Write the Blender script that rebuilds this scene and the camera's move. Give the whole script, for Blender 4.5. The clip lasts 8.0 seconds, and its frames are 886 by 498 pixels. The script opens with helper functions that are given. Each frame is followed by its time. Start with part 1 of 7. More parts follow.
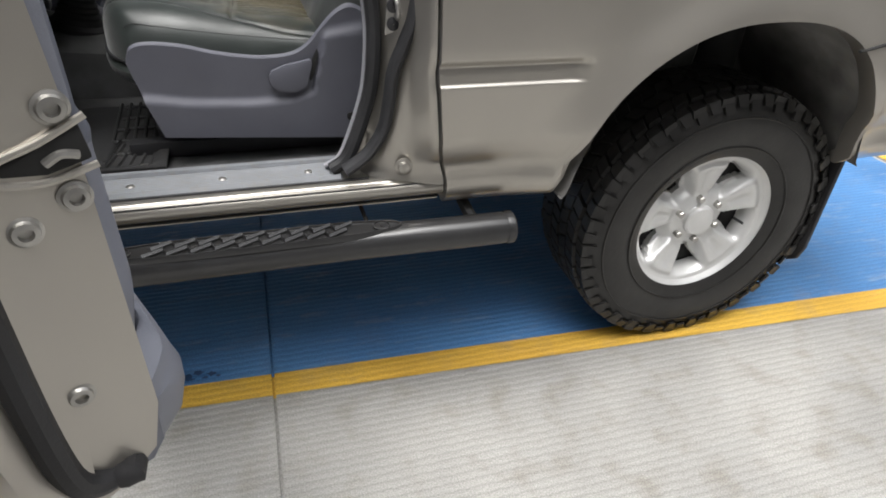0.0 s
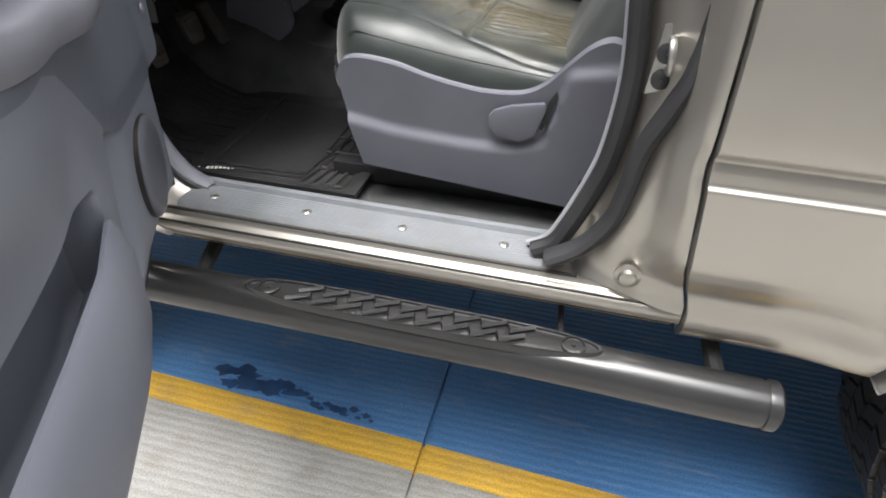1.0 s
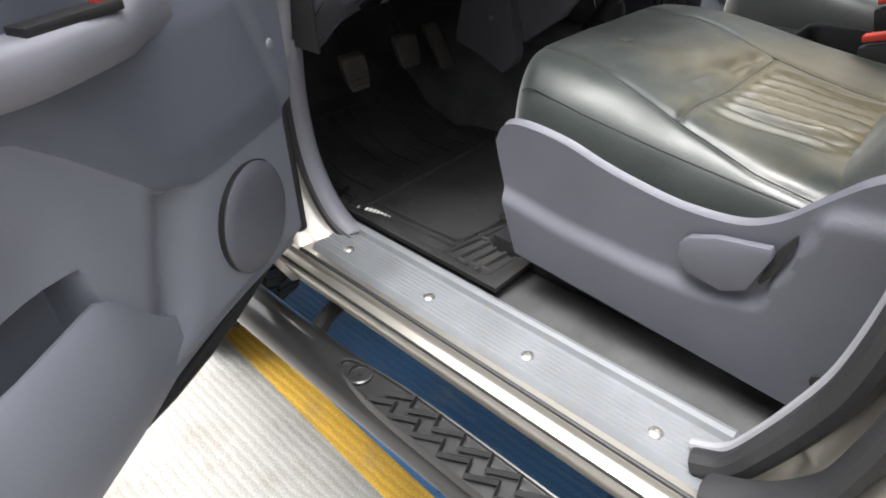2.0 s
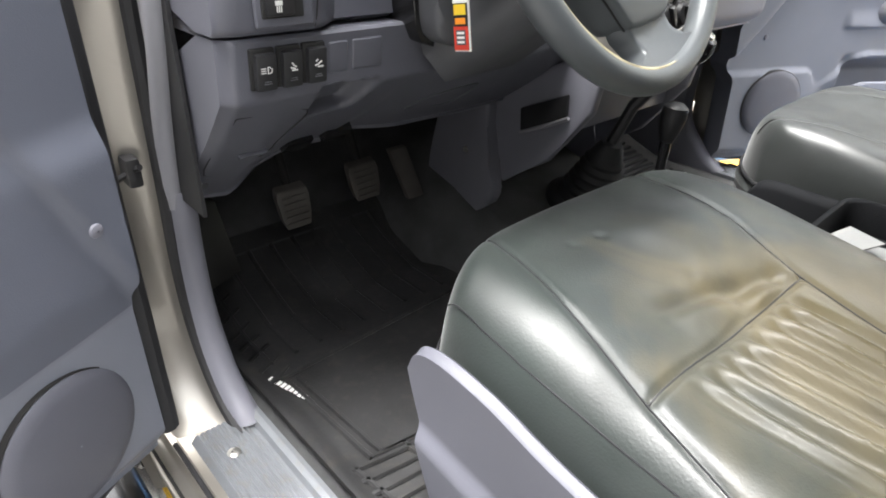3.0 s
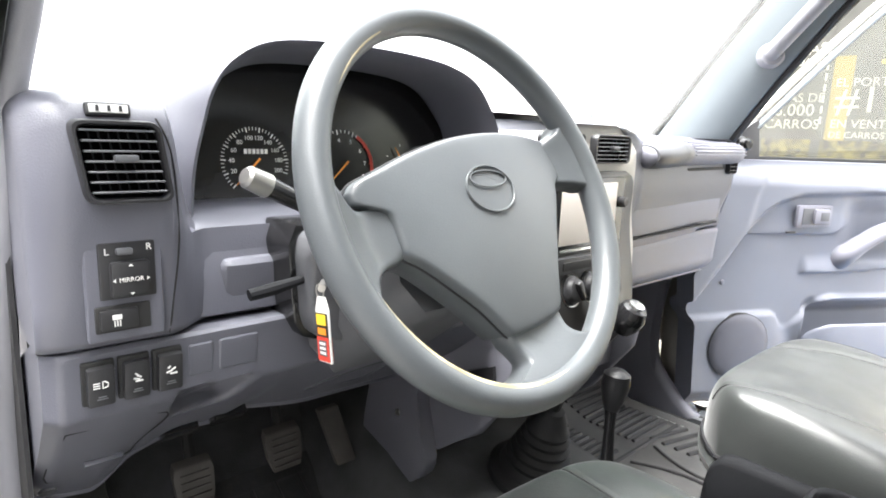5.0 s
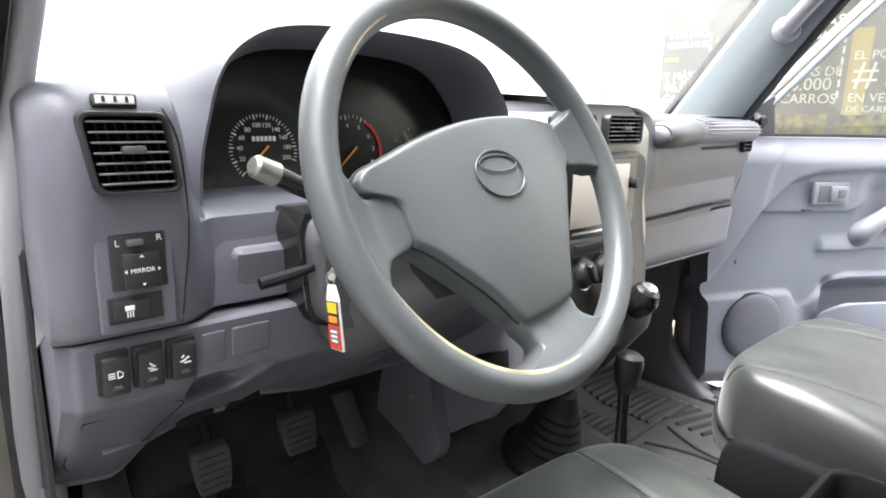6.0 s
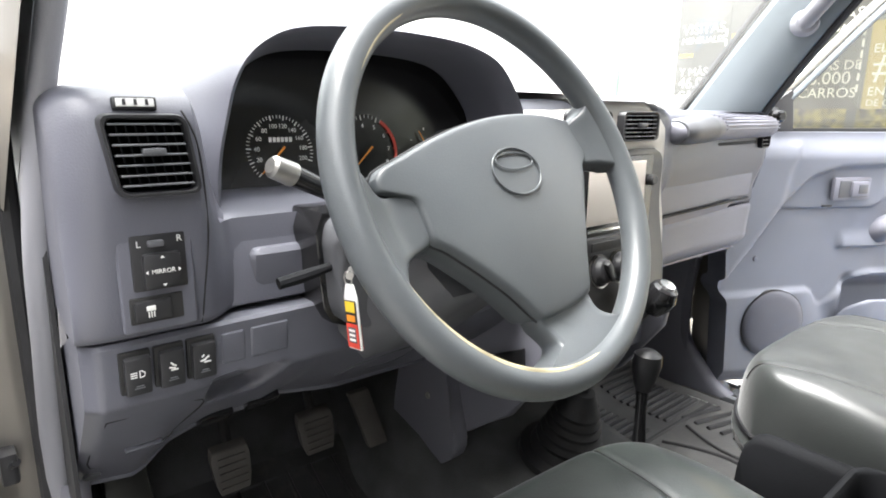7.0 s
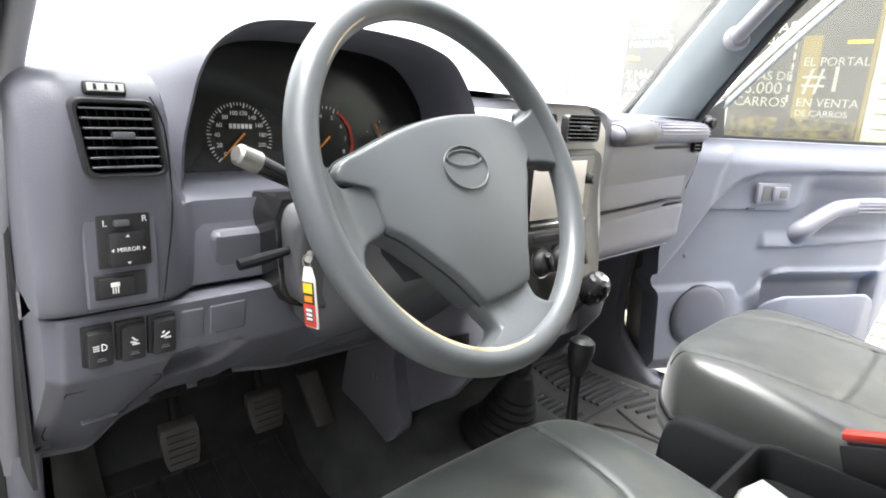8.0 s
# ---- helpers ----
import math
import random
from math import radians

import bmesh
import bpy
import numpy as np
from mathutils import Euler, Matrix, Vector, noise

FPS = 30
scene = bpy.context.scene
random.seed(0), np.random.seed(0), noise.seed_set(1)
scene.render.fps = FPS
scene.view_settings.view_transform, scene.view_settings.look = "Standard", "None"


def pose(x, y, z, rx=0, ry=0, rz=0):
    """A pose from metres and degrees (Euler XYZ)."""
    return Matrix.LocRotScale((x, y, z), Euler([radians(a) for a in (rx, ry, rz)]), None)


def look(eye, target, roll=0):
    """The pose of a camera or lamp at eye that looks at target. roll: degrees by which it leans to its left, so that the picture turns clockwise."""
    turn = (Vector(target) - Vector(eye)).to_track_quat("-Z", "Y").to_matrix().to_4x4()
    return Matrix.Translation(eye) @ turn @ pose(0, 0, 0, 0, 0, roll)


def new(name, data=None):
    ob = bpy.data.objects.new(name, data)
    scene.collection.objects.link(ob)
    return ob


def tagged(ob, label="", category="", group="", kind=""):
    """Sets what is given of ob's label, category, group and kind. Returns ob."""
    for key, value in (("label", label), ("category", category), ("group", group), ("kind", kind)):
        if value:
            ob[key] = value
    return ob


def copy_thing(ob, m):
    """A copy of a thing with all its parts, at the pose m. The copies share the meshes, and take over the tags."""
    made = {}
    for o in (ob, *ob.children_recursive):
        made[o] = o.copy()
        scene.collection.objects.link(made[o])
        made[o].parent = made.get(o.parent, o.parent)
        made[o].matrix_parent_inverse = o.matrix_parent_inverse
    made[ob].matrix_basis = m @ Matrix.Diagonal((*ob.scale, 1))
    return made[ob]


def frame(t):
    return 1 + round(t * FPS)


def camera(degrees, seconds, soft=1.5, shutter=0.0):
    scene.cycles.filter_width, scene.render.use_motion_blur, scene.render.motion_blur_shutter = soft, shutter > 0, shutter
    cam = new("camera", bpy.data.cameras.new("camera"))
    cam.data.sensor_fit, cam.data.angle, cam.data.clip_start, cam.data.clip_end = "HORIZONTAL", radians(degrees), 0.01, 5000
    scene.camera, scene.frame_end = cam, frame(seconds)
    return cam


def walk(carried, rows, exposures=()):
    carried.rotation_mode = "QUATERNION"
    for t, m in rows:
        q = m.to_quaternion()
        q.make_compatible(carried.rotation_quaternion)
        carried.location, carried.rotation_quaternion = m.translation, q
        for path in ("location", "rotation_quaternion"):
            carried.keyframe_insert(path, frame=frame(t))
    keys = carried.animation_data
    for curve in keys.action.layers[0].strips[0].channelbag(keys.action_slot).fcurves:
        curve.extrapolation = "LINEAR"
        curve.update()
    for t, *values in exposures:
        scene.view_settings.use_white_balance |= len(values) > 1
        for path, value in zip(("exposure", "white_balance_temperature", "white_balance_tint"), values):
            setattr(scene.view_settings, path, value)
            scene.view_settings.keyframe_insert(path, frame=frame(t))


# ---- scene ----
cam = camera(72.70, 8.0, soft=1.8)
# seconds, eye (x back along the car, y across it, z up), yaw to the left, pitch, roll
ROWS = [
    (0, -0.3558, -1.0361, 1.2244, -18.09, -34.26, 3.29),
    (0.5, -0.2630, -0.8515, 1.1887, -0.71, -35.32, 1.28),
    (1, -0.2001, -0.6708, 1.1813, 12.69, -35.06, 2.28),
    (1.2, -0.1879, -0.6113, 1.1759, 19.38, -35.14, 2.43),
    (2.3, -0.1504, -0.2114, 1.1713, 47.81, -34.62, -0.87),
    (2.5, -0.1867, -0.1508, 1.1811, 46.45, -33.34, 1.88),
    (3, -0.2639, -0.0301, 1.2221, 46.35, -29.89, 2.34),
    (3.5, -0.2939, 0.0374, 1.2540, 50.63, -22.55, 1.11),
    (4, -0.2783, 0.0925, 1.2779, 51.27, -16.52, 1.14),
    (4.5, -0.2603, 0.1209, 1.2989, 50.03, -11.88, 2.27),
    (5, -0.2575, 0.1240, 1.2959, 47.61, -10.92, 2.29),
    (6.5, -0.2612, 0.1290, 1.3002, 49.41, -13.14, 0.71),
    (7, -0.2613, 0.1256, 1.2982, 50.04, -12.75, 0.51),
    (7.5, -0.2573, 0.1171, 1.3006, 50.73, -12.85, 0.48),
    (8, -0.2313, 0.0948, 1.3072, 44.98, -13.60, 3.42),
]


def eye_pose(x, y, z, yaw, pitch, roll):
    return pose(x, y, z, 0, 0, yaw) @ pose(0, 0, 0, 90 + pitch) @ pose(0, 0, 0, 0, 0, roll)


EXPOSURES = [(0, 0.55), (0.5, 0.85), (1, 1.25), (2.5, 1.7), (3.0, 2.1), (3.5, 2.7), (4.0, 3.25), (4.5, 3.25), (5.0, 2.95), (6.5, 2.5), (8, 2.55)]
walk(cam, [(t, eye_pose(x, y, z, yaw, pitch, roll)) for t, x, y, z, yaw, pitch, roll in ROWS], EXPOSURES)

# ---- light ----
world = bpy.data.worlds.new("sky")
scene.world = world
world.use_nodes = True
wn = world.node_tree.nodes
sky = wn.new("ShaderNodeTexSky")
sky.sky_type, sky.sun_disc = "NISHITA", False
sky.sun_elevation, sky.sun_rotation = radians(76), radians(-160)
sky.air_density, sky.dust_density, sky.ozone_density = 1.0, 4.0, 1.0
haze = wn.new("ShaderNodeHueSaturation")
haze.inputs["Saturation"].default_value = 0.1
world.node_tree.links.new(sky.outputs[0], haze.inputs["Color"])
world.node_tree.links.new(haze.outputs[0], wn["Background"].inputs[0])
wn["Background"].inputs[1].default_value = 0.28
sun_data = bpy.data.lights.new("sun", "SUN")
sun_data.energy, sun_data.angle, sun_data.color = 1.7, radians(36), (1.0, 0.97, 0.93)
sun = new("sun", sun_data)
sun.matrix_world = look((-0.5, -0.9, 6), (0, 0, 0))

# ---- materials ----


def material(name, colour, rough=0.5, metal=0.0, grain=0.0, grain_size=200.0, vary=0.12, vary_size=6.0, coat=0.0, second=None, dirt=0.0, spec=0.5):
    """A surface with tone that varies at two scales and a fine relief."""
    m = bpy.data.materials.new(name)
    m.use_nodes = True
    nt = m.node_tree
    n, link = nt.nodes, nt.links.new
    b = n["Principled BSDF"]
    b.inputs["Roughness"].default_value, b.inputs["Metallic"].default_value = rough, metal
    b.inputs["Coat Weight"].default_value = coat
    b.inputs["Coat Roughness"].default_value = 0.08
    b.inputs["Specular IOR Level"].default_value = spec
    tc = n.new("ShaderNodeTexCoord")
    big = n.new("ShaderNodeTexNoise")
    big.inputs["Scale"].default_value, big.inputs["Detail"].default_value = vary_size, 6.0
    link(tc.outputs["Object"], big.inputs["Vector"])
    fine = n.new("ShaderNodeTexNoise")
    fine.inputs["Scale"].default_value, fine.inputs["Detail"].default_value = grain_size, 3.0
    link(tc.outputs["Object"], fine.inputs["Vector"])
    mix = n.new("ShaderNodeMix")
    mix.data_type = "RGBA"
    dark = [c * (1 - vary) for c in colour]
    light = second or [min(1, c * (1 + vary)) for c in colour]
    mix.inputs["A"].default_value, mix.inputs["B"].default_value = (*dark, 1), (*light, 1)
    ramp = n.new("ShaderNodeMapRange")
    ramp.inputs["From Min"].default_value, ramp.inputs["From Max"].default_value = 0.35, 0.65
    link(big.outputs["Fac"], ramp.inputs["Value"])
    link(ramp.outputs[0], mix.inputs["Factor"])
    out = mix.outputs["Result"]
    if dirt:
        spots = n.new("ShaderNodeTexNoise")
        spots.inputs["Scale"].default_value, spots.inputs["Detail"].default_value = vary_size * 6, 8.0
        link(tc.outputs["Object"], spots.inputs["Vector"])
        r2 = n.new("ShaderNodeMapRange")
        r2.inputs["From Min"].default_value, r2.inputs["From Max"].default_value, r2.inputs["To Max"].default_value = 0.52, 0.72, dirt
        link(spots.outputs["Fac"], r2.inputs["Value"])
        m2 = n.new("ShaderNodeMix")
        m2.data_type = "RGBA"
        m2.inputs["B"].default_value = (0.16, 0.14, 0.11, 1)
        link(r2.outputs[0], m2.inputs["Factor"])
        link(out, m2.inputs["A"])
        out = m2.outputs["Result"]
    link(out, b.inputs["Base Color"])
    rr = n.new("ShaderNodeMapRange")
    rr.inputs["To Min"].default_value, rr.inputs["To Max"].default_value = max(0.02, rough * 0.8), min(1, rough * 1.2)
    link(big.outputs["Fac"], rr.inputs["Value"])
    link(rr.outputs[0], b.inputs["Roughness"])
    if grain:
        bump = n.new("ShaderNodeBump")
        bump.inputs["Strength"].default_value, bump.inputs["Distance"].default_value = grain, 0.001
        link(fine.outputs["Fac"], bump.inputs["Height"])
        link(bump.outputs[0], b.inputs["Normal"])
    return m


PAINT = material("champagne_paint", (0.425, 0.402, 0.364), 0.36, 0.8, 0.05, 900, 0.05, 3, coat=0.6)
TRIM = material("grey_trim_plastic", (0.19, 0.19, 0.225), 0.5, 0, 0.25, 700, 0.06, 5)
DOOR_INSERT = material("slate_door_insert", (0.120, 0.130, 0.165), 0.55, 0, 0.35, 900, 0.06, 5)
DOOR_CLOTH = material("grey_door_vinyl", (0.19, 0.20, 0.24), 0.5, 0, 0.3, 600, 0.06, 5)
PALE = material("pale_pillar_plastic", (0.27, 0.27, 0.295), 0.5, 0, 0.2, 700, 0.05, 5)
TEAL = material("grey_green_plastic", (0.20, 0.225, 0.24), 0.5, 0, 0.2, 700, 0.05, 5)
DASH = material("dash_plastic", (0.105, 0.107, 0.129), 0.4, 0, 0.3, 650, 0.06, 4)
TRIM_DARK = material("dark_slat_plastic", (0.09, 0.092, 0.10), 0.45, 0, 0.2, 500, 0.1, 10)
SEAT_PLASTIC = material("seat_base_plastic", (0.105, 0.107, 0.130), 0.5, 0, 0.2, 700, 0.08, 8)
WHEEL_GREY = material("steering_wheel_vinyl", (0.092, 0.101, 0.108), 0.36, 0, 0.2, 800, 0.08, 10)
SCUFF = material("scuff_plate_plastic", (0.16, 0.17, 0.185), 0.5, 0, 0.2, 500, 0.12, 12, dirt=0.35)
BLACK = material("black_plastic", (0.022, 0.022, 0.024), 0.4, 0, 0.2, 500, 0.2, 10)
CONSOLE = material("matt_black_plastic", (0.009, 0.0095, 0.011), 0.75, 0, 0.4, 500, 0.2, 10, spec=0.15)
GLOSS_BLACK = material("gloss_black_plastic", (0.012, 0.012, 0.013), 0.18, 0, 0, 300, 0.2, 10)
RUBBER = material("seal_rubber", (0.02, 0.02, 0.022), 0.6, 0, 0.3, 300, 0.25, 12)
TYRE = material("tyre_rubber", (0.019, 0.0185, 0.018), 0.42, 0, 0.5, 120, 0.3, 9, dirt=0.03, spec=0.4)
MAT_RUBBER = material("mat_rubber", (0.030, 0.030, 0.031), 0.42, 0, 0.4, 200, 0.3, 9, dirt=0.12)
MAT_GREY = material("dusty_mat_rubber", (0.082, 0.082, 0.081), 0.5, 0, 0.4, 200, 0.25, 9, dirt=0.15)
CARPET = material("dark_carpet", (0.062, 0.063, 0.064), 0.95, 0, 1.0, 500, 0.3, 14)
WEAR = material("worn_rim_vinyl", (0.42, 0.37, 0.24), 0.5, 0, 0.4, 400, 0.3, 40)
PEDAL = material("worn_pedal_rubber", (0.085, 0.078, 0.072), 0.6, 0, 0.3, 300, 0.2, 20)
VENT_SHADE = material("vent_shade_black", (0.003, 0.003, 0.003), 0.9, spec=0.0)
DARK = material("underbody_black", (0.015, 0.015, 0.015), 0.8, 0, 0.6, 60, 0.3, 8)
LINER = material("wheel_arch_dust", (0.16, 0.155, 0.148), 0.85, 0, 0.6, 60, 0.4, 7, dirt=0.4)
ALLOY = material("silver_alloy", (0.66, 0.66, 0.655), 0.36, 0.4, 0.05, 300, 0.06, 8, coat=0.3)
CHROME = material("bright_steel", (0.72, 0.72, 0.70), 0.2, 1.0, 0, 300, 0.05, 20)
STEEL = material("dull_steel", (0.42, 0.41, 0.39), 0.38, 0.9, 0.1, 300, 0.15, 25)
STEP_PAINT = material("step_tube_paint", (0.024, 0.024, 0.025), 0.30, 0.1, 0.08, 300, 0.12, 9, coat=0.3, dirt=0.03)
WHITE = material("white_print", (0.75, 0.75, 0.73), 0.5)
ORANGE = material("orange_needle", (0.80, 0.28, 0.03), 0.4)
RED = material("red_print", (0.55, 0.05, 0.03), 0.45)
YELLOW = material("yellow_print", (0.80, 0.55, 0.04), 0.5)
SCREEN = material("screen_film", (0.74, 0.68, 0.62), 0.5, 0, 0, 200, 0.03, 3)
BEZEL = material("dark_bezel", (0.020, 0.019, 0.018), 0.3, 0, 0.2, 500, 0.15, 9)
HEADLINE = material("headlining", (0.45, 0.44, 0.42), 0.9, 0, 0.4, 400, 0.06, 5)
CREAM = material("centre_bezel_plastic", (0.44, 0.42, 0.385), 0.4, 0, 0.2, 600, 0.06, 5)
PAPER = material("paper", (0.30, 0.30, 0.295), 0.7)
WALL = material("white_wall_paint", (0.78, 0.78, 0.76), 0.8, 0, 0.2, 60, 0.04, 1.5)
WALL_GREY = material("grey_render", (0.20, 0.195, 0.19), 0.85, 0, 0.4, 60, 0.2, 1.5)
POSTER = material("poster_black", (0.052, 0.051, 0.043), 0.5, 0, 0, 100, 0.25, 3)
POSTER_YELLOW = material("poster_yellow", (0.21, 0.155, 0.022), 0.5, 0, 0, 100, 0.15, 3)
POSTER_PICTURE = material("poster_picture", (0.05, 0.05, 0.022), 0.5, 0, 0, 100, 0.8, 22, second=(0.19, 0.15, 0.03))
POSTER_WHITE = material("poster_print", (0.40, 0.39, 0.34), 0.6)
GREEN = material("green_sign", (0.10, 0.42, 0.14), 0.6, 0, 0, 50, 0.2, 2)
SLATS = material("shutter_beige", (0.55, 0.54, 0.47), 0.7, 0, 0.1, 60, 0.06, 2)


def glass(name, colour, rough=0.02, veil=0.0):
    m = bpy.data.materials.new(name)
    m.use_nodes = True
    nt = m.node_tree
    nt.nodes.remove(nt.nodes["Principled BSDF"])
    clear, gloss, mix = [nt.nodes.new(k) for k in ("ShaderNodeBsdfTransparent", "ShaderNodeBsdfGlossy", "ShaderNodeMixShader")]
    clear.inputs[0].default_value = (*colour, 1)
    gloss.inputs["Roughness"].default_value = rough
    mix.inputs[0].default_value = 0.07
    nt.links.new(clear.outputs[0], mix.inputs[1])
    nt.links.new(gloss.outputs[0], mix.inputs[2])
    out = mix
    if veil:
        # a thin pale film, added to imitate flare and haze over the glass
        film, out = nt.nodes.new("ShaderNodeBsdfTranslucent"), nt.nodes.new("ShaderNodeMixShader")
        film.inputs[0].default_value = (0.8, 0.8, 0.78, 1)
        specks = nt.nodes.new("ShaderNodeTexNoise")
        specks.inputs["Scale"].default_value, specks.inputs["Detail"].default_value = 6.0, 10.0
        ramp = nt.nodes.new("ShaderNodeMapRange")
        ramp.inputs["To Min"].default_value, ramp.inputs["To Max"].default_value = veil * 0.6, veil * 1.4
        nt.links.new(specks.outputs["Fac"], ramp.inputs["Value"])
        nt.links.new(ramp.outputs[0], out.inputs[0])
        nt.links.new(mix.outputs[0], out.inputs[1])
        nt.links.new(film.outputs[0], out.inputs[2])
    nt.links.new(out.outputs[0], nt.nodes["Material Output"].inputs[0])
    return m


GLASS = glass("clear_glass", (0.93, 0.96, 0.95), veil=0.07)
TINT = glass("tinted_glass", (0.38, 0.40, 0.33), veil=0.05)


def worn_sheen(m):
    """Scuffed hide: a pale bloom at a low angle, and gloss that comes and goes in patches."""
    n, link = m.node_tree.nodes, m.node_tree.links.new
    b = n["Principled BSDF"]
    b.inputs["Sheen Weight"].default_value, b.inputs["Sheen Roughness"].default_value = 0.30, 0.35
    tc = n.new("ShaderNodeTexCoord")
    patch = n.new("ShaderNodeTexNoise")
    patch.inputs["Scale"].default_value, patch.inputs["Detail"].default_value = 13.0, 5.0
    link(tc.outputs["Object"], patch.inputs["Vector"])
    r = n.new("ShaderNodeMapRange")
    r.inputs["From Min"].default_value, r.inputs["From Max"].default_value = 0.35, 0.65
    r.inputs["To Min"].default_value, r.inputs["To Max"].default_value = 0.30, 0.50
    link(patch.outputs["Fac"], r.inputs["Value"])
    link(r.outputs[0], b.inputs["Roughness"])


def leather():
    """Black-green leather, creased, worn yellowish where one sits."""
    m = material("worn_leather", (0.026, 0.032, 0.030), 0.42, 0, 0.22, 420, 0.25, 9, spec=0.6)
    worn_sheen(m)
    nt = m.node_tree
    n, link = nt.nodes, nt.links.new
    b = n["Principled BSDF"]
    base = b.inputs["Base Color"].links[0].from_socket
    tc = n.new("ShaderNodeTexCoord")
    mapping = n.new("ShaderNodeMapping")
    mapping.inputs["Location"].default_value = (0.31, -0.53, -0.9)
    sc = n.new("ShaderNodeVectorMath")
    sc.operation = "MULTIPLY"
    sc.inputs[1].default_value = (4.6, 5.2, 3.0)
    ln = n.new("ShaderNodeVectorMath")
    ln.operation = "LENGTH"
    link(tc.outputs["Object"], mapping.inputs["Vector"])
    link(mapping.outputs[0], sc.inputs[0])
    link(sc.outputs[0], ln.inputs[0])
    noise_a = n.new("ShaderNodeTexNoise")
    noise_a.inputs["Scale"].default_value, noise_a.inputs["Detail"].default_value = 9.0, 8.0
    noise_a.inputs["Distortion"].default_value = 0.8
    link(tc.outputs["Object"], noise_a.inputs["Vector"])
    add = n.new("ShaderNodeMath")
    add.operation = "MULTIPLY_ADD"
    add.inputs[1].default_value = 1.5
    link(noise_a.outputs["Fac"], add.inputs[0])
    link(ln.outputs["Value"], add.inputs[2])
    r = n.new("ShaderNodeMapRange")
    r.inputs["From Min"].default_value, r.inputs["From Max"].default_value = 1.9, 1.15
    r.inputs["To Min"].default_value, r.inputs["To Max"].default_value = 0.0, 0.42
    link(add.outputs[0], r.inputs["Value"])
    mx = n.new("ShaderNodeMix")
    mx.data_type = "RGBA"
    mx.inputs["B"].default_value = (0.26, 0.205, 0.105, 1)
    link(r.outputs[0], mx.inputs["Factor"])
    link(base, mx.inputs["A"])
    link(mx.outputs["Result"], b.inputs["Base Color"])
    return m


LEATHER = leather()
LEATHER_PLAIN = material("grey_leather", (0.036, 0.039, 0.038), 0.38, 0, 0.18, 500, 0.25, 7, spec=0.75)
worn_sheen(LEATHER_PLAIN)


def grooved(name, colour, second, blotch, worn=0.2):
    """Concrete raked in fine grooves along the car, with paint or without."""
    m = material(name, colour, 0.85, 0, 0, 100, 0.1, 1.6, second=second, dirt=blotch)
    nt = m.node_tree
    n, link = nt.nodes, nt.links.new
    b = n["Principled BSDF"]
    tc = n.new("ShaderNodeTexCoord")
    wob = n.new("ShaderNodeTexNoise")
    wob.inputs["Scale"].default_value = 3.0
    link(tc.outputs["Object"], wob.inputs["Vector"])
    wave = n.new("ShaderNodeTexWave")
    wave.bands_direction = "Y"
    wave.inputs["Scale"].default_value, wave.inputs["Distortion"].default_value = 15.0, 2.0
    wave.inputs["Detail"].default_value, wave.inputs["Detail Scale"].default_value = 5.0, 2.6
    link(tc.outputs["Object"], wave.inputs["Vector"])
    pit = n.new("ShaderNodeTexNoise")
    pit.inputs["Scale"].default_value, pit.inputs["Detail"].default_value = 90.0, 6.0
    link(tc.outputs["Object"], pit.inputs["Vector"])
    h = n.new("ShaderNodeMath")
    h.operation = "MULTIPLY_ADD"
    h.inputs[1].default_value = 0.7
    link(pit.outputs["Fac"], h.inputs[0])
    link(wave.outputs["Fac"], h.inputs[2])
    bump = n.new("ShaderNodeBump")
    bump.inputs["Strength"].default_value, bump.inputs["Distance"].default_value = 0.4, 0.004
    link(h.outputs[0], bump.inputs["Height"])
    link(bump.outputs[0], b.inputs["Normal"])
    base = b.inputs["Base Color"].links[0].from_socket
    groove = n.new("ShaderNodeMapRange")
    groove.inputs["From Min"].default_value, groove.inputs["From Max"].default_value = 0.0, 0.35
    groove.inputs["To Min"].default_value, groove.inputs["To Max"].default_value = 0.26, 0.0
    link(wave.outputs["Fac"], groove.inputs["Value"])
    mx = n.new("ShaderNodeMix")
    mx.data_type = "RGBA"
    mx.inputs["B"].default_value = (*[c * 0.45 for c in colour], 1)
    link(groove.outputs[0], mx.inputs["Factor"])
    link(base, mx.inputs["A"])
    # fine specks and pale scuffs
    speck = n.new("ShaderNodeTexNoise")
    speck.inputs["Scale"].default_value, speck.inputs["Detail"].default_value = 260.0, 4.0
    link(tc.outputs["Object"], speck.inputs["Vector"])
    sr = n.new("ShaderNodeMapRange")
    sr.inputs["From Min"].default_value, sr.inputs["From Max"].default_value = 0.3, 0.7
    sr.inputs["To Min"].default_value, sr.inputs["To Max"].default_value = 0.72, 1.28
    link(speck.outputs["Fac"], sr.inputs["Value"])
    mul = n.new("ShaderNodeVectorMath")
    mul.operation = "SCALE"
    link(mx.outputs["Result"], mul.inputs[0])
    link(sr.outputs[0], mul.inputs["Scale"])
    rub = n.new("ShaderNodeTexNoise")
    rub.inputs["Scale"].default_value, rub.inputs["Detail"].default_value = 5.0, 12.0
    rub.inputs["Roughness"].default_value = 0.72
    stretch = n.new("ShaderNodeMapping")
    stretch.inputs["Scale"].default_value = (1.0, 4.0, 1.0)
    link(tc.outputs["Object"], stretch.inputs["Vector"])
    link(stretch.outputs[0], rub.inputs["Vector"])
    rr = n.new("ShaderNodeMapRange")
    rr.inputs["From Min"].default_value, rr.inputs["From Max"].default_value = 0.54, 0.74
    rr.inputs["To Max"].default_value = worn
    link(rub.outputs["Fac"], rr.inputs["Value"])
    pale = n.new("ShaderNodeMix")
    pale.data_type = "RGBA"
    pale.inputs["B"].default_value = (0.34, 0.36, 0.37, 1)
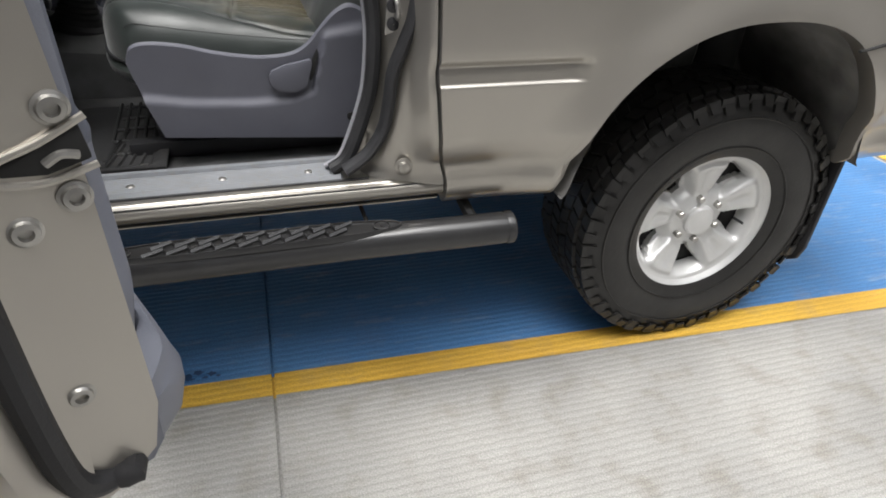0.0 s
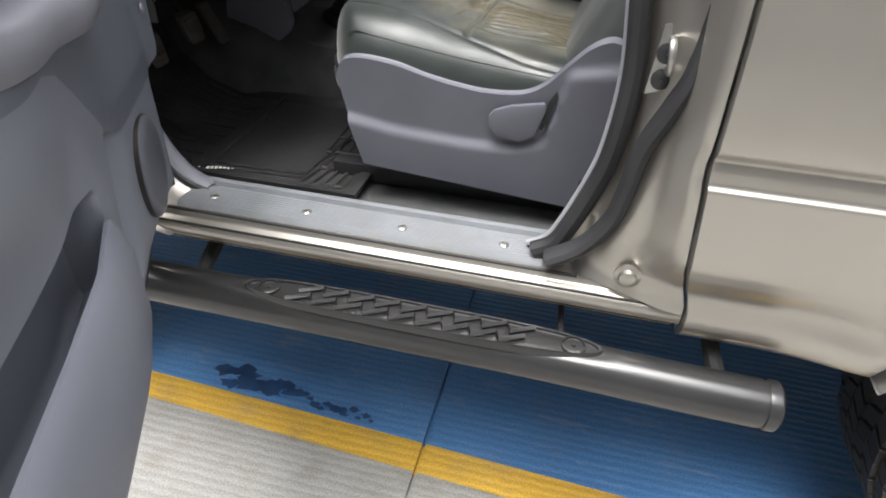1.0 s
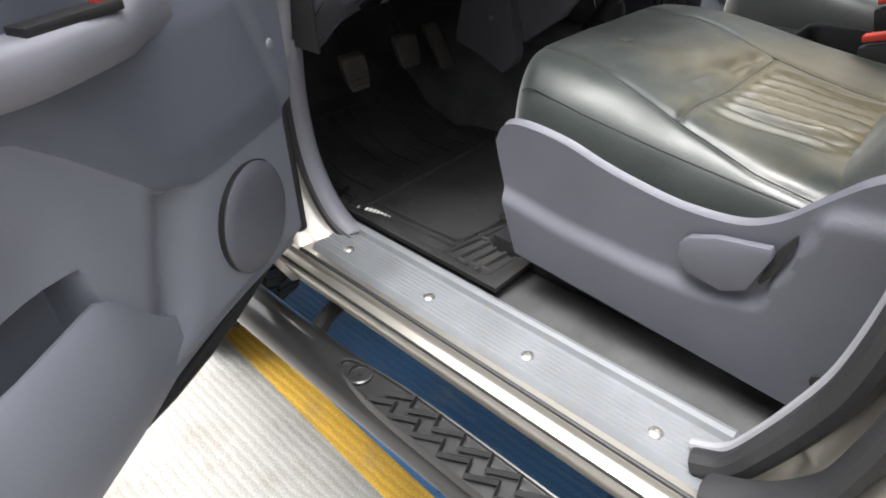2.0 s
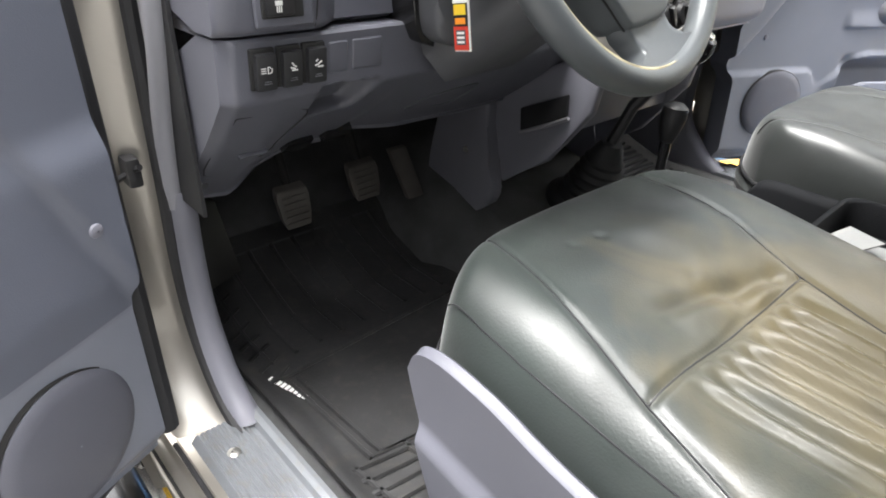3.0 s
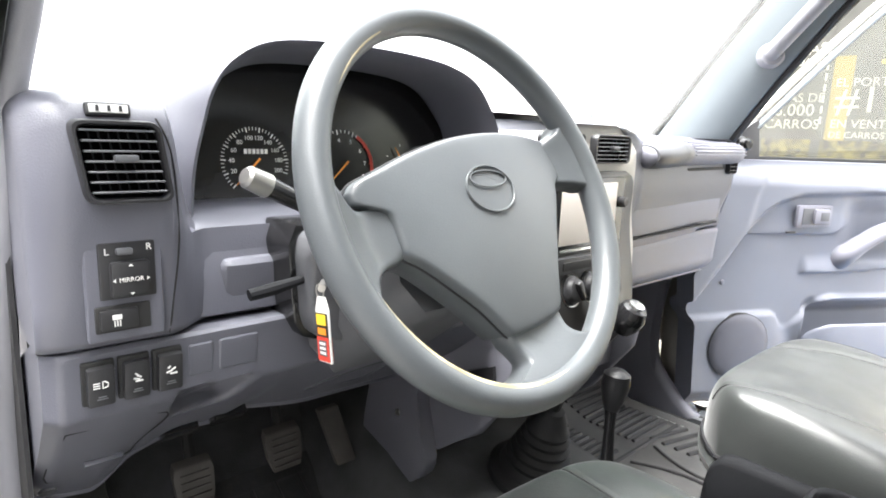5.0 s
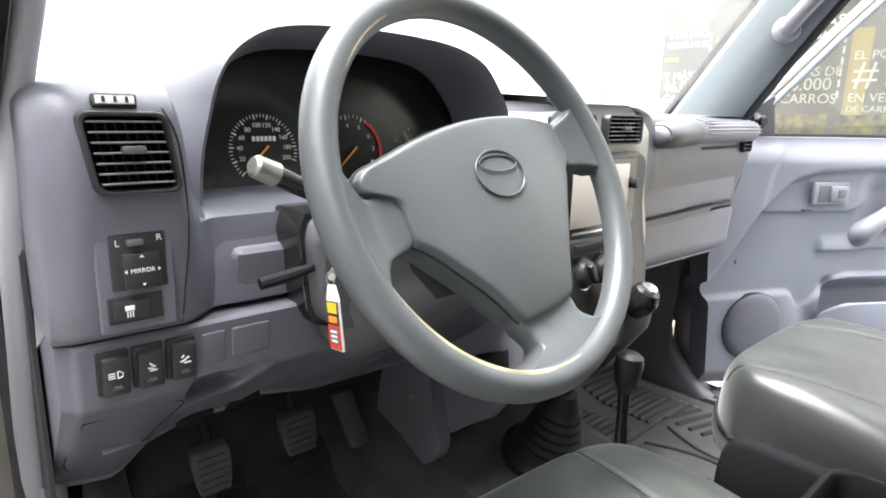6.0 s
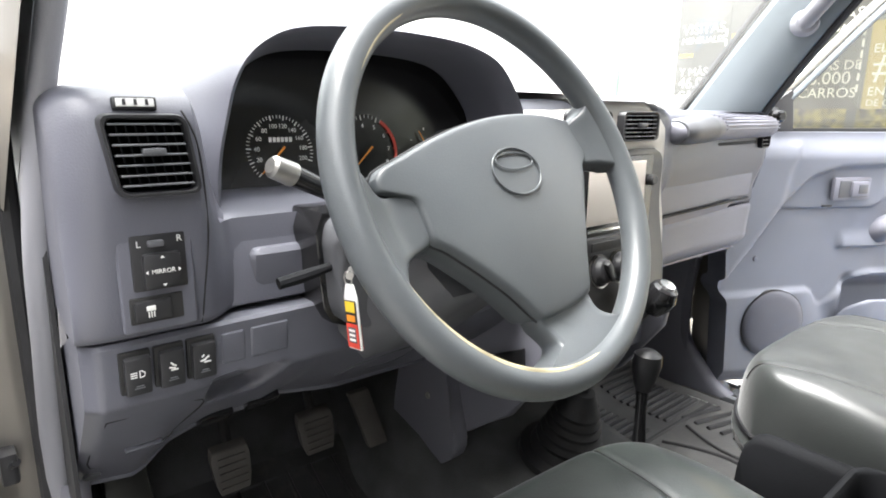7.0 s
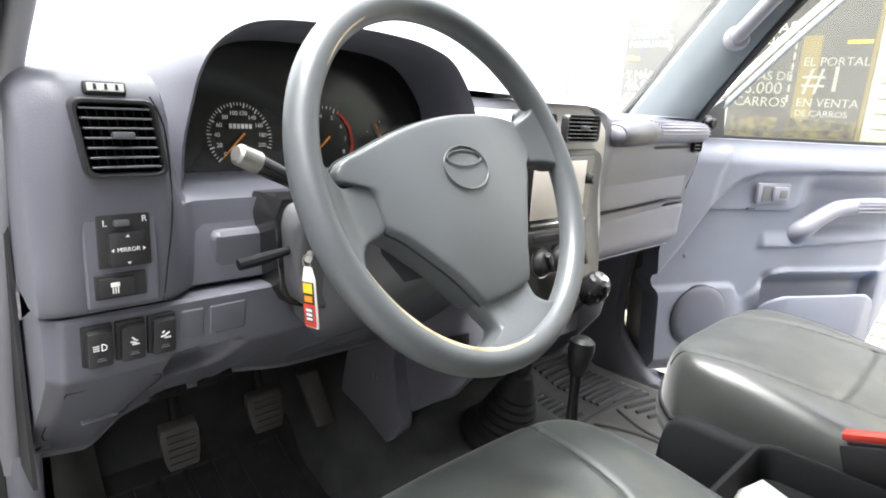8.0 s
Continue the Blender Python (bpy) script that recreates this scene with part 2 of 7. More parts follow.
    link(rr.outputs[0], pale.inputs["Factor"])
    link(mul.outputs[0], pale.inputs["A"])
    link(pale.outputs["Result"], b.inputs["Base Color"])
    return m


CONCRETE = grooved("raked_concrete", (0.235, 0.23, 0.22), (0.32, 0.314, 0.298), 0.45)
BLUE = grooved("blue_floor_paint", (0.046, 0.152, 0.345), (0.072, 0.200, 0.42), 0.15, 0.4)
YELLOW_LINE = grooved("yellow_line_paint", (0.50, 0.29, 0.035), (0.62, 0.38, 0.05), 0.3)

# ---- mesh helpers ----


def V(*a):
    return Vector(a)


def part(name, bm, mat, parent=None, label="", sharp=35, kind=""):
    """Links a bmesh as one smooth-shaded mesh object under a thing or a part."""
    bmesh.ops.recalc_face_normals(bm, faces=bm.faces)
    me = bpy.data.meshes.new(name)
    bm.to_mesh(me)
    bm.free()
    me.materials.append(mat)
    me.polygons.foreach_set("use_smooth", [True] * len(me.polygons))
    me.set_sharp_from_angle(angle=radians(sharp))
    ob = new(name, me)
    if parent:
        ob.parent = parent
    if label or kind:
        tagged(ob, label, kind=kind)
    return ob


def thing(name, label, category, at=(0, 0, 0), group="", kind=""):
    ob = new(name)
    ob.location = at
    ob.empty_display_size = 0.1
    return tagged(ob, label, category, group, kind)


def box(c, s, bev=0.0, rot=None, bm=None, seg=2):
    bm = bm or bmesh.new()
    m = Matrix.Translation(c) @ (rot.to_4x4() if rot else Matrix()) @ Matrix.Diagonal((*s, 1))
    made = bmesh.ops.create_cube(bm, size=1, matrix=m)
    if bev:
        edges = {e for v in made["verts"] for e in v.link_edges}
        bmesh.ops.bevel(bm, geom=list(edges), offset=bev, segments=seg, profile=0.6, affect="EDGES")
    return bm


def loft(rings, closed=True, caps=True, bm=None):
    bm = bm or bmesh.new()
    vs = [[bm.verts.new(p) for p in ring] for ring in rings]
    n = len(rings[0])
    for a, b in zip(vs, vs[1:]):
        for i in range(n if closed else n - 1):
            j = (i + 1) % n
            bm.faces.new((a[i], a[j], b[j], b[i]))
    if caps and closed:
        bm.faces.new(vs[0][::-1])
        bm.faces.new(vs[-1])
    return bm


def sheet(f, nu, nv, thick=None, bm=None):
    """A surface f(u, v), u and v from 0 to 1; thick: a vector or function giving the back's offset."""
    bm = bm or bmesh.new()
    pts = [[Vector(f(i / nu, j / nv)) for j in range(nv + 1)] for i in range(nu + 1)]
    front = [[bm.verts.new(p) for p in row] for row in pts]
    for i in range(nu):
        for j in range(nv):
            bm.faces.new((front[i][j], front[i + 1][j], front[i + 1][j + 1], front[i][j + 1]))
    if thick is not None:
        off = Vector(thick)
        back = [[bm.verts.new(p + off) for p in row] for row in pts]
        for i in range(nu):
            for j in range(nv):
                bm.faces.new((back[i][j], back[i][j + 1], back[i + 1][j + 1], back[i + 1][j]))
        rim = [(i, 0) for i in range(nu)] + [(nu, j) for j in range(nv)] + [(i, nv) for i in range(nu, 0, -1)] + [(0, j) for j in range(nv, 0, -1)]
        for (a, b), (c, d) in zip(rim, rim[1:] + rim[:1]):
            bm.faces.new((front[a][b], back[a][b], back[c][d], front[c][d]))
    return bm


def prism(poly, depth, bev=0.0, bm=None, seg=2):
    """poly: points in space of one flat outline; depth: a vector."""
    bm = bm or bmesh.new()
    d = Vector(depth)
    a = [bm.verts.new(p) for p in poly]
    b = [bm.verts.new(Vector(p) + d) for p in poly]
    fs = [bm.faces.new(a[::-1]), bm.faces.new(b)]
    n = len(poly)
    for i in range(n):
        fs.append(bm.faces.new((a[i], a[(i + 1) % n], b[(i + 1) % n], b[i])))
    if bev:
        edges = {e for f in fs for e in f.edges}
        bmesh.ops.bevel(bm, geom=list(edges), offset=bev, segments=seg, profile=0.6, affect="EDGES")
    return bm


def tube(path, r, n=10, caps=True, bm=None, flat=1.0, closed=False):
    """A round bar along a path; r: one radius or one for each point; flat squeezes it along the second axis."""
    path = [Vector(p) for p in path]
    m = len(path)
    rings, side = [], None
    for i, p in enumerate(path):
        a, b = (path[i - 1], path[(i + 1) % m]) if closed else (path[max(0, i - 1)], path[min(m - 1, i + 1)])
        t = (b - a).normalized()
        if side is None:
            side = t.cross(V(0, 0, 1) if abs(t.z) < 0.9 else V(1, 0, 0)).normalized()
        side = (side - t * side.dot(t)).normalized()
        other = t.cross(side)
        k = r[i] if isinstance(r, (list, tuple)) else r
        rings.append([p + k * (math.cos(q) * side + flat * math.sin(q) * other) for q in (2 * math.pi * j / n for j in range(n))])
    if closed:
        rings.append(rings[0])
        bm = loft(rings, True, False, bm)
        bmesh.ops.remove_doubles(bm, verts=bm.verts, dist=1e-6)
        return bm
    return loft(rings, True, caps, bm)


def curve(points, n=8):
    """A smooth line through points (Catmull-Rom)."""
    p = [Vector(q) for q in points]
    p = [2 * p[0] - p[1], *p, 2 * p[-1] - p[-2]]
    out = []
    for a, b, c, d in zip(p, p[1:], p[2:], p[3:]):
        for k in range(n):
            t = k / n
            out.append(0.5 * (2 * b + (c - a) * t + (2 * a - 5 * b + 4 * c - d) * t * t + (3 * b - a - 3 * c + d) * t ** 3))
    return out + [p[-2]]


def lathe(profile, origin, axis, n=32, bm=None, caps=False):
    """profile: (radius, height along axis) points."""
    axis = Vector(axis).normalized()
    s = axis.cross(V(0, 0, 1) if abs(axis.z) < 0.9 else V(1, 0, 0)).normalized()
    t = axis.cross(s)
    rings = [[Vector(origin) + axis * h + r * (math.cos(q) * s + math.sin(q) * t) for q in (2 * math.pi * k / n for k in range(n))] for r, h in profile]
    return loft(rings, True, caps, bm)


def smooth(a, b, x):
    k = min(1.0, max(0.0, (x - a) / (b - a)))
    return k * k * (3 - 2 * k)


def lerp(table, x):
    """Piecewise straight through (x, y) pairs."""
    if x <= table[0][0]:
        return table[0][1]
    for (a, p), (b, q) in zip(table, table[1:]):
        if x <= b:
            return p + (q - p) * (x - a) / (b - a)
    return table[-1][1]


def letters(name, body, size, m, mat, parent, depth=0.0004, align="CENTER"):
    """Text as a mesh, upright in the x-y plane of the pose m."""
    cu = bpy.data.curves.new(name, "FONT")
    cu.body, cu.size, cu.align_x, cu.align_y, cu.extrude = body, size, align, "CENTER", depth
    cu.resolution_u = 3
    tmp = new(name, cu)
    me = bpy.data.meshes.new_from_object(tmp)
    bpy.data.objects.remove(tmp)
    bpy.data.curves.remove(cu)
    me.transform(m)
    me.materials.clear()
    me.materials.append(mat)
    ob = new(name, me)
    ob.parent = parent
    return ob


def facing(origin, right, up):
    """The pose whose x is right and y is up at origin."""
    r, u = Vector(right).normalized(), Vector(up).normalized()
    f = r.cross(u).normalized()
    u = f.cross(r)
    return Matrix.Translation(origin) @ Matrix((r, u, f)).transposed().to_4x4()

# ---- ground and surroundings ----
JOINTS = (-6.42, -3.42, -0.42, 2.58, 5.58)


def paving(name, y0, y1, z, mat, x0, x1, slope=(0.0, 0.0), gap=0.008, label="", category=""):
    """A flat strip along x, cut by the expansion joints, which are sunk grooves."""
    bm = bmesh.new()
    cuts = [x0] + [q for j in JOINTS if x0 < j < x1 for q in (j - gap / 2, j + gap / 2)] + [x1]
    prof = [(x, z) for x in cuts]
    line = []
    for k, x in enumerate(cuts):
        inside = 0 < k < len(cuts) - 1
        if inside and k % 2 == 1:
            line += [(x, z), (x + 0.0005, z - 0.012)]
        elif inside:
            line += [(x - 0.0005, z - 0.012), (x, z)]
        else:
            line.append((x, z))
    rows = [[V(x, y0 + slope[0] * x, zz), V(x, y1 + slope[1] * x, zz)] for x, zz in line]
    loft(rows, False, False, bm)
    ob = part(name, bm, mat, kind="structure")
    return tagged(ob, label, category)


paving("ground", -3000, 3000, 0.0, CONCRETE, -3000, 3000, label="pale raked concrete yard with fine grooves and joints", category="ground")
paving("parking_bay", 0.172, 2.45, 0.004, BLUE, -2.9, 2.55, (-0.04, 0), label="blue painted parking bay on grooved concrete, worn", category="bay")
paving("yellow_line", 0.092, 0.172, 0.004, YELLOW_LINE, -2.9, 4.4, (-0.045, -0.04), label="yellow painted bay line, chipped edges", category="line")
paving("yellow_line", 3.2, 3.5, 0.004, YELLOW_LINE, -4.0, 2.6, label="yellow painted bay line beyond the far side of the car", category="line")
bm = bmesh.new()
box((2.65, 1.6, 0.003), (0.12, 2.6, 0.003), bm=bm)
tagged(part("yellow_line", bm, YELLOW_LINE, kind="structure"), "yellow painted line across the end of the bay", "line")

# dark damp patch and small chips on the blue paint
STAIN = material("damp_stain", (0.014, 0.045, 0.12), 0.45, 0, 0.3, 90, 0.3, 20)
rng = random.Random(5)
bm = bmesh.new()
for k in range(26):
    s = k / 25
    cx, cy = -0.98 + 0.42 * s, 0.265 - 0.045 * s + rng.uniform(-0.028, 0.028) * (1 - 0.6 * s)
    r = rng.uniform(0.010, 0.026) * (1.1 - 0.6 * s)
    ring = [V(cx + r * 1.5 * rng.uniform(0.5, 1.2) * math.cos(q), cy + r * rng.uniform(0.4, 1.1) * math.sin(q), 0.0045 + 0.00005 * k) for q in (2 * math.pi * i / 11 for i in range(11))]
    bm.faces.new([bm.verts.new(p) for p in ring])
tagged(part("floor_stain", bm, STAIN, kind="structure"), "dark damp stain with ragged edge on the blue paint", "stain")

wall = part("wall_far", box((-2.0, 4.25, 1.425), (15, 0.3, 2.85)), WALL, kind="structure")
tagged(wall, "white plastered wall facing the parking bay", "wall")
# unseen wall, added to cut the skylight and darken reflections on the near side
wall = part("shade_wall_near", box((-1.0, -3.6, 2.6), (16, 0.3, 5.2)), WALL_GREY, kind="structure")
tagged(wall, "added unseen dark grey wall behind the camera that blocks skylight", "wall")
# unseen wall, added to keep the rear horizon's light off the open doors
wall = part("shade_wall_rear", box((6.6, 0.5, 2.2), (0.3, 8.4, 4.4)), WALL_GREY, kind="structure")
tagged(wall, "added unseen grey wall behind the car that blocks the bright horizon", "wall")
wall = part("wall_front", box((-9.2, 0.5, 1.9), (0.3, 14, 3.8)), WALL, kind="structure")
tagged(wall, "white plastered wall ahead of the car", "wall")

# window posters on the far wall: two alike pairs
PX = facing((0, 0, 0), (1, 0, 0), (0, 0, 1))


def poster(x0, width):
    ob = thing("poster", "black advertising banner with white and yellow lettering", "poster", (x0, 4.09, 0), "banners on the far wall")
    part("board", box((width / 2, 0, 1.75), (width, 0.012, 2.5), 0.002), POSTER, ob)
    half = width * 0.47

    def words(body, x, z, size, mat=POSTER_WHITE, turn=0):
        letters("lettering", body, size, Matrix.Translation((x, -0.0075, z)) @ PX @ pose(0, 0, 0, 0, 0, turn), mat, ob, 0.001, "LEFT")

    words("VISITAS", 0.03, 1.845, 0.088)
    words("MENSUALES", 0.03, 1.775, 0.055)
    words("Y MÁS DE", 0.03, 1.575, 0.072)
    words("46.000", 0.03, 1.505, 0.098)
    words("CARROS", 0.03, 1.425, 0.078)
    words("EL PORTAL", half + 0.04, 1.655, 0.066)
    words("#1", half + 0.05, 1.555, 0.20)
    words("EN VENTA", half + 0.04, 1.43, 0.066)
    words("DE CARROS", half + 0.04, 1.37, 0.05)
    for k in range(7):
        part("small_print", box((half - 0.012, -0.010, 1.45 + 0.06 * k), (0.012, 0.002, 0.042)), POSTER_WHITE, ob)
    part("rule", box((0.07, -0.008, 1.685), (0.09, 0.002, 0.022)), YELLOW, ob)
    part("rule", box((half + 0.3, -0.008, 1.76), (0.12, 0.002, 0.02)), YELLOW, ob)
    part("picture", box((width / 2, -0.0066, 1.255), (width - 0.06, 0.002, 0.17)), POSTER_PICTURE, ob)
    part("band", box((half + 0.07, -0.0064, 1.55), (0.10, 0.002, 0.5)), POSTER_YELLOW, ob)
    part("border", box((width - 0.01, -0.007, 1.75), (0.02, 0.003, 2.5)), POSTER_YELLOW, ob)
    part("side_strip", box((half - 0.02, -0.0069, 1.75), (0.05, 0.003, 2.5)), POSTER, ob)
    return ob


poster(-2.53, 0.73)
poster(-1.77, 0.73)
ob = thing("green_sign", "green board standing against the white wall", "sign", (-3.05, 4.06, 0))
part("board", box((0, 0, 1.56), (0.17, 0.02, 0.30), 0.006), GREEN, ob)
part("post", box((0, 0.015, 0.75), (0.05, 0.02, 1.5), 0.004), STEEL, ob)
ob = thing("wall_panel", "tall white panel fixed to the wall", "panel", (-2.8, 4.07, 0))
part("panel", box((0.0, 0, 1.6), (0.26, 0.04, 3.2), 0.006), WALL, ob)
shut = thing("roller_shutter", "pale beige roller shutter with horizontal slats", "shutter", (-0.2, 4.08, 0))
bm_slat = box((0, 0, 0), (1.6, 0.02, 0.074), 0.006, seg=1)
first = part("slat", bm_slat, SLATS, shut)
first.location = (0, 0, 0.06)
for k in range(1, 32):
    o = new("slat", first.data)
    o.parent, o.location = shut, (0, 0, 0.06 + 0.08 * k)

# ---- the car ----
CX = 0.865
car = thing("car", "champagne metallic three-door off-road car with both doors open", "car")


def arch_z(x, extra=0.0):
    """Height of the rear wheel arch's edge over x, or None outside it."""
    k = abs(x - 0.672) / (0.432 + extra)
    return None if k >= 1 else 0.40 + (0.552 + extra) * (1 - k ** 2.4) ** (1 / 2.4)


def side_y(x, z):
    """How far in the body's side lies at a height."""
    y = lerp([(0.54, 0.10), (0.56, 0.076), (0.58, 0.060), (0.605, 0.054), (0.63, 0.058), (0.655, 0.058), (0.68, 0.040), (0.72, 0.022), (0.80, 0.016), (0.843, 0.012), (0.90, 0.008), (1.00, 0.008), (1.12, 0.014), (1.24, 0.03), (1.26, 0.034)], z)
    # flare round the arch
    d = math.hypot((x - 0.672) / 0.432, (z - 0.40) / 0.552) - 1
    y -= 0.034 * math.exp(-(max(d, 0) / 0.17) ** 2) * smooth(0.5, 0.62, z)
    # long dent stamped into the side, shallowest towards its foot
    if -0.06 < x < 0.28:
        end = math.sqrt(max(0.0, 1 - smooth(0.225, 0.272, x) ** 2))
        y += end * lerp([(0.8355, 0.0), (0.8375, 0.0008), (0.842, 0.0062), (0.8445, 0.0072), (0.860, 0.0092), (0.868, 0.0112), (0.8720, 0.0125), (0.8755, 0.0122), (0.885, 0.0024), (0.889, 0.0003), (0.891, 0.0)], z)
    return y


def seam_x(z):
    return lerp([(0.55, 0.0), (0.62, 0.0), (0.70, -0.022), (0.85, -0.038), (1.05, -0.043), (1.26, -0.046)], z)


def quarter_panel(mirror=False):
    """The rear side panel behind the door, cut out for the wheel."""
    fy = (lambda y: 2 * CX - y) if mirror else (lambda y: y)
    xs = [0.002 + 0.018 * k for k in range(14)] + [0.25 + 0.01 * k for k in range(87)] + [1.12 + 0.045 * k for k in range(10)]
    rows = []
    for x in xs:
        low = arch_z(x) or 0.55
        low = max(low, 0.552)
        even = [low + (1.26 - low) * (k / 66) ** 1.15 for k in range(67)]
        a = max(0.834, low + 0.05)
        b = max(0.892, a + 0.05)
        marks, far_end = [(0, low), (20, a), (46, b), (66, 1.26)], smooth(0.30, 0.45, x)
        zs = [lerp(marks, k) * (1 - far_end) + even[k] * far_end for k in range(67)]
        inner = [V(x, fy(side_y(x, low) + 0.05), low + 0.002), V(x, fy(side_y(x, low) + 0.012), low - 0.001)]
        rows.append(inner + [V(x + seam_x(z) * (1 - smooth(0.0, 0.2, x)), fy(side_y(x, z)), z) for z in zs])
    bm = loft(rows, False, False)
    # the front edge turns in at the door gap
    edge = rows[0][2:]
    loft([edge, [V(p.x - 0.002, fy(side_y(0, p.z) + 0.012), p.z) for p in edge], [V(p.x + 0.004, fy(side_y(0, p.z) + 0.05), p.z) for p in edge]], False, False, bm)
    return bm


part("quarter_panel", quarter_panel(), PAINT, car, sharp=50)
part("quarter_panel", quarter_panel(True), PAINT, car, sharp=50)

# bumper seam and lower rear corner
part("bumper_seam", tube([V(0.90 + 0.05 * k, side_y(0.90 + 0.05 * k, 0.885) - 0.0005, 0.885 + 0.004 * k) for k in range(13)], 0.0035, 6), DARK, car)

# wheel arch liner and inner fender
for sgn in (0, 1):
    fy = (lambda y: 2 * CX - y) if sgn else (lambda y: y)
    rows = []
    for k in range(25):
        a = math.pi * (k / 24)
        x, z = 0.69 - 0.43 * math.cos(a), max(0.40 + 0.565 * math.sin(a) ** 0.85, 0.565)
        rows.append([V(x, fy(y), z - (0.03 if y > 0.3 else 0)) for y in (0.02, 0.06, 0.2, 0.34, 0.5)])
    part("arch_liner", loft(rows, False, False), LINER, car)
    rows = [[V(0.30 + 0.1 * k, fy(0.47 + 0.01 * math.sin(2.1 * k)), z) for z in (0.35, 0.5, 0.7, 0.98)] for k in range(9)]
    part("inner_fender", loft(rows, False, False), LINER, car)
    part("mud_flap", prism([V(1.13, fy(y), z) for y, z in ((0.075, 0.62), (0.33, 0.62), (0.335, 0.27), (0.325, 0.225), (0.29, 0.195), (0.24, 0.185), (0.17, 0.185), (0.12, 0.195), (0.082, 0.225), (0.07, 0.27))], (0.012, 0, 0), 0.003), RUBBER, car)
bm = tube([V(0.62, 0.36, 0.52), V(0.78, 0.38, 0.80), V(0.82, 0.40, 0.95)], 0.022, 10)
tube([V(0.45, 0.42, 0.78), V(0.6, 0.40, 0.80), V(0.95, 0.42, 0.76)], 0.016, 8, bm=bm)
lathe([(0.001, 0), (0.07, 0.0), (0.07, 0.16), (0.05, 0.18), (0.001, 0.18)], V(0.84, 0.36, 0.72), (0, 0, 1), 20, bm)
part("suspension", bm, DARK, car)
part("frame_bracket", prism([V(x, 0.44, z) for x, z in ((0.58, 0.80), (0.60, 0.94), (0.66, 0.96), (0.68, 0.86), (0.74, 0.83), (0.74, 0.79))], (0, 0.02, 0), 0.004), SEAT_PLASTIC, car)
part("frame_bracket", box((0.80, 0.43, 0.88), (0.06, 0.03, 0.14), 0.006), SEAT_PLASTIC, car)

# ---- wheels ----


def wheel(at, mirror=False):
    """An alloy wheel with an all-terrain tyre; its axle points along y."""
    ob = new("wheel")
    ob.parent = car
    ob.location = at
    R = 0.383
    out = -1.0
    W = 0.132
    prof = [(0.205, 0.115), (0.222, 0.125), (0.26, 0.134), (0.30, 0.136), (0.335, 0.130), (0.357, 0.120), (0.366, 0.108), (0.371, 0.06), (0.373, 0.0)]
    prof = prof + [(r, -h) for r, h in prof[-2::-1]]
    bm = lathe(prof, V(0, 0, 0), (0, -1, 0), 72)
    part("tyre", bm, TYRE, ob, "worn black all-terrain tyre with chunky tread")
    # tread: five rows of blocks and shoulder lugs
    bm = bmesh.new()

    def block(a, y, da, dy, skew, r0, r1, drop=0.0):
        pts = []
        for sa, sy in ((-1, -1), (1, -1), (1, 1), (-1, 1)):
            q = a + sa * da + sy * skew
            yy = y + sy * dy
            pts.append((q, yy))
        lo = [bm.verts.new(((r0 - 0.012) * math.cos(q), yy, (r0 - 0.012) * math.sin(q))) for q, yy in pts]
        hi = [bm.verts.new(((r1 - drop * (abs(yy) > 0.09)) * math.cos(a + (q - a) * 0.88), y + (yy - y) * 0.9, (r1 - drop * (abs(yy) > 0.09)) * math.sin(a + (q - a) * 0.88))) for q, yy in pts]
        bm.faces.new(hi)
        for i in range(4):
            bm.faces.new((lo[i], lo[(i + 1) % 4], hi[(i + 1) % 4], hi[i]))

    rt = random.Random(2)
    N = 60
    for k in range(N):
        a = 2 * math.pi * k / N
        st = 2 * math.pi / N
        for row, (y, dy) in enumerate(((-0.069, 0.020), (-0.023, 0.019), (0.023, 0.019), (0.069, 0.020))):
            j = (row * 0.37) % 1
            block(a + st * j + rt.uniform(-0.01, 0.01), y + rt.uniform(-0.002, 0.002), st * 0.455, dy + 0.002, (0.022 if row % 2 else -0.022), 0.372, R - rt.uniform(0, 0.001))
        for sgn in (-1, 1):
            long = k % 2
            block(a + 0.4 * st * sgn, sgn * (0.108 + 0.003 * long), st * 0.45, 0.016 + 0.003 * long, 0.012 * sgn, 0.366, R - 0.002, 0.006)
            # side lug running down the shoulder
            q = a + 0.4 * st * sgn
            for r0, r1, y0, y1 in ((0.374, 0.336, 0.122, 0.1355),):
                hw = st * 0.40
                d = 0.0015 + 0.0015 * long
                pts = [(q - hw, r0, y0), (q + hw, r0, y0), (q + hw * 0.8, r1 + 0.012 * (1 - long), y1), (q - hw * 0.8, r1 + 0.012 * (1 - long), y1)]
                lo = [bm.verts.new((r * math.cos(w), sgn * (y - 0.006), r * math.sin(w))) for w, r, y in pts]
                hi = [bm.verts.new((r * math.cos(w), sgn * (y + d), r * math.sin(w))) for w, r, y in pts]
                bm.faces.new(hi)
                for i in range(4):
                    bm.faces.new((lo[i], lo[(i + 1) % 4], hi[(i + 1) % 4], hi[i]))
    part("tread", bm, TYRE, ob, sharp=20)
    # raised rings on the sidewall
    bm = bmesh.new()
    for r, y in ((0.238, -0.1305), (0.318, -0.1345)):
        tube([V(r * math.cos(q), y, r * math.sin(q)) for q in (2 * math.pi * i / 72 for i in range(72))], 0.0025, 6, bm=bm, closed=True)
    part("sidewall_ring", bm, TYRE, ob)
    # rim face: five broad spokes, five windows
    NA, NR = 240, 34

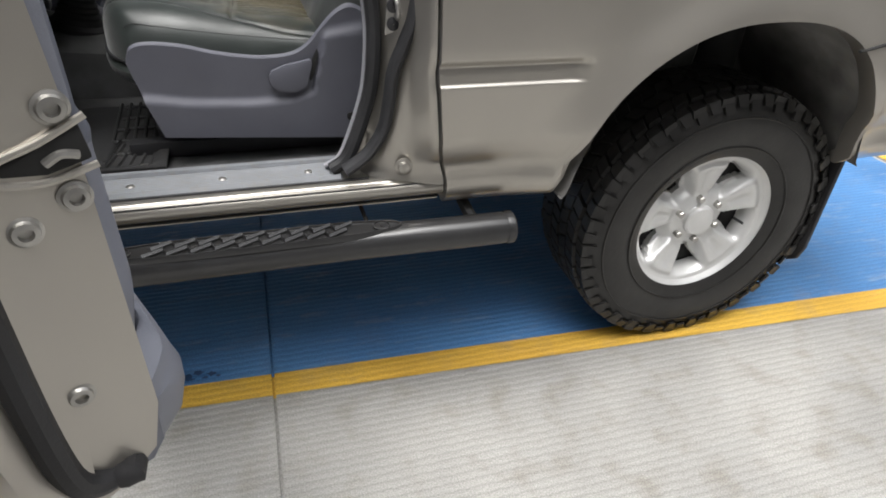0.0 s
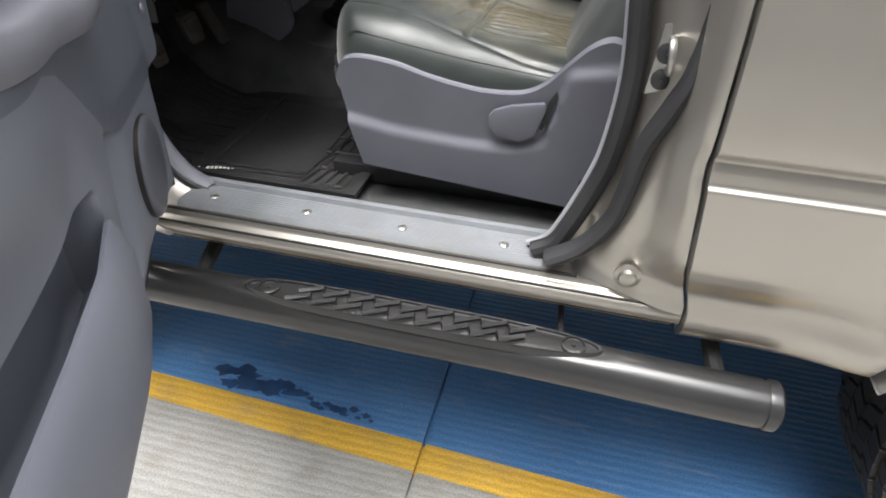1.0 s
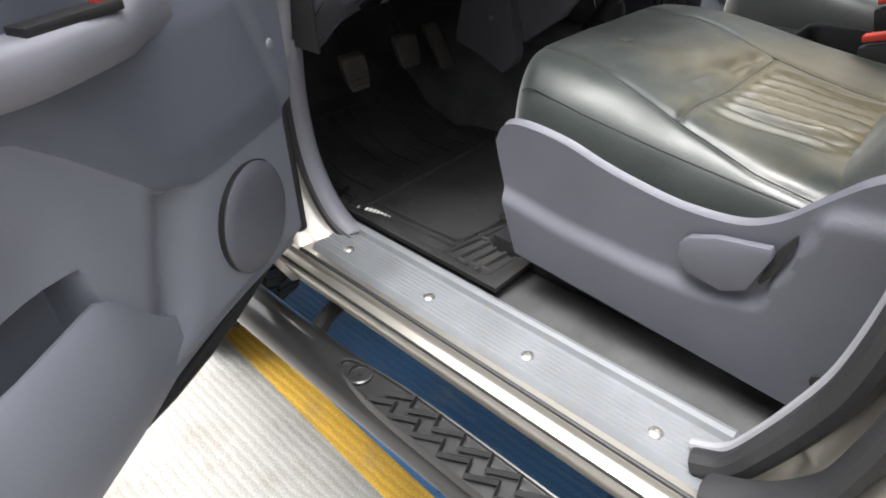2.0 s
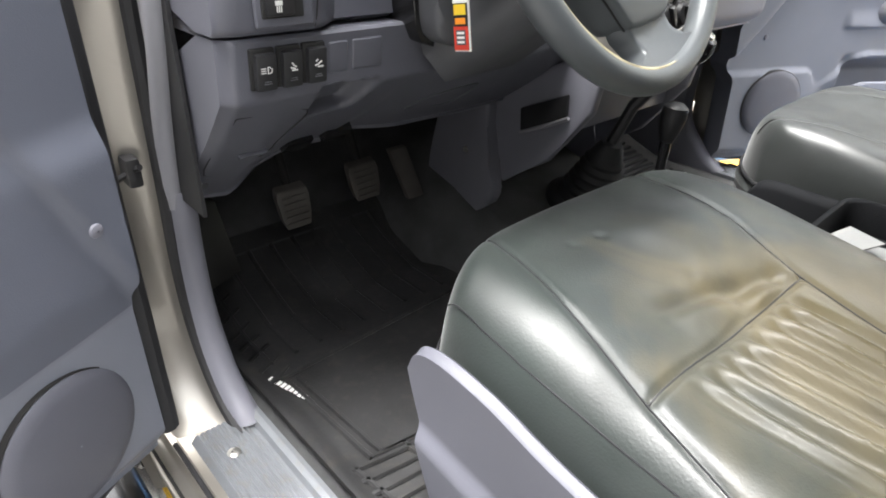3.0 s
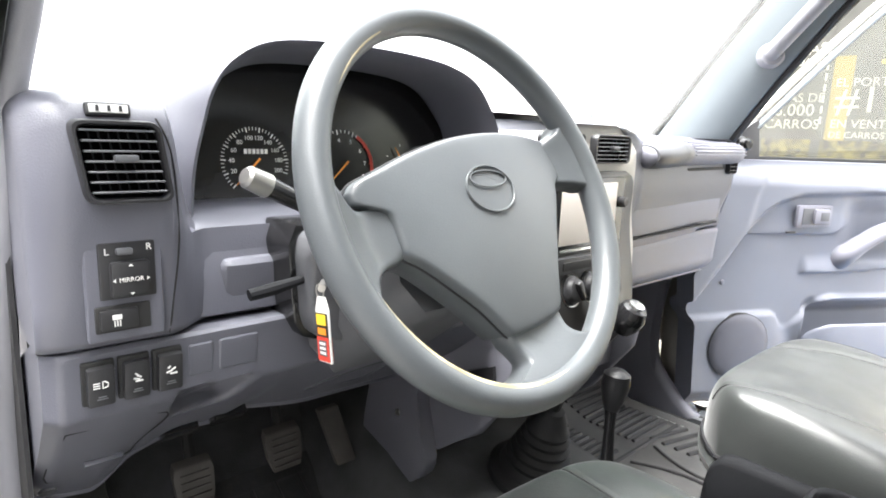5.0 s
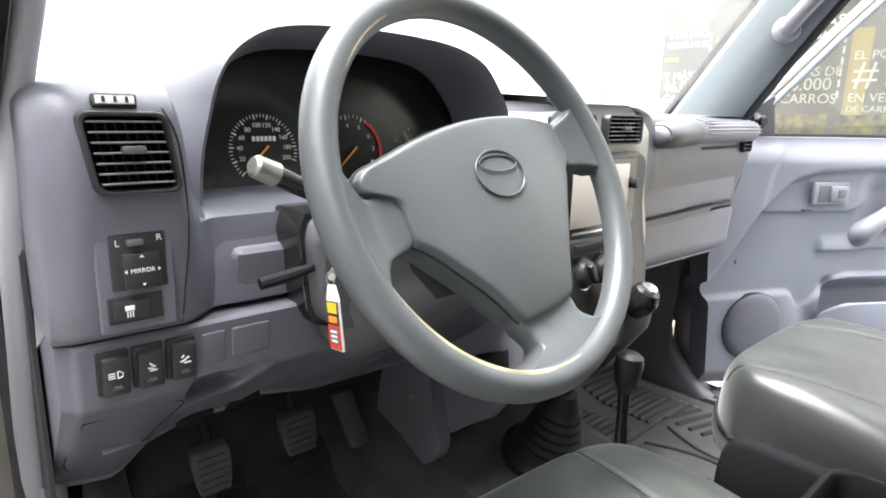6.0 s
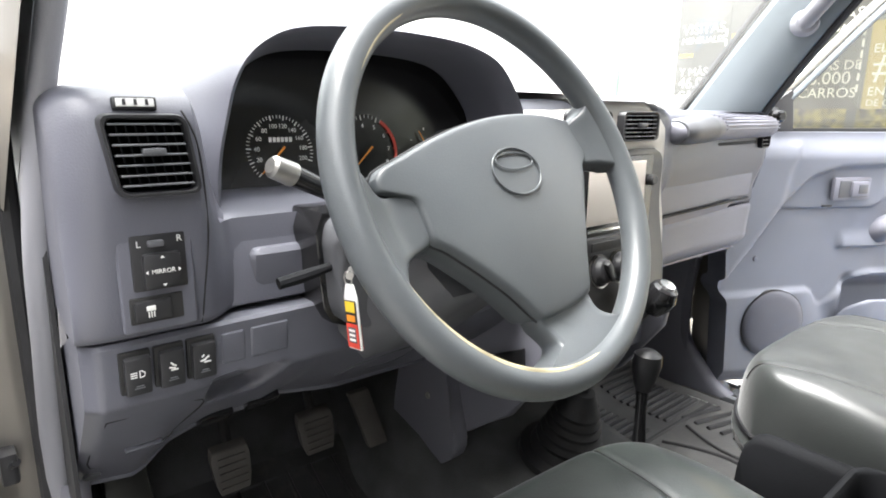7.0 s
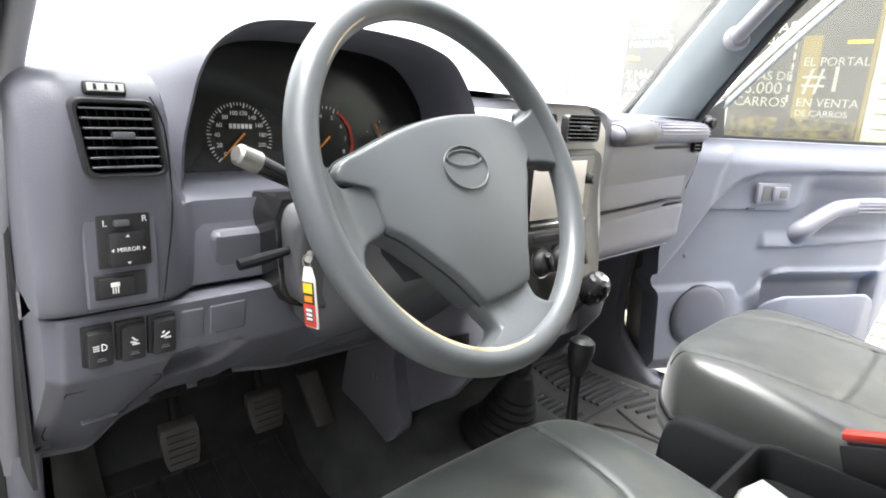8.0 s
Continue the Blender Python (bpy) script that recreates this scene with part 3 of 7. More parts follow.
    def face_h(r, q):
        w = abs(((q / (math.pi * 0.4) + 0.5) % 1) - 0.5) * 2
        spoke = 1 - smooth(0.36, 0.58, w)
        dish = lerp([(0.0, 0.082), (0.05, 0.082), (0.09, 0.070), (0.15, 0.082), (0.185, 0.094), (0.2, 0.10)], r)
        ridge = 0.012 * spoke * smooth(0.07, 0.10, r) * (1 - smooth(0.165, 0.19, r)) - 0.006 * (1 - smooth(0.0, 0.22, w)) * smooth(0.09, 0.11, r) * (1 - smooth(0.15, 0.17, r))
        valley = -0.026 * smooth(0.42, 0.66, w) * smooth(0.075, 0.11, r) * (1 - smooth(0.17, 0.188, r))
        return dish + ridge + valley

    bm = bmesh.new()
    grid = []
    for i in range(NR + 1):
        r = 0.035 + (0.198 - 0.035) * i / NR
        grid.append([bm.verts.new((r * math.cos(q), -face_h(r, q), r * math.sin(q))) for q in (2 * math.pi * k / NA for k in range(NA))])
    for i in range(NR):
        r = 0.035 + (0.198 - 0.035) * (i + 0.5) / NR
        for k in range(NA):
            w = abs((((k + 0.5) / NA * 5 + 0.5) % 1) - 0.5) * 2
            if 0.108 < r < 0.172 and w > 0.56 + 0.24 * smooth(0.168, 0.108, r):
                continue
            bm.faces.new((grid[i][k], grid[i][(k + 1) % NA], grid[i + 1][(k + 1) % NA], grid[i + 1][k]))
    border = [e for e in bm.edges if len(e.link_faces) == 1]
    ext = bmesh.ops.extrude_edge_only(bm, edges=border)
    bmesh.ops.translate(bm, vec=(0, 0.028, 0), verts=[v for v in ext["geom"] if isinstance(v, bmesh.types.BMVert)])
    rim = part("rim", bm, ALLOY, ob, "five-spoke silver alloy wheel", 45)
    bm = lathe([(0.196, 0.098), (0.205, 0.108), (0.213, 0.116), (0.219, 0.119), (0.223, 0.116), (0.222, 0.106), (0.212, 0.09), (0.206, 0.05), (0.185, 0.0), (0.182, -0.10)], V(0, 0, 0), (0, -1, 0), 72)
    part("rim_lip", bm, ALLOY, ob)
    bm = lathe([(0.001, 0.03), (0.15, 0.034), (0.186, 0.034), (0.184, -0.06)], V(0, 0, 0), (0, -1, 0), 40)
    part("brake_drum", bm, DARK, ob)
    bm = lathe([(0.044, 0.07), (0.046, 0.088), (0.045, 0.094), (0.040, 0.099), (0.02, 0.101), (0.001, 0.1012)], V(0, 0, 0), (0, -1, 0), 32)
    part("hub_cap", bm, ALLOY, ob)
    for k in range(6):
        q = math.pi / 3 * k + 0.26
        o = V(0.066 * math.cos(q), -0.068, 0.066 * math.sin(q))
        bm = lathe([(0.0155, -0.004), (0.0155, 0.003), (0.0105, 0.006), (0.0105, 0.022), (0.008, 0.025), (0.001, 0.0255)], o, (0, -1, 0), 6)
        part("wheel_nut", bm, STEEL, ob)
    part("valve", tube([V(0.124, -0.062, -0.084), V(0.130, -0.094, -0.088)], 0.004, 8), BLACK, ob)
    if mirror:
        ob.rotation_euler = (0, 0, math.pi)
    return ob


rear = wheel((0.763, 0.212, 0.383))
rear.rotation_euler = (0, radians(-24), 0)
for x, y, turn in ((-1.632, 0.212, 0), (0.763, 2 * CX - 0.212, math.pi), (-1.632, 2 * CX - 0.212, math.pi)):
    o = copy_thing(rear, pose(x, y, 0.383, 0, 0, math.degrees(turn)))

# ---- sill, jambs and floor ----
SILL = [(0.30, 0.545), (0.115, 0.545), (0.105, 0.570), (0.082, 0.575), (0.073, 0.583), (0.070, 0.592), (0.072, 0.604), (0.078, 0.609), (0.088, 0.6095), (0.092, 0.6125), (0.094, 0.619), (0.101, 0.6195), (0.104, 0.6145), (0.112, 0.6145), (0.20, 0.618), (0.21, 0.588), (0.30, 0.588)]


def sill(mirror=False):
    fy = (lambda y: 2 * CX - y) if mirror else (lambda y: y)
    rings = [[V(x, fy(y), z) for y, z in SILL] for x in (-1.12, -0.9, -0.6, -0.3, -0.002)]
    return loft(rings, True, True)


for side in (False, True):
    fy = (lambda y: 2 * CX - y) if side else (lambda y: y)
    part("sill", sill(side), PAINT, car, sharp=50)
    part("sill_seal", tube([V(x, fy(0.0975), 0.6205) for x in (-0.87, -0.5, -0.16)], 0.0032, 8), RUBBER, car)
    part("sill_groove", tube([V(x, fy(0.0755), 0.6080) for x in (-1.1, -0.5, -0.004)], 0.0022, 6), DARK, car)
    part("sill_edge", tube([V(x, fy(0.1105), 0.562) for x in (-1.1, -0.5, -0.004)], 0.010, 8), DARK, car)
    # ribbed scuff plate with its screws
    ribs = [(0.1145, 0.6150)]
    n_rib = 9
    for k in range(n_rib):
        y = 0.120 + 0.0070 * k
        ribs += [(y, 0.6215), (y + 0.0020, 0.6235), (y + 0.0042, 0.6235), (y + 0.0058, 0.6215)]
    ribs += [(0.186, 0.6215), (0.190, 0.629), (0.197, 0.631), (0.204, 0.628), (0.206, 0.605)]
    rows = [[V(x, fy(y), z) for y, z in ribs] for x in (-0.868, -0.864, -0.55, -0.216, -0.212)]
    for p in rows[0] + rows[-1]:
        p.z -= 0.005
    plate = part("scuff_plate", loft(rows, False, False), SCUFF, car, "grey ribbed plastic scuff plate", 25)
    for x in (-0.808, -0.630, -0.456, -0.282):
        bm = lathe([(0.0085, -0.003), (0.0085, 0.0015), (0.006, 0.003), (0.003, 0.0033), (0.003, 0.001), (0.0005, 0.001)], V(x, fy(0.146), 0.6225), (0, 0, 1), 12)
        part("screw", bm, STEEL, plate)

# tubular side step with moulded tread
for side in (False, True):
    fy = (lambda y: 2 * CX - y) if side else (lambda y: y)
    step = new("side_step")
    step.parent = car
    tagged(step, "dark grey tubular side step with black tread pad")
    SY0, SZ0, SR = 0.026, 0.508, 0.0365
    rows = []
    for k in range(60):
        x = -1.36 + 1.505 * k / 59
        flat_top = 0.005 * smooth(-0.74, -0.69, x) * (1 - smooth(-0.13, -0.08, x))
        r = SR * (1 if k not in (0, 59) else 0.93)
        y = SY0 - 0.008 * smooth(-0.3, 0.14, x)
        rows.append([V(x, fy(y + r * math.cos(a)), min(SZ0 + r * math.sin(a), SZ0 + SR - flat_top)) for a in (2 * math.pi * q / 24 for q in range(24))])
    part("tube", loft(rows, True, True), STEP_PAINT, step, sharp=50)
    part("end_cap", lathe([(0.0370, -0.012), (0.0378, -0.004), (0.0372, 0.004), (0.033, 0.008), (0.001, 0.009)], V(0.142, fy(SY0 - 0.008), SZ0), (1, 0, 0), 28), STEP_PAINT, step)
    # tread pad: long oval tray with rim, zigzag ribs and end buttons
    top = SZ0 + SR

    def oval(k, n=56):
        pts = []
        for i in range(n):
            a = 2 * math.pi * i / n
            c, q = math.cos(a), math.sin(a)
            pts.append((-0.400 + 0.298 * k * math.copysign(abs(c) ** 0.55, c), SY0 + 0.031 * (k ** 6) * math.copysign(abs(q) ** 0.9, q)))
        return pts
    bm = loft([[V(x, fy(y), top + z) for x, y in oval(k)] for k, z in ((1.0, -0.012), (0.995, -0.003), (0.985, 0.0015), (0.972, 0.001), (0.965, -0.003), (0.5, -0.003))], True, True)
    part("tread_pad", bm, STEP_PAINT, step, "black rubber tread pad")
    # two rows of saw-tooth ribs that rise towards the back and drop
    for row in (0, 1):
        b = -0.0225 + 0.0235 * row
        zig = [(-0.612 + 0.044 * k + 0.014 * row + 0.037 * (q > 0), b + 0.020 * (q > 0)) for k in range(9) for q in (0, 1)]
        part("tread_rib", tube([V(p, fy(SY0 + q), top + 0.0022) for p, q in zig], 0.0046, 4), STEP_PAINT, step)
    for x in (-0.652, -0.148):
        bm = lathe([(0.019, -0.004), (0.019, 0.001), (0.016, 0.002), (0.015, -0.001), (0.004, -0.001), (0.003, 0.001), (0.0005, 0.001)], V(x, fy(SY0), top), (0, 0, 1), 20)
        part("pad_button", bm, STEP_PAINT, step)
    for x in (-0.80, 0.075, -0.16):
        part("bracket", tube([V(x, fy(0.04), 0.50), V(x - 0.01, fy(0.09), 0.52), V(x - 0.02, fy(0.20), 0.55)], 0.014 if x != -0.16 else 0.005, 8), DARK, step)

# rear jamb between the opening and the quarter panel
SEAL_LINE = [(-0.235, 0.630), (-0.205, 0.650), (-0.185, 0.690), (-0.160, 0.760), (-0.146, 0.82), (-0.140, 0.92), (-0.150, 1.02), (-0.165, 1.14), (-0.175, 1.26)]
for side in (False, True):
    fy = (lambda y: 2 * CX - y) if side else (lambda y: y)
    line = curve([V(x, 0, z) for x, z in SEAL_LINE], 5)
    rows = []
    for p in line:
        zb = 0.606 + (p.z - 0.630) * (1.26 - 0.606) / (1.26 - 0.630)
        ring = []
        for k, (s, y) in enumerate(((0, 0.150), (0.04, 0.128), (0.14, 0.122), (0.24, 0.117), (0.34, 0.100), (0.50, 0.090), (0.68, 0.082), (0.86, 0.074), (0.95, 0.070), (1.0, 0.062))):
            x, z = p.x + (seam_x(zb) - 0.004 - p.x) * s, p.z + (zb - p.z) * s
            yy = y + 0.02 * (k in (2, 3))
            ring.append(V(x, fy(yy + (side_y(0.1, zb) + 0.010 - yy) * smooth(0.55, 0.97, s)), z))
        rows.append(ring)
    part("rear_jamb", loft(rows, False, False), PAINT, car, sharp=60)
    seal = [V(p.x + 0.002, fy(0.134), p.z) for p in line]
    part("door_seal", tube(seal, 0.015, 10), RUBBER, car, "black rubber door seal")
    trim_line = [V(p.x - 0.010, fy(0.152), p.z) for p in line]
    part("seal_lip", tube(trim_line, 0.006, 8), PALE, car)
    # dark gutter that runs up the jamb
    part("jamb_gutter", tube(curve([V(x, fy(y), z) for x, y, z in ((-0.209, 0.100, 0.642), (-0.162, 0.100, 0.676), (-0.129, 0.100, 0.727), (-0.117, 0.098, 0.784), (-0.108, 0.094, 0.850), (-0.088, 0.088, 0.905), (-0.074, 0.084, 0.955), (-0.072, 0.083, 1.03), (-0.075, 0.083, 1.26))], 5), 0.021, 10, flat=0.6), RUBBER, car)
    # door stop button low on the jamb
    bm = lathe([(0.020, 0.0), (0.020, 0.003), (0.014, 0.006), (0.012, 0.012), (0.009, 0.014), (0.001, 0.014)], V(-0.090, fy(0.080), 0.650), (0, -1 if not side else 1, 0), 20)
    part("jamb_button", bm, PAINT, car)
    bm = prism([V(-0.124, fy(0.103), 0.915), V(-0.104, fy(0.101), 0.922), V(-0.092, fy(0.099), 0.965), V(-0.092, fy(0.099), 1.01), V(-0.118, fy(0.103), 1.0)], (0, -0.004 if not side else 0.004, 0), 0.0015)
    striker = part("striker", bm, STEEL, car, "bright steel door striker plate")
    part("striker_loop", tube(curve([V(-0.106, fy(0.101), 0.985), V(-0.106, fy(0.081), 0.985), V(-0.104, fy(0.073), 0.968), V(-0.102, fy(0.081), 0.95), V(-0.102, fy(0.101), 0.95)], 4), 0.005, 8), STEEL, striker)
    for z in (0.936, 0.968):
        part("bolt", lathe([(0.0125, 0), (0.0125, 0.003), (0.008, 0.005), (0.001, 0.006)], V(-0.108, fy(0.098), z), (0, -1 if not side else 1, 0), 14), BLACK, striker)
    # small clip above
    part("jamb_plug", lathe([(0.012, 0), (0.012, 0.006), (0.007, 0.010), (0.001, 0.010)], V(-0.055, fy(0.085), 1.02), (0, -1 if not side else 1, 0), 14), PAINT, car)

# front jamb (hinge pillar), kick trim and door check strap
FRONT_LINE = [(-0.80, 0.606), (-0.872, 0.627), (-0.915, 0.668), (-0.945, 0.735), (-0.953, 0.82), (-0.945, 0.91), (-0.938, 1.0), (-0.93, 1.12), (-0.915, 1.25), (-0.895, 1.35)]
for side in (False, True):
    fy = (lambda y: 2 * CX - y) if side else (lambda y: y)
    line = curve([V(x - (0.035 * smooth(0.62, 0.75, z) if side else 0.0), 0, z) for x, z in FRONT_LINE], 5)
    # far side only: black bars stand in for the jamb's dark ridges and shade
    for d, y in ((0.030, 0.128), (0.050, 0.108)) if side else ():
        part("jamb_shade_bar", tube([V(p.x - d, fy(y), p.z) for p in line if p.z > 0.66], 0.010, 8), RUBBER, car)
    rows = []
    for p in line:
        h = smooth(0.6, 0.75, p.z)
        rows.append([V(p.x, fy(0.168), p.z), V(p.x - 0.006, fy(0.160), p.z - 0.003), V(p.x - 0.010, fy(0.152), p.z - 0.006), V(p.x - 0.014, fy(0.130), p.z - 0.008), V(p.x - 0.017 - 0.012 * math.sin(9 * p.z) ** 2 * h, fy(0.108), p.z - 0.010 * (1 - h)), V(p.x - 0.026, fy(0.097), p.z - 0.012 * (1 - h)), V(p.x - 0.07 * h - 0.03, fy(0.090), p.z - 0.015 * (1 - h)), V(p.x - 0.20 * h - 0.05, fy(0.060), p.z - 0.02 * (1 - h))])
    part("hinge_pillar", loft(rows, False, False), PAINT, car, sharp=60)
    seal = [V(p.x - 0.002, fy(0.170), p.z) for p in line]
    part("door_seal", tube(seal, 0.0085, 8), RUBBER, car, "black rubber door seal")
    low = [p for p in line if p.z < (1.03 if side else 0.925) and p.x < -0.845]
    rows = [[V(p.x + 0.001, fy(0.166), p.z + 0.002), V(p.x + 0.004, fy(0.169), p.z + 0.006), V(p.x + 0.010, fy(0.175), p.z + 0.009), V(p.x + 0.014, fy(0.184), p.z + 0.010), V(p.x + 0.013, fy(0.195), p.z + 0.009), V(p.x + 0.006, fy(0.203), p.z + 0.006), V(p.x - 0.006, fy(0.207), p.z + 0.0), V(p.x - 0.10, fy(0.210), p.z), V(p.x - 0.30, fy(0.212), p.z)] for p in low]
    part("kick_trim", loft(rows, False, False), TRIM, car, "grey plastic kick trim", 50)
    part("pillar_trim", tube(curve([V(x - 0.035 * side, fy(y), z) for x, y, z in ((-0.948, 0.178, 0.90), (-0.930, 0.179, 1.0), (-0.908, 0.181, 1.08), (-0.887, 0.183, 1.17), (-0.870, 0.190, 1.25), (-0.855, 0.199, 1.32), (-0.825, 0.211, 1.39), (-0.76, 0.228, 1.52), (-0.60, 0.25, 1.72))], 4), 0.0115, 14), PALE, car, "pale grey edge trim")
    sgn = 1 if side else -1
    bm = tube([V(-0.930, fy(0.146), 0.962), V(-0.950, fy(0.125), 0.945), V(-0.975, fy(0.104), 0.918), V(-1.0, fy(0.085), 0.900)], 0.0055, 8, flat=0.7)
    strap = part("check_strap", bm, BLACK, car, "steel door check strap")
    part("strap_bracket", box((-0.945, fy(0.140), 0.955), (0.030, 0.016, 0.034), 0.005), BLACK, strap)
    for z in (0.80, 1.10):
        bm = box((-1.03, fy(0.095), z), (0.06, 0.02, 0.07), 0.004)
        tube([V(-1.0, fy(0.075), z - 0.035), V(-1.0, fy(0.075), z + 0.035)], 0.011, 10, bm=bm)
        part("door_hinge", bm, PAINT, car)

# floor pan, tunnel and footwell walls
bm = box((-0.45, CX, 0.585), (1.6, 1.32, 0.03))
part("floor_pan", bm, CARPET, car, "dark carpeted cabin floor")
rows = []
for x, w, h in ((-1.26, 0.21, 0.86), (-1.1, 0.20, 0.83), (-0.95, 0.185, 0.79), (-0.85, 0.175, 0.765), (-0.7, 0.16, 0.745), (-0.4, 0.15, 0.73), (0.3, 0.15, 0.72)):
    rows.append([V(x, CX + w * s * k, 0.60 + (h - 0.60) * q) for s, k, q in ((-1, 1.25, 0), (-1, 1.05, 0.45), (-1, 0.9, 0.8), (-1, 0.62, 0.97), (0, 0, 1.0), (1, 0.62, 0.97), (1, 0.9, 0.8), (1, 1.05, 0.45), (1, 1.25, 0))])
part("tunnel", loft(rows, False, False), CARPET, car, "grey carpeted transmission tunnel")
rows = [[V(x, y, z) for y in (0.20, 0.6, 1.1, 1.53)] for x, z in ((-1.02, 0.60), (-1.15, 0.66), (-1.26, 0.78), (-1.32, 0.95), (-1.33, 1.2))]
part("firewall", loft(rows, False, False), CARPET, car)
for y in (0.205, 1.525):
    part("footwell_side", sheet(lambda u, v, y=y: V(-1.33 + 0.365 * u, y, 0.6 + 0.62 * v), 4, 4), TRIM, car)
bm = sheet(lambda u, v: V(0.3 + 0.02 * v, 0.16 + 1.41 * u, 0.6 + 0.65 * v), 6, 6)
part("rear_bulkhead", bm, CARPET, car)

# underbody, bonnet, roof, rear and pillars close the shell
part("underbody", box((-0.4, CX, 0.50), (3.4, 1.05, 0.10), 0.02), DARK, car)
bm = box((-1.63, CX, 0.383), (0.12, 1.3, 0.10), 0.02)
box((0.763, CX, 0.383), (0.12, 1.3, 0.10), 0.02, bm=bm)
part("axle", bm, DARK, car)


def shell_row(x, w, top, low):
    """A cross-section of the bonnet or tail, left to right."""
    pts = [(-w, low), (-w - 0.01, (low + top) / 2), (-w * 0.99, top - 0.10), (-w * 0.93, top - 0.03), (-w * 0.6, top), (0, top + 0.015), (w * 0.6, top), (w * 0.93, top - 0.03), (w * 0.99, top - 0.10), (w + 0.01, (low + top) / 2), (w, low)]
    return [V(x, CX + y, z) for y, z in pts]


rows = [shell_row(x, w, t, l) for x, w, t, l in ((-1.20, 0.80, 1.225, 0.95), (-1.5, 0.81, 1.20, 0.85), (-2.0, 0.80, 1.13, 0.75), (-2.32, 0.76, 1.06, 0.55), (-2.42, 0.70, 0.95, 0.45))]
part("bonnet", loft(rows, False, False), PAINT, car)
for side in (False, True):
    fy = (lambda y: 2 * CX - y) if side else (lambda y: y)
    rows = []
    for k in range(30):
        x = -2.35 + 1.25 * k / 29
        q = abs(x + 1.632) / 0.43
        low = 0.40 + 0.52 * (1 - q ** 2.4) ** (1 / 2.4) if q < 1 else 0.56
        rows.append([V(x, fy(0.065), max(low, 0.56)), V(x, fy(0.04), (max(low, 0.56) + 1.0) / 2), V(x, fy(0.05), 1.05)])
    part("front_fender", loft(rows, False, False), PAINT, car)
rows = [[V(x, CX + y * w, z - 0.05 * (abs(y) > 0.9)) for y in (-1, -0.93, -0.5, 0, 0.5, 0.93, 1)] for x, w, z in ((-0.56, 0.62, 1.775), (-0.2, 0.65, 1.815), (0.5, 0.66, 1.82), (1.2, 0.65, 1.80), (1.42, 0.62, 1.74))]
part("roof", loft(rows, False, False), PAINT, car)
rows = [[V(x, CX + y * w, z) for y in (-1, -0.5, 0, 0.5, 1)] for x, w, z in ((-0.55, 0.60, 1.735), (-0.2, 0.62, 1.77), (0.5, 0.63, 1.775), (1.35, 0.60, 1.72))]
part("headlining", loft(rows, False, False), HEADLINE, car)
rows = [[V(x, CX + s * y, z) for s, y, z in ((-1, 0.83, 0.55), (-1, 0.84, 0.9), (-1, 0.83, 1.25), (1, 0.83, 1.25), (1, 0.84, 0.9), (1, 0.83, 0.55))] for x in (1.50, 1.56)]
part("tailgate", loft(rows, True, True), PAINT, car)
for side in (False, True):
    fy = (lambda y: 2 * CX - y) if side else (lambda y: y)
    part("side_window", sheet(lambda u, v, fy=fy: V(-0.02 + 1.4 * u, fy(0.05 + 0.15 * v), 1.26 + 0.5 * v), 6, 4), TINT, car)
    rows = [[V(x + dx * k, fy(0.045 + 0.15 * k), 1.255 + 0.52 * k) for k in (0, 0.5, 1)] for x, dx in ((-0.17, 0.05), (-0.01, 0.04))]
    part("b_pillar", loft(rows, False, False), PAINT, car)
    rows = [[V(x + dx * k, fy(0.06 + 0.15 * k), 1.255 + 0.52 * k) for k in (0, 0.5, 1)] for x, dx in ((-0.18, 0.05), (-0.02, 0.04))]
    part("b_pillar_trim", loft(rows, False, False), PALE, car)
part("rear_window", sheet(lambda u, v: V(1.53 - 0.12 * v, CX - 0.70 + 1.4 * u, 1.27 + 0.45 * v), 6, 4), TINT, car)

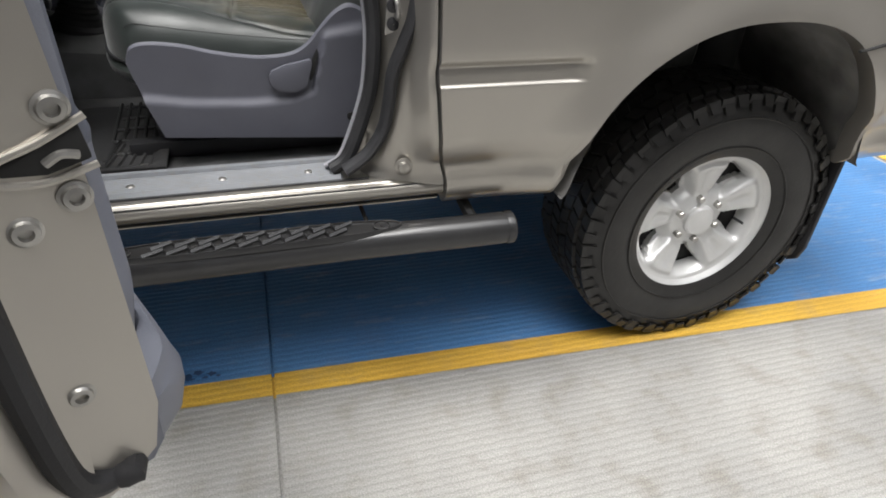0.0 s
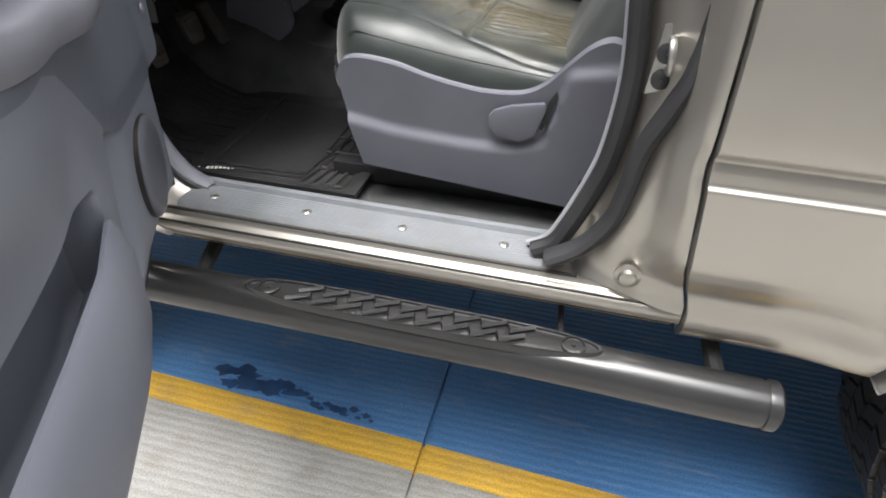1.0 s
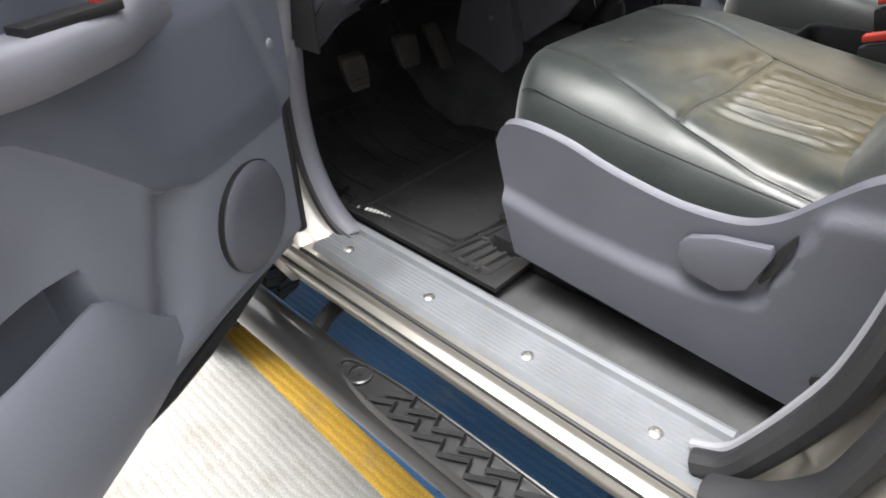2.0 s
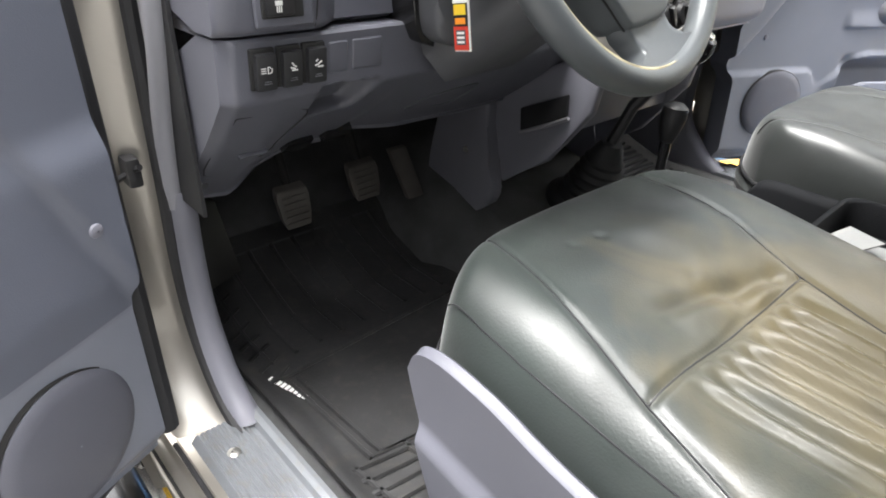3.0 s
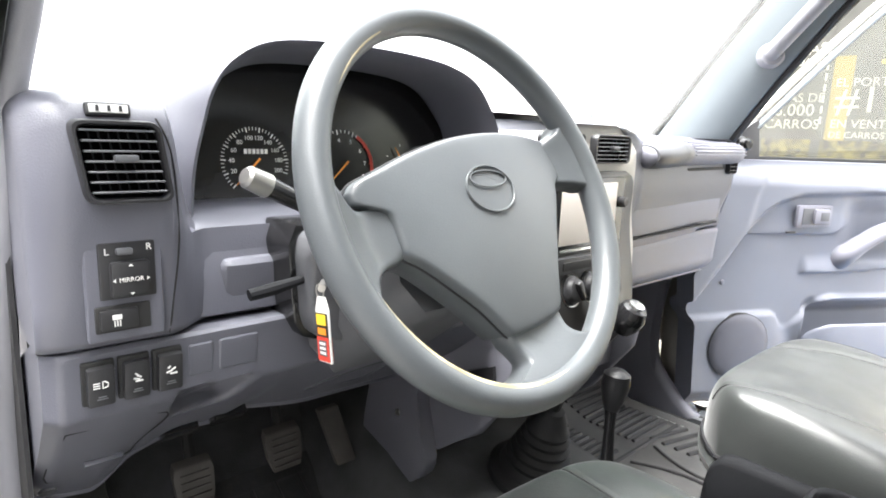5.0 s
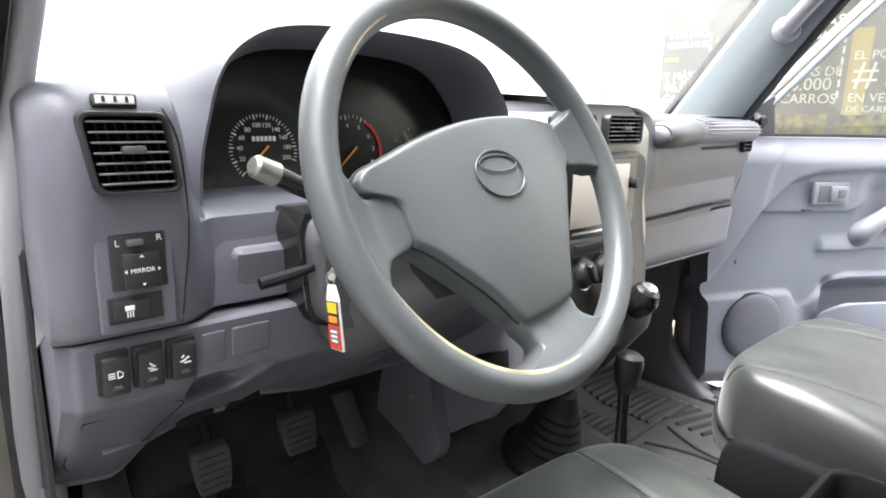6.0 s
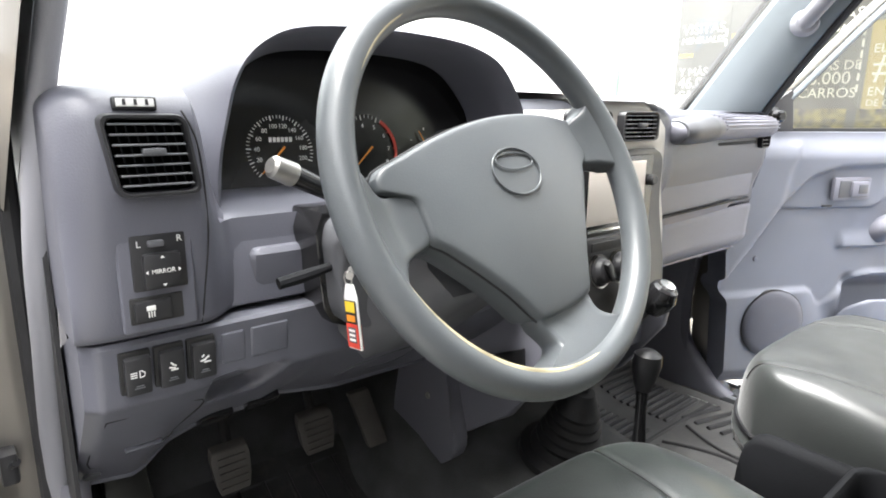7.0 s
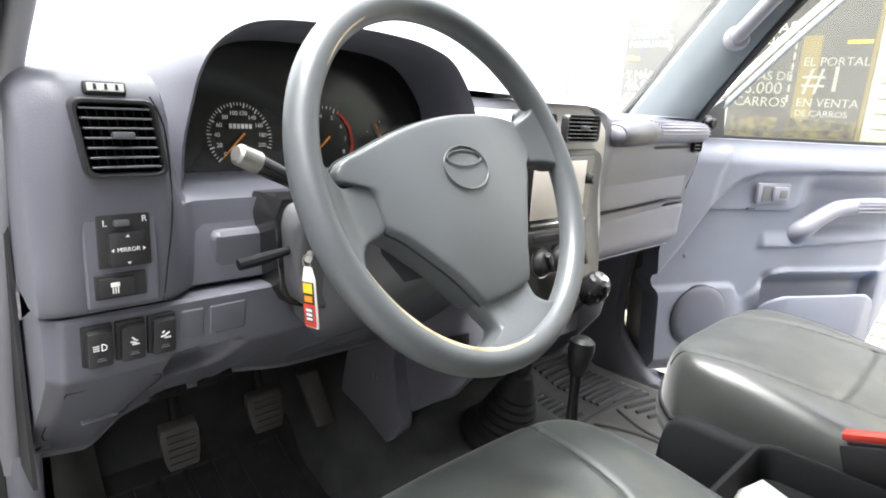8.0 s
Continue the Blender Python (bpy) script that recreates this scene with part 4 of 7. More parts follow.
# windscreen and its pillars
rows = []
ws = part("windscreen", sheet(lambda u, v: V(-1.04 + 0.44 * v - (0.22 - 0.12 * v) * (1 - (2 * u - 1) ** 2), CX - 0.69 + 0.07 * v + (1.38 - 0.14 * v) * u, 1.275 + 0.50 * v), 14, 6), GLASS, car)
ws.visible_shadow = False
for side in (False, True):
    fy = (lambda y: 2 * CX - y) if side else (lambda y: y)
    # outer pillar in body colour, inner trim in grey-green
    base, top = V(-1.03, 0.165, 1.255), V(-0.575, 0.235, 1.775)
    rows = []
    for k in range(9):
        s = k / 8
        c = base.lerp(top, s) + V(0, 0, 0.02 * math.sin(math.pi * s))
        rows.append([V(c.x + dx, fy(c.y + dy), c.z + dz) for dx, dy, dz in ((-0.03, 0.036, 0.024), (-0.04, 0.01, 0.028), (-0.01, -0.015, 0.01), (0.06, -0.012, -0.02), (0.12 - 0.03 * side, 0.0, -0.045))])
    part("windscreen_pillar", loft(rows, False, False), PAINT, car)
    rows = []
    for k in range(9):
        s = k / 8
        c = base.lerp(top, s) + V(0, 0, 0.02 * math.sin(math.pi * s))
        e, w = (0.0, -0.030) if side else (-0.040, 0.0)
        prof = ((-0.022, 0.040, 0.018), (-0.005, 0.058, 0.010), (0.05 - 0.01 * s + 0.4 * w, 0.062, -0.015), (0.115 - 0.045 * s + w, 0.050, -0.040), (0.135 - 0.05 * s + w, 0.030, -0.05), (0.135 - 0.05 * s + w, 0.010, -0.05))
        rows.append([V(c.x + dx, fy(c.y + dy + e), c.z + dz) for dx, dy, dz in (prof if side else prof[:4])])
    gasket = [base.lerp(top, k / 8) + V(-0.031, 0.040, 0.025 + 0.02 * math.sin(math.pi * k / 8)) for k in range(9)]
    part("screen_gasket", tube([V(p.x, fy(p.y + e), p.z) for p in gasket], 0.006, 8), RUBBER, car)
    if side:
        edge = [base.lerp(top, k / 8) + V(0.112 - 0.006 * k, 0.016, -0.046 + 0.02 * math.sin(math.pi * k / 8)) for k in range(9)]
        part("door_seal", tube([V(p.x, fy(p.y), p.z) for p in edge], 0.009, 8), RUBBER, car)
    part("pillar_cover", loft(rows, False, False), TEAL, car, "grey-green plastic windscreen pillar cover")
grip = part("assist_grip", tube(curve([V(-0.775, 1.49, 1.475), V(-0.755, 1.465, 1.49), V(-0.68, 1.45, 1.57), V(-0.58, 1.44, 1.68)], 6), 0.016, 12), PALE, car, "pale grey assist grip on the pillar")
part("grip_mount", lathe([(0.001, 0.02), (0.02, 0.018), (0.026, 0.008), (0.027, -0.02)], V(-0.772, 1.485, 1.478), (0.5, -0.8, 0), 20), PALE, grip)

# ---- doors ----
OPEN = radians(66)


def door(mirror, shift):
    """An open front door, built in its own frame: u back along it, v towards the cabin, z up."""
    ud, vd = V(math.cos(OPEN), -math.sin(OPEN), 0), V(math.sin(OPEN), math.cos(OPEN), 0)

    def W(u, v, z):
        # the rear edge stands further back and its lower corner curves up
        k = 0.23 * (smooth(0.70, 0.76, u) if mirror else smooth(0.48, 0.70, u))
        u += (1.247 - u) * k
        if z < 1.255:
            v, z = v + (0.106 - v) * k, z + (1.224 - z) * k
        p = V(-0.96, 0.06, 0) + ud * (u + shift) + vd * v
        return V(p.x, (2 * CX - p.y) if mirror else p.y, z)

    def D(du, dv, dz):
        p = ud * du + vd * dv
        return V(p.x, -p.y if mirror else p.y, dz)

    ob = new("door")
    ob.parent = car
    tagged(ob, "open champagne door with grey trim panel")
    # metal shell
    rows = []
    for z, a in ((0.598, 0.0), (0.604, 0.25), (0.625, 0.6), (0.66, 0.9), (0.72, 1.0), (0.86, 1.0), (1.05, 1.0), (1.2, 0.95), (1.262, 0.8)):
        out = 0.0 + (side_y(-0.5, z) - 0.02) * 0.8
        j = 0.02 + 0.055 * a
        ring = [(0.0, out + 0.008), (0.02, out), (0.3, out - 0.006), (0.6, out - 0.006), (0.865, out), (0.872, out + 0.006), (0.862, out + 0.014), (0.775, out + 0.02 + 0.02 * a), (0.752, out + j), (0.742, 0.03 + 0.075 * a), (0.738, 0.03 + 0.145 * a), (0.715, 0.03 + 0.145 * a), (0.712, 0.02 + 0.08 * a), (0.3, 0.02 + 0.05 * a), (0.05, 0.015 + 0.05 * a), (0.03, 0.01 + 0.05 * a)]
        rows.append([W(u, v, z) for u, v in ring])
    part("door_shell", loft(rows, True, True), PAINT, ob, sharp=40)
    # black seal round the rear and lower edge of the shell
    path = [W(0.756, 0.076, 1.25), W(0.757, 0.076, 1.0), W(0.757, 0.074, 0.80), W(0.755, 0.078, 0.70), W(0.748, 0.090, 0.665), W(0.735, 0.115, 0.648), W(0.70, 0.135, 0.640), W(0.40, 0.115, 0.640), W(0.08, 0.085, 0.645), W(0.025, 0.07, 0.70), W(0.02, 0.07, 1.0), W(0.025, 0.07, 1.25)]
    part("door_seal", tube(curve(path, 5), 0.0115, 10), RUBBER, ob)
    # jamb bolts, latch slot
    for v, z in ((0.166, 1.047), (0.163, 0.973), (0.122, 0.954), (0.114, 0.774)):
        bm = lathe([(0.0105, -0.004), (0.0105, 0.001), (0.0085, 0.002), (0.0075, 0.0045), (0.0045, 0.005), (0.004, 0.001), (0.0005, 0.001)], W(0.740, v, z), D(1, 0, 0), 18)
        part("jamb_bolt", bm, STEEL, ob)
    bm = prism([W(0.743, v, z) for v, z in ((0.118, 1.002), (0.122, 1.012), (0.150, 1.020), (0.180, 1.034), (0.184, 1.002), (0.150, 0.996))], D(-0.01, 0, 0), 0.003)
    part("latch_slot", bm, DARK, ob)
    part("latch_lip", tube(curve([W(0.742, v, z) for v, z in ((0.186, 1.038), (0.150, 1.023), (0.118, 1.014), (0.113, 1.004), (0.120, 0.996), (0.150, 0.991), (0.186, 0.997))], 4), 0.0026, 8), PAINT, ob)
    part("latch_claw", tube(curve([W(0.743, 0.150, 1.006), W(0.745, 0.162, 1.012), W(0.743, 0.174, 1.008)], 4), 0.003, 8), STEEL, ob)

    # trim panel
    edge_line = [(0.0, 0.864), (0.09, 0.857), (0.16, 0.853), (0.21, 0.854), (0.25, 0.864), (0.275, 0.880), (0.295, 0.900), (0.36, 0.958), (0.40, 0.989), (0.44, 1.002), (0.80, 1.004)]
    rail_line = [(0.02, 0.86), (0.03, 0.88), (0.118, 1.083), (0.16, 1.14), (0.20, 1.172), (0.25, 1.188), (0.80, 1.194)]

    if mirror:
        edge_line = [(0.0, 0.881), (0.203, 0.886), (0.222, 0.876), (0.235, 0.852), (0.25, 0.845), (0.27, 0.857), (0.30, 0.886), (0.33, 0.916), (0.37, 0.927), (0.80, 0.923)]
        rail_line = [(-0.03, 0.92), (0.03, 0.99), (0.100, 1.092), (0.14, 1.135), (0.175, 1.160), (0.237, 1.178), (0.444, 1.187), (0.80, 1.192)]

    p0, rz = (0.29, 0.916) if mirror else (0.385, 0.868)

    def raw_z(u, z):
        # the height that ends at z once the rear corner is curved up
        k = 0.23 * smooth(0.48, 0.70, u)
        return min(1.262, (z - 1.224 * k) / (1 - k))

    def base(u):
        return 0.122 + 0.066 * (smooth(-0.05, 0.68, u) if mirror else smooth(0.12, 0.74, u))


    def trim_v(u, z):
        v = base(u)
        cut = 0.008 if mirror else 0.007
        low = 1 - smooth(-cut, cut, z - lerp(edge_line, u))
        v += (0.014 if mirror else 0.004) * low
        if not mirror:
            # padded insert, thickest away from its edges
            deep = z - lerp(edge_line, u)
            v += 0.013 * (1 - low) * (0.45 + 0.55 * smooth(0.0, 0.05, deep)) * (1 - 0.8 * smooth(0.16, 0.20, deep))
            # the lower panel leans in towards the pocket's mouth
            v -= 0.016 * low * smooth(0.36, 0.44, u) * (1 - smooth(0.0, 0.11, z - raw_z(u, rz)))
        # bright hollow that sweeps down in front of the pocket
        v -= (0.010 if mirror else 0.024) * low * math.exp(-((u - 0.252 - 0.42 * (0.85 - z)) / 0.032) ** 2) * smooth(0.69, 0.74, z)
        if mirror:
            pocket = smooth(p0, p0 + 0.04, u) * (1 - smooth(0.675, 0.695, u)) * smooth(0.72, 0.76, z) * (1 - smooth(rz - 0.040, rz + 0.012, z))
            v -= 0.040 * pocket
        else:
            pz = raw_z(u, rz)
            v -= 0.042 * smooth(p0, p0 + 0.012, u) * (1 - smooth(0.650, 0.662, u)) * (1 - smooth(pz - 0.010, pz, z)) * smooth(pz - 0.16, pz - 0.12, z)
        # raised band that carries the release lever
        rail = smooth(-0.006 if mirror else -0.010, 0.010 if mirror else 0.016, z - lerp(rail_line, u)) * (1 - low)
        v += (0.020 if mirror else 0.013) * rail
        ledge = smooth(0.0, 0.006, z - 1.083 - 0.02 * smooth(0.34, 0.40, u)) * (1 - rail) * (1 - smooth(0.36, 0.42, u))
        v += 0.007 * ledge
        v -= 0.020 * smooth(0.36, 0.44, u) * (1 - smooth(0.70, 0.73, u)) * smooth(1.01, 1.05, z) * (1 - smooth(1.13, 1.185, z))
        if mirror:
            # pad at the front edge, and a lip under the pull handle
            v += 0.006 * (1 - smooth(-0.012, 0.012, u - lerp([(0.90, -0.045), (0.945, -0.017), (1.10, 0.095), (1.18, 0.110), (1.24, 0.138)], z))) * (1 - smooth(1.225, 1.250, z))
            lip_z = 0.986 + 0.018 * smooth(0.28, 0.70, u)
            v += 0.010 * smooth(0.27, 0.285, u) * smooth(lip_z - 0.004, lip_z + 0.004, z) * (1 - smooth(lip_z + 0.004, lip_z + 0.05, z))
        v -= 0.018 * smooth(1.20, 1.262, z) + 0.02 * (1 - smooth(0.655, 0.69, z)) + 0.02 * smooth(0.705, 0.735, u)
        return v

    fs = [k / 140 for k in range(141)]

    def front(f, z):
        # the far door's trim leans forward below its window
        a = lerp([(0.65, 0.0), (0.86, -0.015), (0.90, -0.035), (0.99, -0.045), (1.10, -0.005), (1.24, 0.040), (1.262, 0.05)], z) if mirror else 0.030
        return a + (0.735 - a) * f

    zs = [0.652 + (1.262 - 0.652) * k / 140 for k in range(141)]

    def z_at(u, z):
        # lower rear corner is rounded off
        return max(z, 0.652 + 0.10 * smooth(0.62, 0.74, u) ** 2)

    def column(f):
        if mirror:
            return [(front(f, z), z_at(front(f, z), z)) for z in zs]
        # rows gather along the pocket's mouth and the insert's edge
        u = front(f, 0)
        e = lerp(edge_line, u)
        a, b = z_at(u, 0.652), min(raw_z(u, rz), e - 0.02)
        marks = [(0, a), (44, b - 0.012), (52, b), (80, e - 0.003), (84, e + 0.003), (140, 1.262)]
        return [(u, lerp(marks, k)) for k in range(141)]

    rows = [[W(u, trim_v(u, z), z) for u, z in column(f)] for f in fs]
    if mirror:
        bm = loft(rows, False, False)
    else:
        bm = loft([r[:83] for r in rows], False, False)
        part("trim_insert", loft([r[82:] for r in rows], False, False), DOOR_INSERT, ob, "padded slate door insert", 40)
    ring = [rows[0][k] for k in range(141)] + [r[-1] for r in rows[1:]] + [rows[-1][k] for k in range(139, -1, -1)] + [r[0] for r in rows[-2:0:-1]]
    back = [p + D(0, -0.06, 0) for p in ring]
    loft([ring + ring[:1], back + back[:1]], False, False, bm)
    bmesh.ops.remove_doubles(bm, verts=bm.verts, dist=1e-5)
    part("trim_panel", bm, DOOR_CLOTH, ob, "moulded grey door trim panel", 40)
    # pocket front
    rows = []
    if mirror:
        for k in range(25):
            u = p0 - 0.008 + (0.695 - p0) * k / 24
            e = min(1, 6 * min(k, 24 - k) / 24)
            top = 0.815 + 0.045 * e ** 0.5
            v0 = base(u) + 0.020
            rows.append([W(u, v0 - 0.03, 0.69), W(u, v0 + 0.002, 0.695), W(u, v0 + 0.016 * e, 0.75), W(u, v0 + 0.020 * e, top - 0.010), W(u, v0 + 0.019 * e, top - 0.003), W(u, v0 + 0.014 * e, top), W(u, v0 + 0.008 * e, top - 0.004), W(u, v0 + 0.003, top - 0.05)])
    else:
        # a level-topped lower panel, proud of the trim, that bulges out below its rim
        lip_v = [(0.27, 0.128), (0.33, 0.142), (0.41, 0.160), (0.49, 0.176), (0.60, 0.183), (0.72, 0.187), (0.80, 0.188)]
        for k in range(41):
            u = 0.30 + 0.53 * k / 40
            e = smooth(0.30, 0.40, u) * (1 - 0.9 * smooth(0.76, 0.83, u))
            shut = smooth(0.745, 0.760, u)
            v0, low = lerp(lip_v, u), 0.655 + 0.090 * smooth(0.62, 0.83, u) ** 1.5
            v0 -= 0.030 * smooth(0.765, 0.83, u) ** 2
            top = 0.835 - 0.10 * (1 - smooth(0.29, 0.40, u)) - 0.012 * smooth(0.775, 0.83, u)
            ring = [(v0 - 0.035, low), (v0 - 0.012, low + 0.004), (v0 + 0.004 * e, low + 0.022), (v0 + 0.013 * e, low + 0.05), (v0 + 0.014 * e, 0.5 * (low + top) + 0.02), (v0 + 0.009 * e, top - 0.022), (v0 + 0.004 * e, top - 0.006), (v0, top), (v0 - 0.005, top - 0.001), (v0 - 0.008 - 0.02 * shut, top - 0.008 * (1 - shut)), (v0 - 0.012 - 0.048 * shut, top - 0.07 * e * (1 - shut)), (v0 - 0.060, top - 0.10 * e * (1 - shut))]
            rows.append([V(-0.96, 0.06, z) + ud * u + vd * v for v, z in ring])
    part("door_pocket", loft(rows, not mirror, not mirror), DOOR_CLOTH, ob, sharp=50)
    if not mirror:
        part("front_seal", tube([W(0.014, 0.108, z) for z in (0.67, 0.8, 0.95, 1.1, 1.25)], 0.014, 10), RUBBER, ob)
    # loudspeaker cover
    c, r = ((0.115, 0.803), 0.083) if mirror else ((0.128, 0.762), 0.073)
    n = D(-0.085, 1, 0).normalized()
    face = W(c[0], trim_v(c[0], c[1]) + 0.001, c[1])
    bm = lathe([(r, -0.02), (r, 0.004), (r - 0.004, 0.0075), (r * 0.8, 0.010), (r * 0.4, 0.011), (0.001, 0.0115)], face, n, 44)
    part("speaker_cover", bm, SEAT_PLASTIC, ob, "round grey loudspeaker cover")
    part("speaker_groove", lathe([(r + 0.0002, -0.01), (r + 0.0002, 0.0030), (r + 0.0018, 0.0030), (r + 0.0018, -0.01)], face, n, 44), BEZEL, ob)
    # release lever
    v = trim_v(0.28, 1.13)
    bm = box(W(0.28, v + 0.003, 1.131), (0.110, 0.012, 0.054), 0.005, rot=facing((0, 0, 0), D(1, 0, 0), (0, 0, 1)).to_3x3() @ Matrix(((1, 0, 0), (0, 0, 1), (0, -1, 0))))
    part("lever_surround", bm, TRIM, ob)
    rot = facing((0, 0, 0), D(1, 0, 0), (0, 0, 1)).to_3x3() @ Matrix(((1, 0, 0), (0, 0, 1), (0, -1, 0)))
    part("lever_recess", box(W(0.282, v + 0.0090, 1.131), (0.086, 0.003, 0.040), 0.001, rot=rot), TRIM_DARK, ob)
    part("release_lever", box(W(0.296, v + 0.012, 1.131), (0.050, 0.010, 0.036), 0.004, rot=rot), TRIM, ob)
    part("lock_knob", box(W(0.302, v + 0.0165, 1.131), (0.026, 0.004, 0.022), 0.002, rot=rot), TRIM_DARK, ob)
    part("key_slot", box(W(0.225, trim_v(0.225, 1.09) + 0.001, 1.090), (0.028, 0.004, 0.005), 0.001, rot=rot), BLACK, ob)
    # pull handle or armrest
    if mirror:
        pts = [(0.385, -0.004, 1.020), (0.392, 0.016, 1.036), (0.425, 0.028, 1.066), (0.48, 0.032, 1.094), (0.55, 0.032, 1.102), (0.64, 0.028, 1.104), (0.70, 0.018, 1.100), (0.725, -0.004, 1.095)]
        path = curve([W(u, trim_v(0.4, 1.05) + dv + 0.04 * (u - 0.4), z) for u, dv, z in pts], 5)
        rad = [0.022 + 0.010 * (1 - smooth(0, 12, k)) for k in range(len(path))]
        part("pull_handle", tube(path, rad, 12), TRIM, ob, "grey moulded pull handle")
        bm = bmesh.new()
        for k in range(4):
            tube([W(u, trim_v(0.4, 1.05) + 0.053 + 0.04 * (u - 0.4), 1.090 + 0.009 * k) for u in (0.53, 0.60, 0.70)], 0.002, 6, bm=bm)
        part("handle_rib", bm, TRIM, ob)
    else:
        rows = []
        for k in range(21):
            u = 0.188 + 0.37 * k / 20
            e = smooth(0.17, 0.30, u) * math.sqrt(max(0.0, 1 - smooth(0.40, 0.57, u) ** 2)) - 0.25 * smooth(0.45, 0.56, u)
            v0 = trim_v(u, 1.05) - 0.006
            w = 0.014 + 0.026 * e
            rows.append([W(u, v0, 1.008), W(u, v0 + w * 0.8, 1.020), W(u, v0 + w, 1.036), W(u, v0 + w * 0.97, 1.052), W(u, v0 + w * 0.85, 1.059), W(u, v0, 1.061)])
        part("armrest", loft(rows, True, True), TRIM, ob, "grey padded armrest", 60)
        part("window_switch", box(W(0.33, trim_v(0.33, 1.05) + 0.018, 1.062), (0.09, 0.02, 0.008), 0.002, rot=rot), BLACK, ob)
        part("switch_lamp", box(W(0.296, trim_v(0.30, 1.05) + 0.018, 1.067), (0.012, 0.008, 0.003), 0.001, rot=rot), RED, ob)
    for u, z in ((0.060, 0.965), (0.69, 0.80)):
        part("trim_clip", lathe([(0.007, 0), (0.006, 0.002), (0.003, 0.003), (0.001, 0.003)], W(u, trim_v(u, z), z), D(0, 1, 0), 14), TRIM, ob)
    # mirror corner and its knob
    bm = prism([W(u, 0.10, z) for u, z in ((0.035, 1.262), (0.15, 1.262), (0.135, 1.36), (0.09, 1.33))], D(0, -0.02, 0), 0.003)
    part("mirror_corner", bm, BLACK, ob)
    bm = lathe([(0.020, 0), (0.020, 0.012), (0.015, 0.016), (0.014, 0.030), (0.009, 0.034), (0.001, 0.034)], W(0.080, 0.10, 1.297), D(0, 1, 0), 18)
    part("mirror_knob", bm, GLOSS_BLACK, ob)
    # window frame and glass; the frame leans inwards
    def F(u, k, dv=0.0):
        return W(u, 0.060 + 0.11 * k + dv, 1.262 + 0.47 * k)
    path = [F(0.03, 0.0), F(0.13, 0.20), F(0.28, 0.55), F(0.44, 0.88), F(0.52, 0.985), F(0.60, 1.0), F(0.74, 1.0), F(0.80, 0.97), F(0.82, 0.85), F(0.84, 0.4), F(0.85, 0.0)]
    part("window_frame", tube(curve(path, 5), 0.012 if mirror else 0.017, 10, flat=0.8), PAINT, ob)
    part("frame_trim", tube(curve([p + D(0.014, 0.012, -0.008) for p in path], 5), 0.009, 8), TEAL, ob)
    part("frame_seal", tube(curve([p + D(0.022, 0.0, -0.014) for p in path], 5), 0.008, 8), RUBBER, ob)
    part("belt_seal", box(W(0.42, 0.085, 1.264), (0.84, 0.02, 0.012), 0.003, rot=rot), RUBBER, ob)
    bm = bmesh.new()
    outline = [F(0.04, 0.0), F(0.14, 0.20), F(0.30, 0.55), F(0.45, 0.88), F(0.53, 0.985), F(0.62, 1.0), F(0.74, 1.0), F(0.80, 0.96), F(0.83, 0.4), F(0.84, 0.0)]
    if mirror:
        bm.faces.new([bm.verts.new(p) for p in outline])
        part("window", bm, TINT, ob, "tinted side window")
    else:
        bm.free()
    return ob


door(False, 0.0)
door(True, -0.085)

# ---- seats ----


